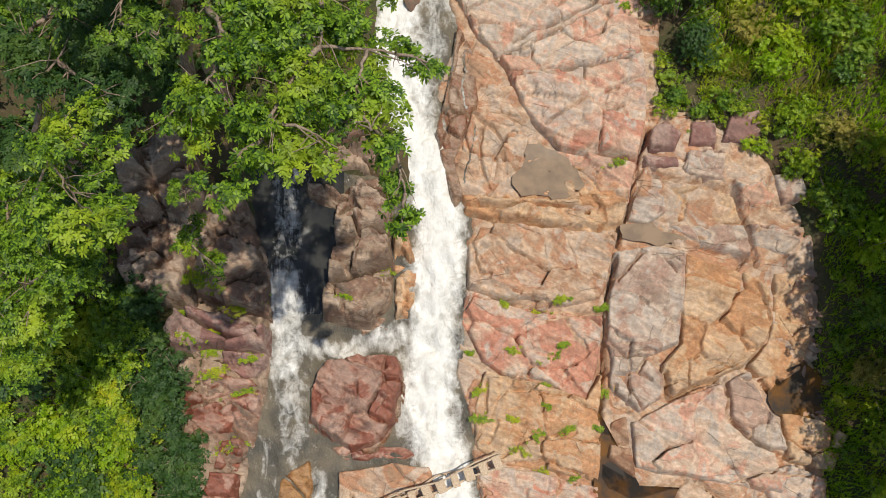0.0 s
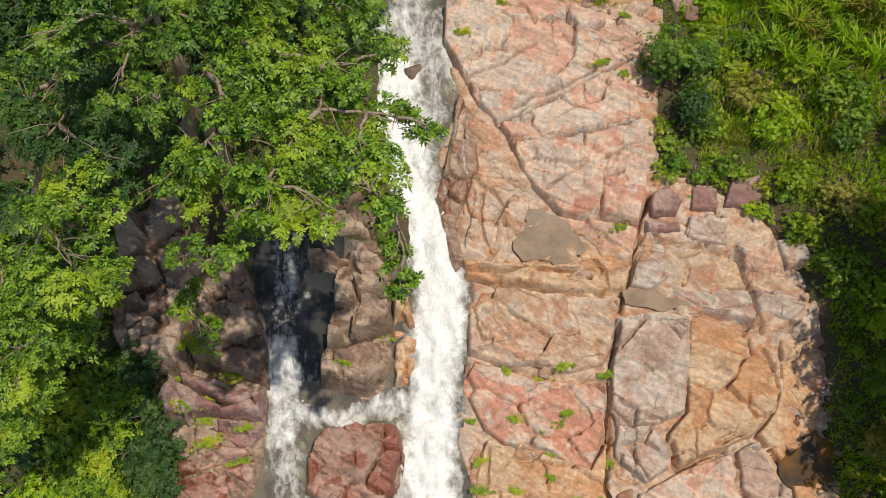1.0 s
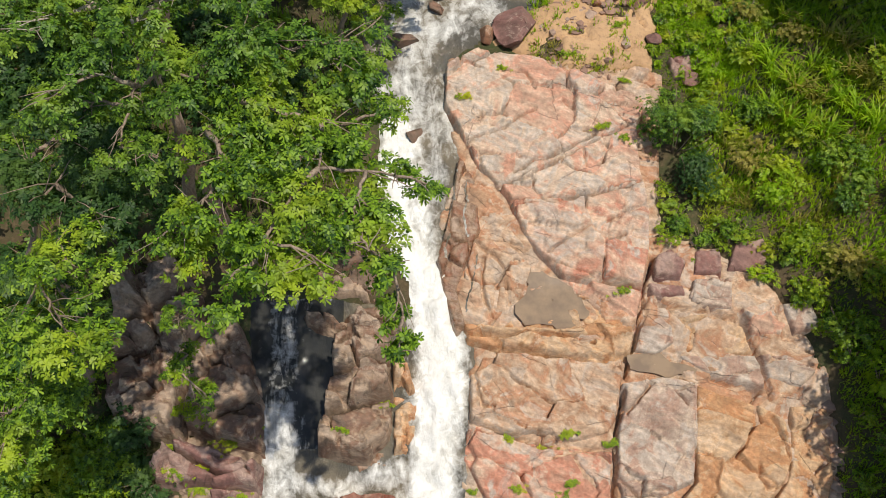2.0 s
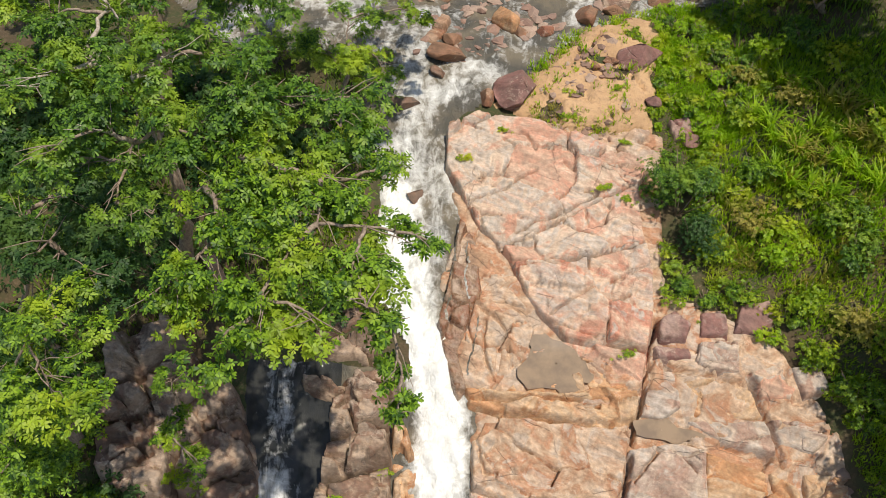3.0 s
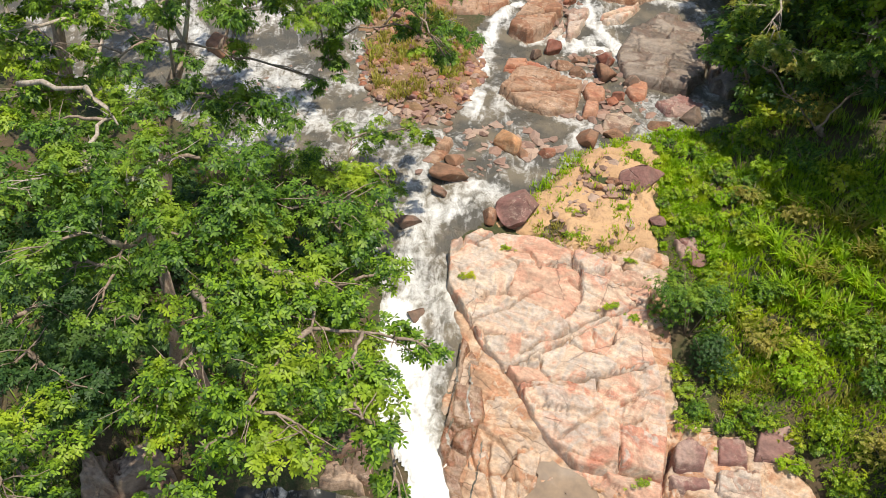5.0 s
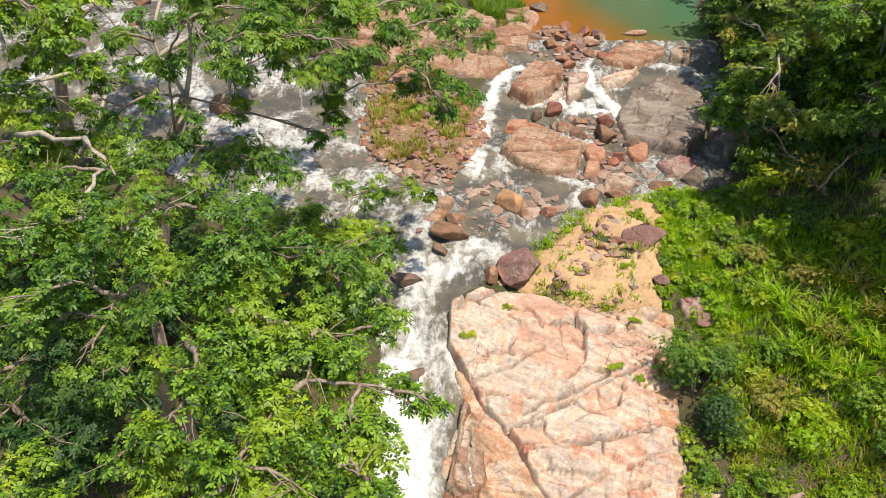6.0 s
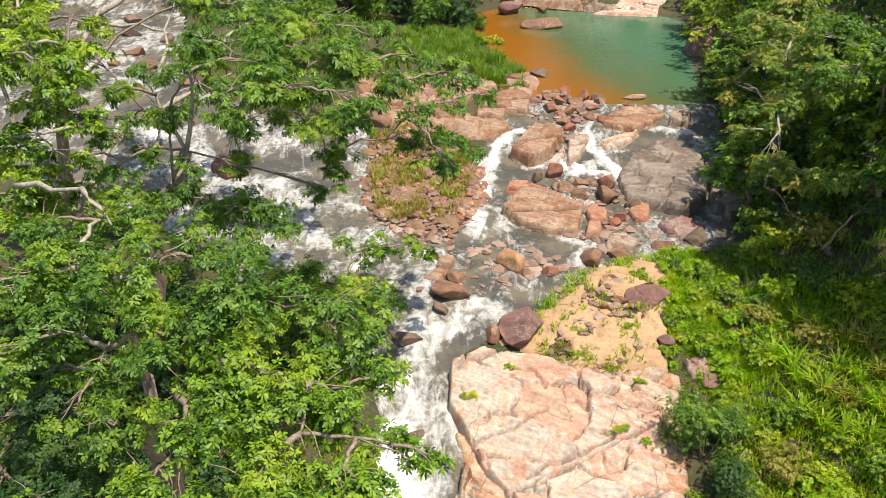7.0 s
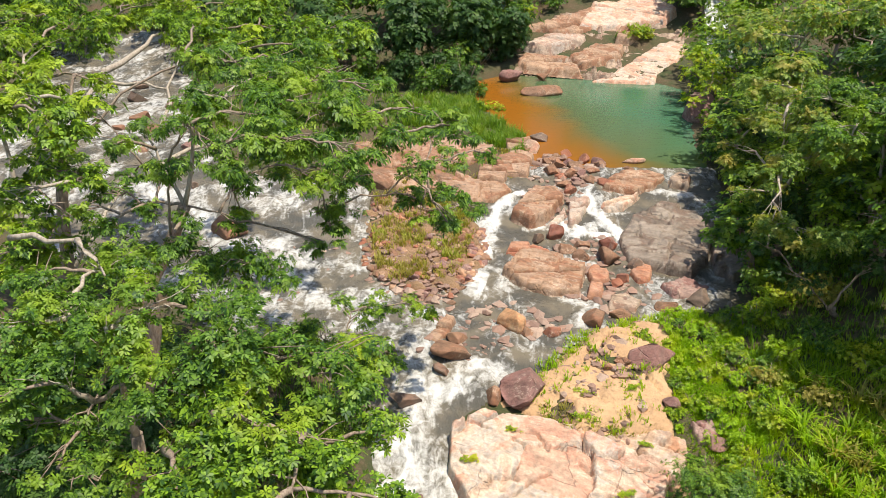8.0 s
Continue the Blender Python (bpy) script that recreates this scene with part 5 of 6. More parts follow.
NEAR_CROWN = [(-0.3, 9.7, 16.5, 0.42), (-0.9, 9.9, 16.5, 0.75), (-1.3, 9.1, 16.5, 0.7), (-1.6, 8.9, 16.5, 0.9), (-1.0, 11.5, 16.5, 0.75), (-0.9, 8.2, 16.0, 0.55), (-0.7, 7.4, 15.6, 0.5), (-0.8, 6.9, 15.2, 0.45), (-1.3, 8.2, 16.5, 0.85), (-2.0, 11.2, 16.5, 1), (-2.3, 9.9, 16.7, 1.1), (-2.9, 9.1, 16.5, 1.1), (-2.2, 8.2, 16.2, 0.9), (-3.3, 8.2, 16.2, 1), (-4.0, 7.8, 15.8, 0.85), (-5.0, 8.8, 16.0, 0.9), (-4.4, 9.1, 16.5, 1), (-3.9, 9.9, 16.8, 1.1), (-3.0, 11.0, 17.0, 1.1), (-4.0, 11.6, 16.8, 1.1), (-4.6, 11.0, 16.5, 0.7)]
MIDDLE_CROWN = [(-8.2, 12.1, 16.0, 0.60), (-7.4, 12.4, 16.0, 0.75), (-6.5, 12.2, 16.0, 0.60), (-6.5, 11.1, 16.0, 0.60), (-5.7, 10.8, 16.0, 0.75), (-2.0, 12.0, 17.2, 0.9), (-1.7, 13.1, 17.0, 0.75), (-3.0, 12.5, 17.3, 1.2), (-4.0, 12.7, 17.5, 1.2), (-4.8, 11.8, 17.2, 1.1), (-6.3, 13.2, 17.4, 1.1), (-5.4, 13.8, 17.6, 1.1), (-4.4, 14.2, 17.2, 0.8), (-7.7, 14.4, 17.2, 1.1), (-8.3, 13.2, 17.2, 1.2), (-7.7, 11.3, 17.0, 0.8), (-6.9, 12.1, 17.0, 1), (-7.4, 16.2, 17.2, 1.1), (-8.8, 15.7, 17.2, 1)]
LOW_CROWN = [(-8.5, 11.4, 14.5, 1.2), (-7.2, 10.5, 14.5, 0.9), (-7.7, 9.4, 14.5, 1.2), (-7.3, 7.8, 14.5, 1.1), (-10.1, 11.0, 12.0, 1.1), (-8.5, 9.7, 12.0, 0.8), (-9.6, 8.7, 12.0, 1.2), (-8.6, 7.6, 12.0, 0.9), (-9.1, 6.4, 12.0, 1.1), (-7.9, 6.4, 12.0, 0.7), (-9.0, 4.8, 12.0, 1), (-9.6, 12.7, 14.0, 1.2), (-8.1, 11.2, 14.0, 1), (-7.1, 12.7, 14.0, 1), (-8.9, 13.4, 14.0, 1)]
HIGH_CROWN = [(-0.9, 19.1, 20.0, 0.5), (-2.0, 20.7, 20.0, 0.6), (0.0, 17.8, 20.0, 0.5), (-3.0, 18.6, 20.0, 0.8), (-4.1, 19.5, 20.0, 0.8), (-5.6, 20.0, 20.0, 0.8), (-4.5, 16.8, 20.0, 0.6), (-5.8, 17.6, 20.0, 0.5), (-4.6, 23.9, 20.0, 0.9), (-3.1, 22.5, 20.0, 0.7), (1.0, 23.5, 17.5, 0.3), (0.0, 20.4, 17.5, 0.45), (-1.0, 22.2, 17.5, 0.5), (-3.0, 20.8, 17.5, 0.55), (-3.9, 23.6, 17.5, 0.7), (-5.4, 23.1, 17.5, 0.65), (-6.3, 21.6, 17.5, 0.55), (-8.0, 21.5, 17.5, 0.4), (-0.7, 22.5, 16.0, 0.45), (0.7, 22.8, 16.0, 0.3), (-3.3, 20.8, 16.0, 0.4), (-6.2, 22.3, 16.0, 0.4), (0.0, 21.6, 16.0, 0.3)]
HIGH_INNER = [(-7.6, 24.5, 20.0, 0.7), (-6.4, 23.1, 20.2, 0.7), (-5.3, 21.8, 20.0, 0.8), (-6.2, 20.0, 20.0, 0.6), (-4.6, 18.5, 20.0, 0.7), (-3.8, 21.2, 20.1, 0.8), (-3.2, 17.3, 19.8, 0.7), (-2.7, 19.1, 20.0, 0.7), (-2.1, 16.9, 19.6, 0.5), (-1.9, 18.2, 20.0, 0.55), (-1.2, 17.5, 19.8, 0.5), (-3.8, 17.2, 19.8, 0.6), (-4.9, 16.6, 19.6, 0.45)]
HIGH_INNER += [(-7.7, 22.5, 17.5, 0.45), (-5.7, 21.1, 17.5, 0.5), (-4.5, 22.1, 17.5, 0.7), (-3.6, 20.8, 17.5, 0.6), (-3.1, 22.1, 17.5, 0.5), (-2.5, 21.2, 17.5, 0.4), (-0.7, 24.9, 17.5, 0.5), (-0.2, 22.7, 17.5, 0.5), (0.5, 24.9, 17.5, 0.4), (-3.5, 21.2, 16.5, 0.45), (-3.4, 19.0, 16.5, 0.3), (-5.8, 20.3, 16.5, 0.3)]
HIGH_TIPS = [(-10.3, 22.4, 19.0, 0.4), (-8.4, 19.1, 19.0, 0.5), (-8.0, 20.4, 19.0, 0.5), (-6.5, 17.9, 19.0, 0.5), (-9.4, 21.1, 17.0, 0.45), (-8.2, 20.3, 17.0, 0.45), (-6.8, 19.2, 17.0, 0.4), (-9.7, 19.9, 17.0, 0.45), (-9.4, 22.9, 17.0, 0.4), (-3.2, 21.6, 16.5, 0.5), (-0.7, 23.0, 16.5, 0.5), (-1.3, 22.5, 16.5, 0.4), (0.2, 21.7, 16.5, 0.45), (-0.1, 20.5, 16.5, 0.3), (-6.8, 17.9, 16.8, 0.7), (-5.5, 17.3, 16.9, 0.7), (-4.5, 17.1, 16.8, 0.8), (-8.7, 19.2, 16.8, 0.6)]
BACK_CROWN = [(-6.4, 26.2, 20.0, 1.2), (-9.0, 29.1, 20.0, 1.3), (-13.3, 28.9, 20.0, 1.4), (-11.1, 21.6, 20.0, 1.1), (-8.7, 17.5, 20.0, 0.9), (-16.2, 31.1, 20.0, 1.4), (-13.0, 34.0, 20.0, 1.3), (-4.9, 29.3, 20.0, 1.0), (-9.4, 21.6, 20.0, 0.5), (-11.6, 21.4, 17.5, 0.9), (-10.0, 21.0, 17.5, 0.6), (-11.5, 31.5, 20.5, 1.2), (-7.2, 31.0, 20.3, 1.2), (-15.0, 26.0, 20.0, 1.4), (-13.0, 24.0, 19.0, 1.1), (-17.5, 28.0, 19.0, 1.4)]
BACK_INNER = [(-13.3, 26.0, 20.0, 1.1), (-10.3, 18.8, 20.0, 0.9), (-10.0, 21.0, 19.6, 0.7), (-12.9, 31.3, 20.0, 1.1), (-10.8, 33.4, 20.0, 1.1), (-8.4, 29.1, 20.0, 1.1), (-6.1, 29.2, 20.0, 1.1), (-4.2, 25.5, 20.0, 0.9), (-3.7, 29.3, 20.0, 1.0), (-8.0, 34.3, 20.0, 1.3), (-13.1, 35.6, 20.0, 1.3), (-16.2, 33.9, 20.0, 1.3), (-11.7, 22.9, 17.5, 0.9), (-13.1, 24.5, 17.5, 1.0), (-10.1, 20.6, 17.5, 0.7), (-10.9, 19.3, 17.5, 0.9), (-9.6, 18.8, 17.3, 0.6), (-9.8, 18.0, 16.8, 0.9), (-10.7, 17.6, 16.8, 0.9)]
tree((-7.4, 15.6), (-5.2, 12.2, 14.0), [(x, y, z, 0.86 * r) for x, y, z, r in NEAR_CROWN], LEAF, "broadleaf tree leaning over the waterfall, sunlit crown", 11, bark=TWIG)
tree((-8.0, 16.0), (-6.5, 14.0, 14.5), [(x, y, z, 0.86 * r) for x, y, z, r in MIDDLE_CROWN], LEAF_MID, "broadleaf tree with a dense bright green crown", 12)
tree((-11.6, 11.6), (-9.6, 11.4, 10.0), [c for c in LOW_CROWN if c[1] > 9.5], LEAF_DARK_SHADED, "lower broadleaf tree on the shaded bank", 13, bark=TWIG)
tree((-12.8, 10.0), (-10.8, 8.6, 10.0), [c for c in LOW_CROWN if 6.5 < c[1] <= 9.5] + [(-10.2, 7.6, 10.5, 1.1), (-10.7, 6.6, 10.0, 1.1), (-10.2, 8.4, 11.6, 1.0), (-9.6, 7.4, 11.4, 0.9), (-10.8, 7.2, 11.2, 1.0), (-10.4, 9.6, 11.9, 1.0), (-9.4, 6.7, 11.0, 0.7)], LEAF, "sunlit low tree at the edge of the rocks", 18, trunk=0.14, bark=TWIG)
high_tree = tree((-9.5, 19.0), (-7.0, 20.0, 17.2), [(x, y, z, r * 1.22) for x, y, z, r in HIGH_CROWN + HIGH_INNER + HIGH_TIPS], LEAF_MID, "tall tree with pale limbs hanging over the stream", 14, 300, 0.115, 0.045, 8, trunk=0.26, droop=0.5)
back_tree = tree((-13.5, 23.5), (-11.6, 23.4, 17.6), BACK_CROWN + BACK_INNER, LEAF, "tall tree with pale bare limbs above the rapids", 15, 200, 0.145, 0.065, 8, trunk=0.26, droop=0.4)
# tall trees added out of view along the steep bank to cast shade on it
SHADE_TREES = [(17.2, 2.5, 6.4), (17.2, 5.5, 6.6), (16.8, 8.5, 7.4), (16.9, 11.5, 7.0), (17.3, 21.9, 8.2), (16.2, 24.2, 7.6)]
for i, (x, y, h) in enumerate(SHADE_TREES):
    rr = random.Random(560 + i)
    z = float(ground_z(x, y)) + h
    lobes = [(x - 0.5 + rr.uniform(-1.3, 1.3), y + rr.uniform(-1.5, 1.5), z + rr.uniform(-2.8, 1.2), rr.uniform(0.9, 1.3)) for _ in range(14)]
    tree((x + 0.4, y), (x, y, z - 2.6), lobes, LEAF_MID, "added unseen tall tree that shades the bank", 560 + i, 110, 0.19, 0.1, 6, 0.16, TWIG, "woods on the bank")
# thick bare limbs that show between the leaves
for host, a, b, r0, r1 in ((back_tree, (-11.6, 23.4, 17.6), (-11.1, 25.7, 19.4), 0.15, 0.12), (back_tree, (-11.1, 25.7, 19.4), (-11.0, 31.6, 19.6), 0.14, 0.10),
                           (back_tree, (-11.0, 25.2, 19.2), (-8.6, 24.4, 19.2), 0.09, 0.06), (back_tree, (-8.0, 21.4, 18.6), (-8.2, 24.6, 20.2), 0.07, 0.045),
                           (high_tree, (-8.0, 20.8, 17.9), (-6.1, 22.5, 18.6), 0.10, 0.06), (back_tree, (-12.2, 23.6, 13.5), (-11.4, 27.0, 15.4), 0.11, 0.09),
                           (high_tree, (-10.0, 17.0, 17.6), (-8.1, 16.3, 17.9), 0.10, 0.09), (high_tree, (-8.1, 16.3, 17.9), (-7.1, 15.2, 17.6), 0.09, 0.05),
                           (back_tree, (-13.6, 23.6, 14.5), (-14.6, 25.2, 20.6), 0.11, 0.07)):
    bm = bmesh.new()
    tube(bm, *bowed(Vector(a), Vector(b), 0.03, r0 * 0.8, r1 * 0.45, a[0] * 7 + b[1], 6), 8)
    part("limb", bm, BARK, host, "thick pale bare limb")
tree((-8.2, 12.0), (-7.2, 11.0, 8.8), [(-7.1, 11.0, 9.5, 0.5), (-6.7, 10.0, 9.3, 0.55), (-6.2, 9.1, 8.8, 0.4), (-6.9, 9.6, 9.2, 0.4)], LEAF, "small sapling growing from the dark rock", 16, trunk=0.06)

tree((-4.0, 22.6), (-3.4, 22.8, 10.4), [(-3.4, 24.3, 11.5, 0.8), (-2.3, 24.7, 11.5, 0.75), (-1.2, 24.9, 11.4, 0.6), (-4.4, 22.8, 11.5, 0.9), (-2.5, 22.3, 11.5, 0.8), (-1.9, 21.6, 11.3, 0.6), (-2.4, 20.3, 11.3, 0.6), (-3.5, 21.8, 11.6, 0.9), (-0.6, 24.9, 11.2, 0.35)], LEAF, "low spreading tree leaning over the stream", 17, trunk=0.12)

RIGHT_CROWN = [(13.5, 37.4, 13.3, 1.0), (12.1, 32.2, 12.9, 0.8), (14.7, 38.1, 14.6, 1.2), (12.9, 30.7, 14.6, 1.2), (11.7, 27.7, 13.5, 0.9), (12.6, 26.7, 13.5, 1.1), (14.2, 37.6, 16.2, 1.0), (16.2, 40.0, 16.4, 1.2), (14.0, 33.8, 15.8, 1.3), (14.7, 31.2, 15.2, 1.3), (15.2, 35.5, 16.4, 1.4)]
RIGHT_BACK = [(15.5, 42.6, 17.5, 1.4), (19.2, 46.1, 17.5, 1.6), (17.7, 50.1, 17.0, 1.5), (16.5, 39.5, 16.5, 1.5), (18.0, 42.0, 18.5, 1.6), (15.2, 38.0, 14.5, 1.2), (20.5, 40.5, 19.0, 1.6)]
RIGHT_NEAR = [(14.1, 30.3, 17.5, 1.2), (18.4, 36.3, 17.5, 1.5), (13.2, 26.6, 17.0, 1.1), (14.2, 27.8, 17.5, 1.2), (21.1, 44.7, 17.5, 1.5), (17.0, 33.1, 14.3, 1.4), (18.1, 32.4, 14.3, 1.2), (15.7, 27.8, 13.7, 1.2), (15.2, 31.1, 14.3, 1.0), (16.5, 30.3, 16.8, 1.4), (17.7, 28.1, 15.0, 1.4), (19.4, 34.8, 15.6, 1.5)]
tree((14.5, 33.0), (13.8, 32.5, 13.0), RIGHT_CROWN, LEAF_RUST, "dense small-leaved tree with rusty tints over the stream", 21, 280, 0.13, 0.06)
tree((18.0, 43.0), (17.5, 43.0, 14.5), RIGHT_BACK, LEAF_RUST, "dense tree on the bank of the pool", 22, 110, 0.2, 0.11, 7)
tree((17.0, 29.5), (16.2, 29.5, 13.5), RIGHT_NEAR, LEAF_MID, "tall dense tree shading the grassy bank", 23, 260, 0.14, 0.065)
tree((14.5, 27.0), (13.6, 26.0, 11.0), [(12.4, 26.8, 12.0, 1), (12.2, 28.8, 12.0, 0.8), (14.8, 26.1, 12.5, 1), (13, 30.6, 12, 0.9), (14.2, 32.4, 12, 1.0)], LEAF_DARK_SHADED, "shaded understorey tree beneath taller crowns", 24, 110, 0.13, 0.06, trunk=0.12)
tree((17.6, 54.5), (16.8, 53.5, 12.0), [(16.6, 52.0, 13.6, 1.0), (17.4, 53.0, 12.6, 1.0), (17.2, 58.4, 13.3, 1.1), (15.9, 50.1, 13.0, 0.9), (14.6, 49.0, 12.6, 0.7), (18.6, 60.5, 13.4, 1.0), (15.8, 53.1, 13.2, 1.1), (17.0, 55.5, 13.8, 1.2)], LEAF_LIGHT, "bright green tree leaning over the pool", 25, 60, 0.2, 0.1, trunk=0.14)
# the last seven rise out of view, added to block sky from the pool's reflection
FAR = [(-0.2, 65.6, 15.0, 2.6), (3.4, 66.7, 13.8, 2.0), (-4.0, 63.3, 15.0, 2.4), (-3.1, 70.6, 17.0, 2.8), (-8.3, 63.3, 14.6, 2.4), (-11.5, 60.0, 13.6, 2.2), (-14.3, 66.3, 15.0, 2.7), (-19.2, 64.5, 15.0, 2.7), (3.4, 72.9, 17.5, 2.6), (-25.1, 70.6, 16.0, 2.8), (-8.9, 69.1, 17.0, 2.8), (-30.6, 66.7, 15.0, 2.7), (-36.4, 72.1, 16.0, 2.8), (22.0, 74.0, 17.5, 2.6), (25.0, 66.0, 17.0, 2.8), (26.0, 56.0, 17.5, 2.6), (12.0, 84.0, 27.0, 3.6), (19.0, 85.0, 28.0, 3.6), (4.0, 82.0, 26.0, 3.6), (-6.0, 80.0, 26.0, 3.6), (8.0, 86.0, 31.0, 3.6), (15.5, 88.0, 33.0, 3.6), (23.0, 84.0, 27.0, 3.6)]
for i, (x, y, z, r) in enumerate(FAR):
    rr = random.Random(90 + i)
    lobes = [(x + rr.uniform(-1, 1) * r, y + rr.uniform(-0.7, 0.7) * r, z + rr.uniform(-0.9, 0.5) * r, r * rr.uniform(0.5, 0.75)) for _ in range(7)]
    tree((x, y), (x, y, z - 0.8 * r), lobes, LEAF_DARK_SHADED if i < 9 or i % 3 == 0 else LEAF_MID, "distant broadleaf tree on the wooded bank above the pool", 300 + i, 45, 0.36, 0.21, 6, 0.16, TWIG, "woods behind the pool")


# the first three are added, mostly out of view, to shade the right bank
WOODS = [(19.5, 26.5, 15.0, 2.2), (18.5, 28.5, 16.5, 2.4), (20.0, 32.5, 17.5, 2.4), (19.0, 9.0, 9.5, 2.2), (19.0, 13.5, 11.0, 2.2), (19.0, 4.0, 7.5, 2.2), (20.0, 18.0, 13.0, 2.2), (12.6, 31.5, 11.5, 1.2), (14.0, 34.0, 12.5, 1.5), (15.5, 36.5, 13.0, 1.6), (15.2, 40.5, 13.0, 1.5), (16.0, 44.0, 13.0, 1.5), (17.5, 47.0, 14.0, 1.7), (18.5, 57.0, 14.0, 1.7), (20.0, 51.0, 15.5, 2.0), (21.0, 62.0, 16.0, 2.2),
         (17.5, 33.0, 14.5, 1.8), (19.0, 38.0, 16.5, 2.0), (16.5, 29.0, 14.0, 1.7), (22.0, 45.0, 18.0, 2.2), (24.0, 36.0, 18.0, 2.2)]
for i, (x, y, z, r) in enumerate(WOODS):
    rr = random.Random(190 + i)
    lobes = [(x + rr.uniform(-1, 1) * r, y + rr.uniform(-1, 1) * r, z + rr.uniform(-1.3, 0.6) * r, r * rr.uniform(0.55, 0.8)) for _ in range(8)]
    tree((x + 0.5, y), (x, y, z - 0.6 * r), lobes, (LEAF, LEAF_MID, LEAF_DARK_SHADED)[i % 3], "dense broadleaf tree of the steep wooded bank", 400 + i, 60, 0.26, 0.145, 6, 0.14, TWIG, "woods on the bank")


def bush(x, y, r, material, label, seed, leaf=0.10, density=240, height=None):
    h = height or r * 0.8
    z = float(ground_z(x, y))
    root = new("bush")
    tagged(root, label, "bush", "shrubs on the banks")
    rr = random.Random(seed)
    bm = bmesh.new()
    for _ in range(6):
        tip = Vector((x + rr.uniform(-1, 1) * r * 0.7, y + rr.uniform(-1, 1) * r * 0.7, z + h * rr.uniform(0.6, 1.2)))
        tube(bm, *bowed(Vector((x + rr.uniform(-0.1, 0.1), y, z - 0.1)), tip, 0.05, 0.025, 0.008, rr.random(), 4), 5)
    part("stem", bm, TWIG, root)
    lobes = [(x + rr.uniform(-0.6, 0.6) * r, y + rr.uniform(-0.6, 0.6) * r, z + h * rr.uniform(0.1, 0.95), r * rr.uniform(0.3, 0.55)) for _ in range(9)]
    pts, axes = clump_points(lobes, density, seed, 0.8)
    me = leaves_mesh("foliage", pts, axes, leaf, leaf * 0.5, 6, seed + 1)
    me.materials.append(material)
    ob = new("foliage", me)
    ob.parent = root
    return root


def thicket(spots, material, label, seed, leaf, density):
    """Undergrowth too dense to count: the leaves of many shrubs in one."""
    rr = random.Random(seed)
    lobes = []
    for x, y, r in spots:
        z = float(ground_z(x, y))
        lobes += [(x + rr.uniform(-0.6, 0.6) * r, y + rr.uniform(-0.6, 0.6) * r, z + 0.8 * r * rr.uniform(0.1, 0.95), r * rr.uniform(0.3, 0.55)) for _ in range(9)]
    pts, axes = clump_points(lobes, density, seed, 0.8)
    place("undergrowth", leaves_mesh("undergrowth", pts, axes, leaf, leaf * 0.5, 6, seed + 1), material, label, "undergrowth", kind="stuff")


bush(8.1, 19.3, 1.4, LEAF_MID, "round dark green bush at the edge of the bare slab", 701, 0.09, 420, 1.9)
bush(8.6, 18.1, 1.1, LEAF_DARK_SHADED, "round dark green bush at the edge of the bare slab", 702, 0.085, 340, 1.2)
BUSHES = [(9.2, 21.2, 0.7), (9.8, 16.4, 0.6), (9.1, 17.9, 0.8), (11.4, 17.9, 1.0), (8.0, 17.0, 0.6), (10.6, 18.9, 0.9), (9.9, 20.1, 0.8), (13.4, 18.7, 1.0),
          (11.9, 16.1, 0.9), (10.6, 15.2, 0.5), (13.6, 17.1, 1.0), (13.3, 15.1, 1.0), (12.1, 14.5, 0.8), (13.2, 13.2, 0.9), (14.5, 14.0, 1.2), (14.2, 11.8, 1.0),
          (14.6, 9.8, 1.1), (14.4, 8.0, 1.0), (15.2, 6.4, 1.1), (15.5, 12.0, 1.3), (15.8, 9.0, 1.3), (14.9, 4.6, 0.9), (15.6, 16.5, 1.3), (16.2, 19.0, 1.3),
          (15.2, 21.0, 1.2), (11.0, 20.6, 0.8), (12.3, 19.4, 0.7), (8.3, 15.6, 0.35), (9.0, 14.9, 0.4), (11.2, 24.6, 0.7), (12.0, 27.6, 0.8), (12.8, 30.0, 0.9), (10.9, 22.8, 0.7)]
BUSHES += [(12.0, 25.4, 0.9), (13.4, 25.6, 1.0), (14.2, 28.0, 1.1), (13.0, 28.4, 0.9), (13.6, 31.6, 1.1), (14.8, 34.0, 1.2), (15.8, 37.0, 1.2), (15.4, 30.4, 1.2), (12.4, 23.2, 0.8), (14.2, 23.8, 1.0), (15.4, 40.5, 1.1), (15.6, 44.0, 1.1)]
for i, (x, y, r) in enumerate(BUSHES):
    bush(x, y, r, (LEAF_LIGHT, LEAF, LEAF_LIGHT, GRASS, LEAF_MID, GRASS_DRY)[i % 6], "leafy green shrub on the steep bank", 720 + i, 0.10, 240)
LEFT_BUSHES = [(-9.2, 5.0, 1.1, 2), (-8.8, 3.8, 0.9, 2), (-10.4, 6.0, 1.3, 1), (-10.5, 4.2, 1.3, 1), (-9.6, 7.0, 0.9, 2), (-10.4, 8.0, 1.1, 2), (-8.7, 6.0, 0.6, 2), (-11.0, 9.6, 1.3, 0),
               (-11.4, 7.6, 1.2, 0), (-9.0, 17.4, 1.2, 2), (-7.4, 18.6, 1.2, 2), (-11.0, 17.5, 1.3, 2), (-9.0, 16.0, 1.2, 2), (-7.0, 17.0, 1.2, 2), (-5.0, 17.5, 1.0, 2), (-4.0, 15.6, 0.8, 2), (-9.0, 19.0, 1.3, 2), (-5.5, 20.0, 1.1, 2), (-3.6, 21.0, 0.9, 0)]
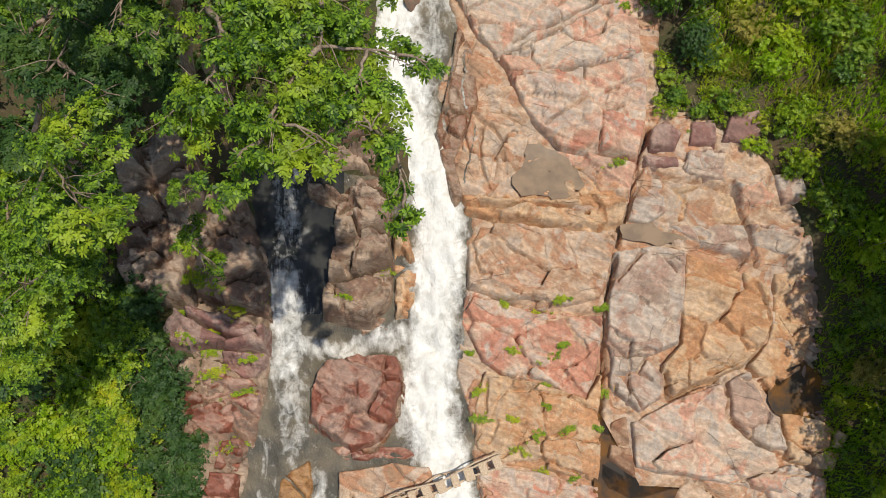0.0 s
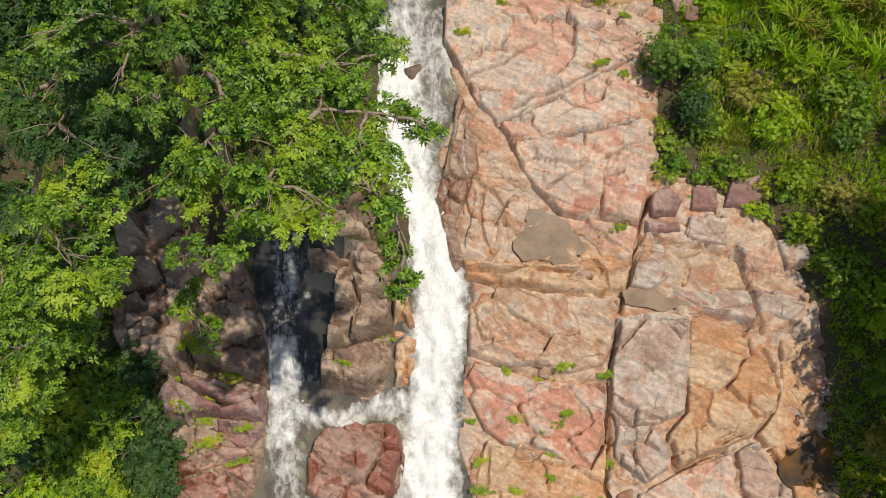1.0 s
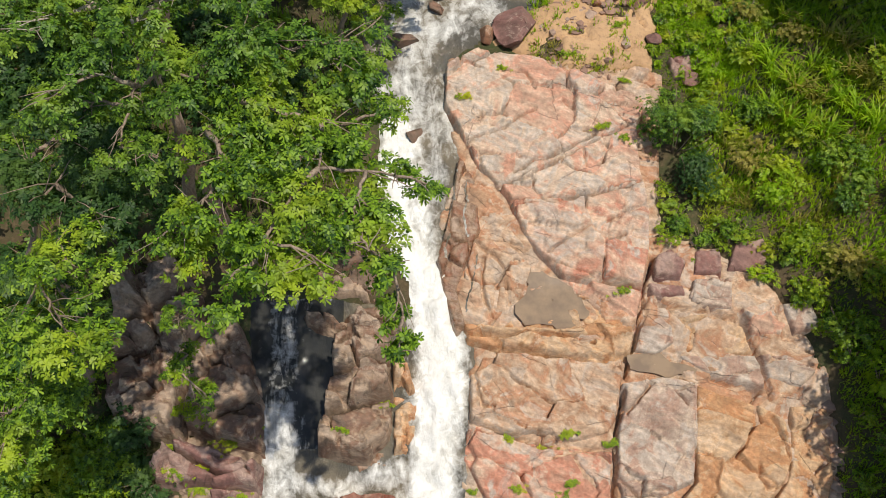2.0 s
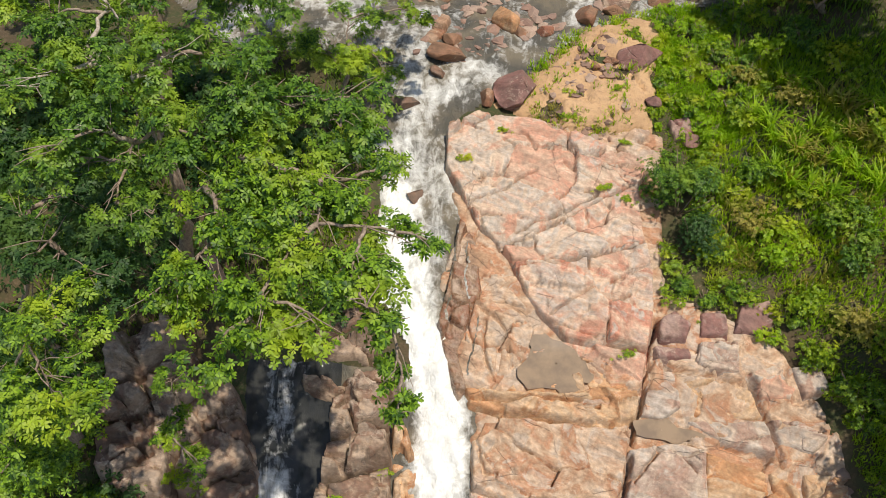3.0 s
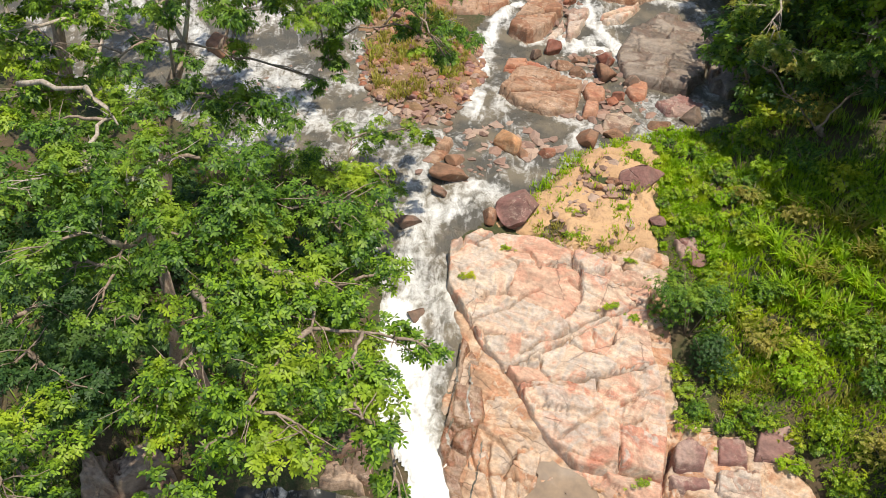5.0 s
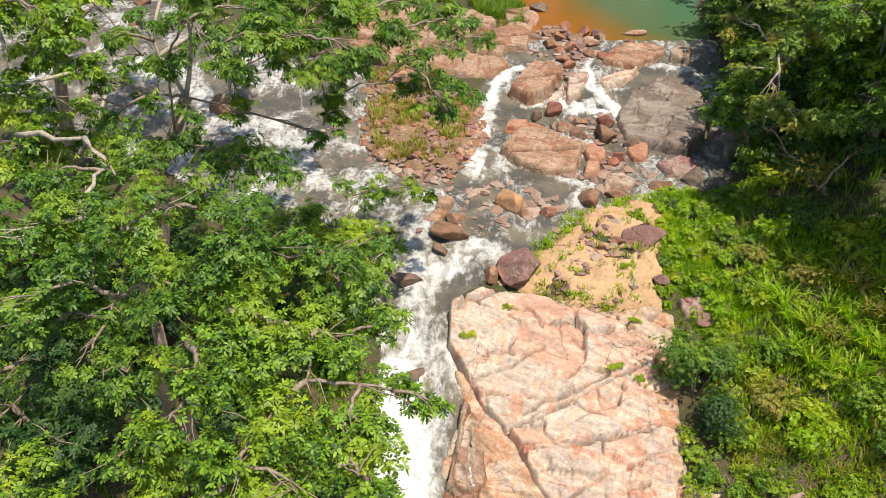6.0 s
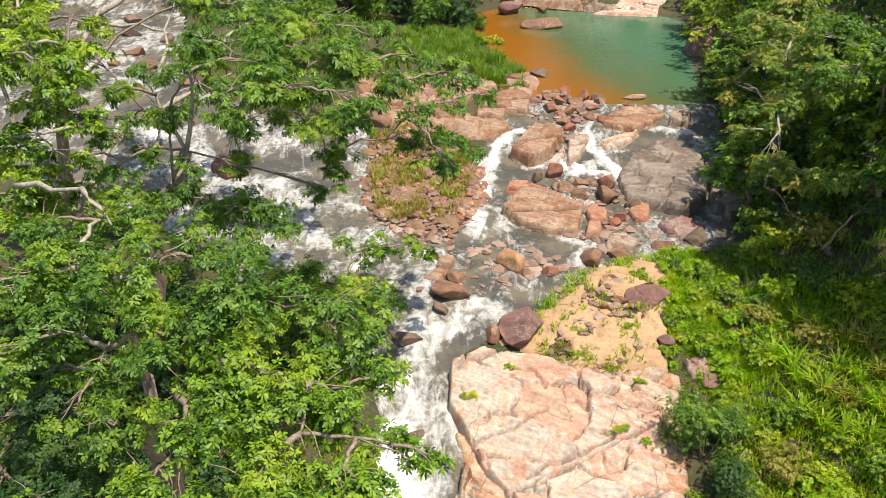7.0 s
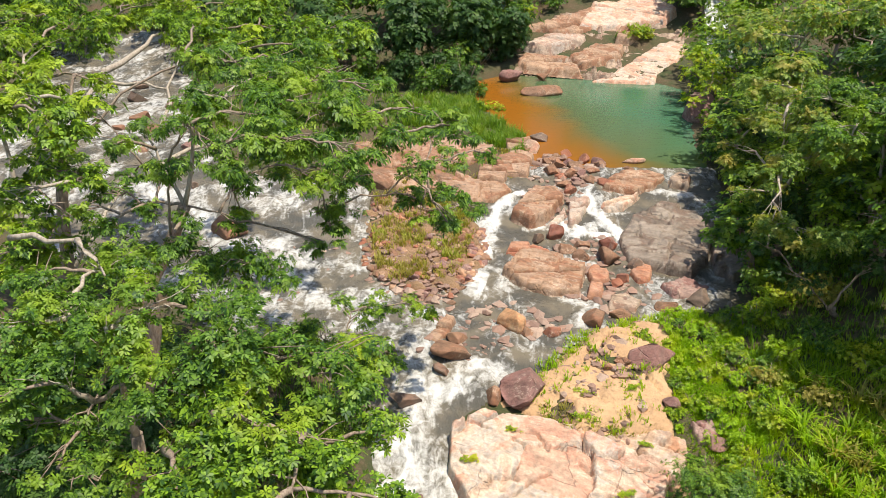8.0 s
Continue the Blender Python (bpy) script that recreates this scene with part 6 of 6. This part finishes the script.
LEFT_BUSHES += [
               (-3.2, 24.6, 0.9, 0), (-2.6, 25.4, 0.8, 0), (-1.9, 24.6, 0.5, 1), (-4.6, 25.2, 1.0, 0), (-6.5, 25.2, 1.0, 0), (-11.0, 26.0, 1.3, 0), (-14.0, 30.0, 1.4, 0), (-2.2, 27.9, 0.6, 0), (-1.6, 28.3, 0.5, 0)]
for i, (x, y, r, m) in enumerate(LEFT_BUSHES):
    bush(x, y, r, (LEAF, LEAF_LIGHT, LEAF_DARK_SHADED)[m], "leafy undergrowth on the wooded bank", 800 + i, 0.125, 160, r * (1.2 if y > 20 else 0.9))


def blades_mesh(name, spots, seed, wide=0.02, lean=0.5):
    """Arching blades: every spot is x, y, z, height, number of blades, spread."""
    rng = np.random.default_rng(seed)
    co, fa, k = [], [], 0
    for x, y, z, h, count, spread in spots:
        t = rng.uniform(0, 2 * math.pi, count)
        d = np.stack([np.cos(t), np.sin(t), np.zeros(count)], 1)
        s = np.stack([-d[:, 1], d[:, 0], d[:, 2]], 1)
        hh = h * rng.uniform(0.6, 1.25, (count, 1))
        out = lean * rng.uniform(0.3, 1.3, (count, 1)) * hh
        root = np.array([x, y, z]) + d * spread * rng.uniform(0, 1, (count, 1))
        up = np.array([0, 0, 1.0])
        w = wide * rng.uniform(0.7, 1.3, (count, 1))
        p1 = root + d * out * 0.35 + up * hh * 0.6
        p2 = root + d * out + up * hh * 0.85
        co.append(np.stack([root - s * w, root + s * w, p1 + s * w * 0.9, p1 - s * w * 0.9, p2 + s * w * 0.12, p2 - s * w * 0.12], 1).reshape(-1, 3))
        i = (np.arange(count) * 6)[:, None] + k
        fa.append(np.concatenate([i + [0, 1, 2, 3], i + [3, 2, 4, 5]]))
        k += count * 6
    return mesh_from(name, np.concatenate(co), np.concatenate(fa))


def scatter(outline, count, seed, gap=0.0):
    rng = np.random.default_rng(seed)
    xs, ys = [p[0] for p in outline], [p[1] for p in outline]
    x, y = rng.uniform(min(xs), max(xs), count * 4), rng.uniform(min(ys), max(ys), count * 4)
    ok = inside(x, y, outline) > 0
    if gap:
        ok &= np.array([noise.noise((a * 0.7, b * 0.7, seed)) for a, b in zip(x, y)]) > -gap
    return list(zip(x[ok][:count], y[ok][:count]))


spots = [(x, y, 0.7 + 0.4 * ((i * 7) % 5) / 5) for i, (x, y) in enumerate(scatter([(-15, 2.2), (-10.6, 2.2), (-10.6, 6.0), (-10.8, 9.5), (-15, 9.5)], 48, 61))]
for k, material in enumerate((LEAF_LIGHT, LEAF, GRASS)):
    thicket(spots[k::3], material, "yellow-green leafy undergrowth below the trees", 1200 + k, 0.135, 120)
for i, (x, y, r) in enumerate([(2.6, 54.2, 1.0), (1.6, 58.1, 0.9), (15.5, 70.2, 1.3), (14.4, 70.0, 0.9), (4.3, 69.0, 1.0), (2.5, 70.5, 1.6), (5.5, 72.5, 1.6), (8.5, 75.0, 1.6), (3.0, 73.5, 1.8), (12.0, 77.0, 1.6), (16.5, 77.2, 1.6), (20.8, 75.2, 1.6), (16.4, 49.8, 1.0), (16.6, 56.0, 1.2)]):
    bush(x, y, r, (LEAF_LIGHT, LEAF_MID)[i % 2], "leafy green shrub at the water's edge of the pool", 1600 + i, 0.16, 120)
EDGE = [(7.6, 16.3, 0.5), (8.0, 16.7, 0.5), (7.6, 17.9, 0.45), (8.7, 16.3, 0.5), (9.4, 16.1, 0.4), (7.7, 17.3, 0.4), (8.3, 16.6, 0.4), (9.4, 16.7, 0.5), (9.2, 15.3, 0.35), (11.3, 15.7, 0.5), (11.0, 15.0, 0.35), (11.9, 14.2, 0.45), (12.6, 13.3, 0.5), (13.3, 12.4, 0.5), (13.6, 10.9, 0.5), (13.7, 9.1, 0.5), (13.7, 7.4, 0.45), (13.9, 5.7, 0.5), (12.9, 12.6, 0.3), (8.0, 21.3, 0.5), (8.6, 22.2, 0.4), (7.9, 20.6, 0.4)]
for i, (x, y, r) in enumerate(EDGE):
    bush(x, y, r, (LEAF_LIGHT, LEAF)[i % 2], "small leafy shrub at the edge of the rock", 1300 + i, 0.085, 300)
for i, (x, y) in enumerate(scatter([(8.2, 28.0), (9.3, 29.2), (12.4, 28.6), (12.5, 25.7), (11.4, 22.0), (8.6, 21.4), (8.4, 24.0)], 60, 71)):
    rr = random.Random(i)
    bush(x, y, rr.uniform(0.22, 0.55), (GRASS, LEAF_LIGHT, LEAF, GRASS, LEAF_MID)[i % 5], "small leafy weed on the grassy bank", 1700 + i, 0.09, 300, rr.uniform(0.25, 0.6))
for i, (x, y) in enumerate(scatter([(6.9, 27.6), (8.2, 27.8), (8.6, 24.0), (8.0, 21.8), (7.3, 22.4), (7.7, 24.6)], 14, 73)):
    bush(x, y, 0.16 + 0.12 * (i % 3), (GRASS, LEAF_LIGHT)[i % 2], "small leafy weed at the edge of the sand", 1780 + i, 0.08, 320, 0.25)
for i, (x, y, r) in enumerate([(-9.6, 9.0, 0.9), (-9.3, 8.2, 0.8), (-9.5, 7.2, 0.9), (-9.0, 5.6, 0.8), (-9.8, 9.9, 0.9)]):
    bush(x, y, r, LEAF_DARK_SHADED, "leafy shrub over the rock edge, leaves darkened for shade", 1800 + i, 0.12, 260, 1.3)
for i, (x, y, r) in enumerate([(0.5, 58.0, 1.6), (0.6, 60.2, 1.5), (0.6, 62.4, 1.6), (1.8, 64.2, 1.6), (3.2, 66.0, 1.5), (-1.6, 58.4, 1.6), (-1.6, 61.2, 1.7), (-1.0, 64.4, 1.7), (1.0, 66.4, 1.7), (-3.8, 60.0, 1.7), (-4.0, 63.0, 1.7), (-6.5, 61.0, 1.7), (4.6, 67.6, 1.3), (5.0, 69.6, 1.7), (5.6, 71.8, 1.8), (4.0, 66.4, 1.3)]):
    bush(x, y, r, (LEAF_DARK_SHADED, LEAF_DARK_SHADED, LEAF_MID)[i % 3], "dark leafy shrub overhanging the pool", 1820 + i, 0.2, 130, 2.4)
spots = [(x, y, 1.1 + 0.1 * (i % 5)) for i, (x, y) in enumerate(scatter([(-19, 11), (-13, 11), (-13, 21), (-19, 21)], 34, 75))]
for k, material in enumerate((LEAF_MID, LEAF, LEAF_DARK_SHADED)):
    thicket(spots[k::3], material, "leafy undergrowth on the wooded slope", 1860 + k, 0.17, 65)
rng = np.random.default_rng(5)
SWARDS = [
    ("grass", "bright sunlit grass on the sandy bank", GRASS, [(6.7, 28.1), (9.3, 29.5), (12.4, 28.6), (12.5, 25.7), (11.1, 22.3), (8.0, 21.6), (7.2, 23.0), (7.4, 25.1), (6.6, 26.8)], 2600, 0.20, 0.015, 0.15),
    ("grass", "patchy grass on gravel and sand", GRASS, [(2.4, 23.8), (4.3, 26.8), (7.0, 27.4), (8.0, 25), (7.6, 22), (5.6, 21.8), (3.4, 22.6)], 120, 0.18, 0.013, 0.05),
    ("grass", "fresh grass between sand, stones and shrubs", GRASS, [(7.7, 21.9), (9.6, 21.6), (9.6, 26.0), (8.0, 26.2), (7.9, 23.6)], 900, 0.18, 0.015, 0.7),
    ("weeds", "ragged weeds at the edge of the sand", GRASS, [(2.6, 24.0), (4.4, 26.7), (6.6, 27.9), (6.9, 27.2), (5.0, 26.0), (3.6, 24.2)], 130, 0.24, 0.016, 0.0),
]
SWARDS += [
    ("weeds", "dry weeds between sand and slab", GRASS_DRY, [(2.9, 22.8), (5.6, 22.0), (7.4, 22.3), (7.0, 23.2), (5.2, 22.9), (3.2, 23.6)], 110, 0.24, 0.016, 0.0),
    ("grass", "patchy grass on the gravel bank", GRASS_DRY, [(-3.8, 38.7), (-2.4, 39.8), (0.0, 37.7), (1.0, 35.5), (0.4, 31.5), (-0.6, 30.2), (-2.6, 32), (-3.4, 35)], 300, 0.2, 0.016, -0.05),
    ("weeds", "yellow-green weeds between stones of the gravel bank", GRASS_DRY, [(-4.0, 38.9), (-2.4, 40.2), (0.2, 38.2), (1.2, 36.0), (0.7, 31.5), (-0.2, 29.6), (-1.6, 29.8), (-3.2, 31.6), (-3.8, 35)], 420, 0.28, 0.02, -0.1),
    ("moss", "mossy grass on ledges of the pool's bank", GRASS_DRY, [(0, 40), (2.5, 40), (4.5, 43), (4.5, 47), (2, 47), (-4, 46), (-4, 41)], 500, 0.2, 0.03, -0.05),
]
SWARDS += [
    ("grass", "tall green grass beside the pool", GRASS_DARK, [(-3.5, 57), (1.2, 57.0), (2.0, 53.5), (4.3, 47.6), (4.0, 43.4), (1.6, 47.0), (-3.3, 50.3)], 1500, 0.6, 0.05, 0.2),
    ("undergrowth", "mixed grass and weeds on the sunny bank", GRASS, [(8.6, 22.3), (8.9, 16.6), (11.5, 16.0), (13.0, 12.8), (13.2, 4.0), (17, 3.5), (18, 24), (12.6, 26)], 6500, 0.3, 0.02, 0.6),
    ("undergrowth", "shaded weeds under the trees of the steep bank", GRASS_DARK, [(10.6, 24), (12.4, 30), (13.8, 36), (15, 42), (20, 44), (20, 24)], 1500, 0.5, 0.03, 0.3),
    ("undergrowth", "yellowing weeds on the sunny bank", GRASS_DRY, [(8.8, 20), (9, 16.6), (12, 16.0), (15, 17), (15, 20), (11, 21)], 260, 0.45, 0.02, -0.1),
]
SWARDS += [
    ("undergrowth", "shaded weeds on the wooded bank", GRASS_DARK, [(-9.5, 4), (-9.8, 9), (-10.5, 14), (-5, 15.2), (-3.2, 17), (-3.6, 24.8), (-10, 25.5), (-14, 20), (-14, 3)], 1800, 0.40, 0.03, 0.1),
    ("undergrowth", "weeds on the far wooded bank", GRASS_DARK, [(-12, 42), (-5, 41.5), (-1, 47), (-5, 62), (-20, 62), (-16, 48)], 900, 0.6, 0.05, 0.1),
]
for name, label, material, outline, count, h, wide, gap in SWARDS:
    spots = [(x, y, float(ground_z(x, y)) - 0.03, h * rng.uniform(0.6, 1.3), 6 if name == 'undergrowth' else 9, 0.18) for x, y in scatter(outline, count, int(count), gap)]
    if "gravel" in label:
        spots = [(x, y, z + 0.25, a, b, c) for x, y, z, a, b, c in spots]
    me = blades_mesh(name, spots, count)
    place(name, me, material, label, "grass", kind="stuff")

REEDS = [(12.8, 20.9), (12.2, 21.5), (13.7, 20.4), (13.0, 19.6), (14.5, 21.1), (14.5, 19.6), (11.6, 22.6), (12.7, 23.7), (14.0, 22.6), (15.2, 22.1), (13.4, 21.6), (11.9, 20.4)]
for i, (x, y) in enumerate(REEDS):
    me = blades_mesh("reed_clump", [(x + a, y + b, float(ground_z(x, y)), 0.7, 26, 0.18) for a, b in ((0, 0), (0.4, 0.3), (-0.4, 0.2), (0.1, -0.4))], 900 + i, 0.03, 1.0)
    place("reed_clump", me, GRASS if i % 4 else GRASS_DRY, "clump of tall arching reed grass", "grass", "reeds on the bank")

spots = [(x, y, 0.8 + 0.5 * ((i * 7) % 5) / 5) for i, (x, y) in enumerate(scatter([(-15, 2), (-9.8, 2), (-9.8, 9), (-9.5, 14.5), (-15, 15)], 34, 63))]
for k, material in enumerate((LEAF_DARK_SHADED, LEAF)):
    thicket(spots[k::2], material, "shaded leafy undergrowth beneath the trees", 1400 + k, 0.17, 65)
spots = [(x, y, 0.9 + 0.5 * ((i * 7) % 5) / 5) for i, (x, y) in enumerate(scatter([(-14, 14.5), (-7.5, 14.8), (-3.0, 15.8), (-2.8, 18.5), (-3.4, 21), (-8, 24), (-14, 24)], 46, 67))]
for k, material in enumerate((LEAF_DARK_SHADED, LEAF_MID)):
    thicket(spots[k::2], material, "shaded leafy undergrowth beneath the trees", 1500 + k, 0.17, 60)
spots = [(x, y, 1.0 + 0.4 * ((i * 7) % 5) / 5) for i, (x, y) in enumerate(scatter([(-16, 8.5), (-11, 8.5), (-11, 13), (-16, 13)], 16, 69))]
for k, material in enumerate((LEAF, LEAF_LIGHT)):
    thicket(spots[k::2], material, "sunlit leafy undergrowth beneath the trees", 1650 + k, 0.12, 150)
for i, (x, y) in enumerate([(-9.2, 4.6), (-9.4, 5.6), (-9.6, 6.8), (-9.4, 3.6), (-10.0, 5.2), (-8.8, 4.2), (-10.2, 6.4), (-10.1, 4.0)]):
    bush(x, y, 0.75, LEAF_DARK_SHADED, "leafy shrub over the rock edge, leaves darkened for shade", 1450 + i, 0.12, 260, 1.3)
for i, (x, y, r) in enumerate([(8.3, 23.6, 0.35), (8.0, 24.4, 0.3), (8.5, 24.8, 0.4), (8.7, 15.3, 0.4), (10.9, 16.0, 0.5), (8.4, 15.9, 0.4), (10.1, 16.4, 0.5), (9.0, 14.5, 0.3), (7.3, 20.1, 0.45), (8.4, 20.4, 0.6), (9.0, 19.2, 0.7)]):
    bush(x, y, r, (LEAF_LIGHT, LEAF)[i % 2], "small leafy shrub at the edge of the rock", 1480 + i, 0.085, 300)

TUFTS = [(3.2, 10.2), (4.2, 9.1), (3.8, 8.8), (3.6, 7.9), (3.6, 7.2), (4.4, 6.5), (3.3, 6.3), (2.4, 6.8), (4.6, 5.0), (3.4, 5.2), (2.3, 8.9), (5.5, 10.2), (4.1, 10.4), (-8.6, 10.6), (-9.0, 10.1), (-8.0, 10.6), (-8.0, 8.9), (-7.9, 8.1), (-6.7, 8.6), (-6.9, 7.7), (-7.4, 6.1), (-7.8, 9.4), (-8.6, 9.1), (-6.9, 10.1), (6.0, 14.5), (1.3, 7.7), (2.6, 5.8), (5.7, 7.7), (5.4, 6.5), (-2.0, 11.2), (-3.3, 10.2), (2.1, 10.3), (0.9, 8.9), (1.3, 6.8)]
TUFTS += [(0.7, 21.0), (5.5, 19.9), (6.4, 24.0), (4.6, 24.0), (4.5, 22.8), (6.4, 21.6), (5.1, 22.1), (2.0, 22.0), (6.3, 19.4)]
# small plants rooted in the clefts, set down on the rock beneath them
bpy.context.view_layer.update()
graph = bpy.context.evaluated_depsgraph_get()
for i, (x, y) in enumerate(TUFTS):
    hit, spot, *_ = scene.ray_cast(graph, Vector((x, y, float(profile(y)) + 4.0)), Vector((0, 0, -1)))
    rr = random.Random(i)
    r, turn, count = (0.10 + 0.22 * rr.random()) * (1.5 if x < -5 else 1.0), rr.uniform(-0.6, 0.6), rr.randint(18, 46) * (2 if x < -5 else 1)
    centres = []
    for _ in range(count):
        u, v = rr.gauss(0, 0.6) * r * 1.3, rr.gauss(0, 0.6) * r * 0.55
        centres.append((spot.x + u * math.cos(turn) - v * math.sin(turn), spot.y + u * math.sin(turn) + v * math.cos(turn), spot.z + rr.uniform(-0.03, 0.10)))
    me = leaves_mesh("rock_plant", centres, [(0, 0, 1)] * count, 0.085, 0.035, 7, 1000 + i)
    place("rock_plant", me, LEAF_LIGHT, "small bright green plant rooted in a rock cleft", "plant", "plants in the clefts", "stuff")

# plank footbridge over the plunge stream
bridge = tagged(new("footbridge"), "narrow weathered plank footbridge with a pole handrail", "footbridge")
A, Bend = Vector((-3.2, 3.4, 0.25)), Vector((2.1, 5.45, 0.80))
way = (Bend - A).normalized()
off = Vector((-way.y, way.x, 0))


def pole(name, a, b, r, material=WOOD):
    bm = bmesh.new()
    tube(bm, *bowed(a, b, 0.0, r, r * 0.85, a.x + b.y, 6), 8)
    return part(name, bm, material, bridge)


for side in (-0.2, 0.2):
    pole("deck_pole", A + off * side, Bend + off * side, 0.045)
for i in range(11):
    c = A.lerp(Bend, (i + 0.5) / 11) + Vector((0, 0, 0.055))
    r = random.Random(i)
    bm = bmesh.new()
    bmesh.ops.create_cube(bm, size=1.0)
    bmesh.ops.bevel(bm, geom=bm.edges[:], offset=0.06, segments=1, affect="EDGES")
    turn = Matrix.Rotation(math.atan2(way.y, way.x) + r.uniform(-0.08, 0.08), 4, "Z")
    bm.transform(Matrix.Translation(c) @ turn @ Matrix.Diagonal((r.uniform(0.24, 0.34), r.uniform(0.44, 0.52), 0.035, 1)))
    part("plank", bm, WOOD, bridge)
for i in range(4):
    c = A.lerp(Bend, 0.1 + 0.27 * i) + off * 0.24
    pole("post", c, c + Vector((0, 0, 0.45)), 0.03)
pole("handrail", A + off * 0.24 + Vector((0, 0, 0.45)), Bend + off * 0.24 + Vector((0, 0, 0.45)), 0.035)

# white water far up the valley, seen between the trees
fx, fy = lattice(19.0, 23.8, 62.0, 74.0, 0.25)
fd = inside(fx, fy, [(22.0, 74.0), (23.7, 74.0), (21.6, 62.0), (19.4, 62.0)])
me, used = sheet("far_fall", fx, fy, profile(fy) + 1.4 + 0.2 * fractal(fx, fy, 1.2), fd > -0.2)
layer = me.attributes.new("foam", "FLOAT", "POINT")
layer.data.foreach_set("value", np.full(len(used), 0.9, np.float32))
place("upper_fall_water", me, STREAM_WATER, "distant white cascade between rocks and trees", "water", kind="structure")

# thin threads of water running over the wet shelf
for line in ([(1.1, 15.6), (1.05, 15.2), (0.95, 14.9), (0.9, 14.6), (0.75, 14.3), (0.72, 13.9)], [(0.75, 18.1), (0.7, 17.8), (0.8, 17.4), (0.65, 16.9), (0.7, 16.5), (0.8, 16.1)],
             [(0.2, 16.3), (0.0, 15.9), (0.1, 15.5)], [(0.45, 18.4), (0.3, 17.9), (0.35, 17.4), (0.15, 17.0)]):
    left, right = [], []
    count = 6 * (len(line) - 1)
    for k in range(count + 1):
        i = min(k // 6, len(line) - 2)
        s = k / 6 - i
        x = line[i][0] + s * (line[i + 1][0] - line[i][0]) + 0.05 * noise.noise((k * 0.7, line[0][0], 2))
        y = line[i][1] + s * (line[i + 1][1] - line[i][1])
        half = 0.03 + 0.04 * noise.noise((k * 0.4, line[0][1], 9))
        ok, spot, *_ = scene.ray_cast(graph, Vector((x, y, float(profile(y)) + 2.0)), Vector((0, 0, -1)))
        z = spot.z + 0.02 if ok else float(profile(y)) + 0.4
        left.append((x - half, y, z))
        right.append((x + half, y, z + 0.01))
    m = count + 1
    me = soften(mesh_from("water_thread", left + right, [(k, k + m, k + m + 1, k + 1) for k in range(count)]))
    layer = me.attributes.new("foam", "FLOAT", "POINT")
    layer.data.foreach_set("value", np.full(2 * m, 0.62, np.float32))
    place("water_thread", me, STREAM_WATER, "thin white thread of water over wet rock", "water", kind="structure")
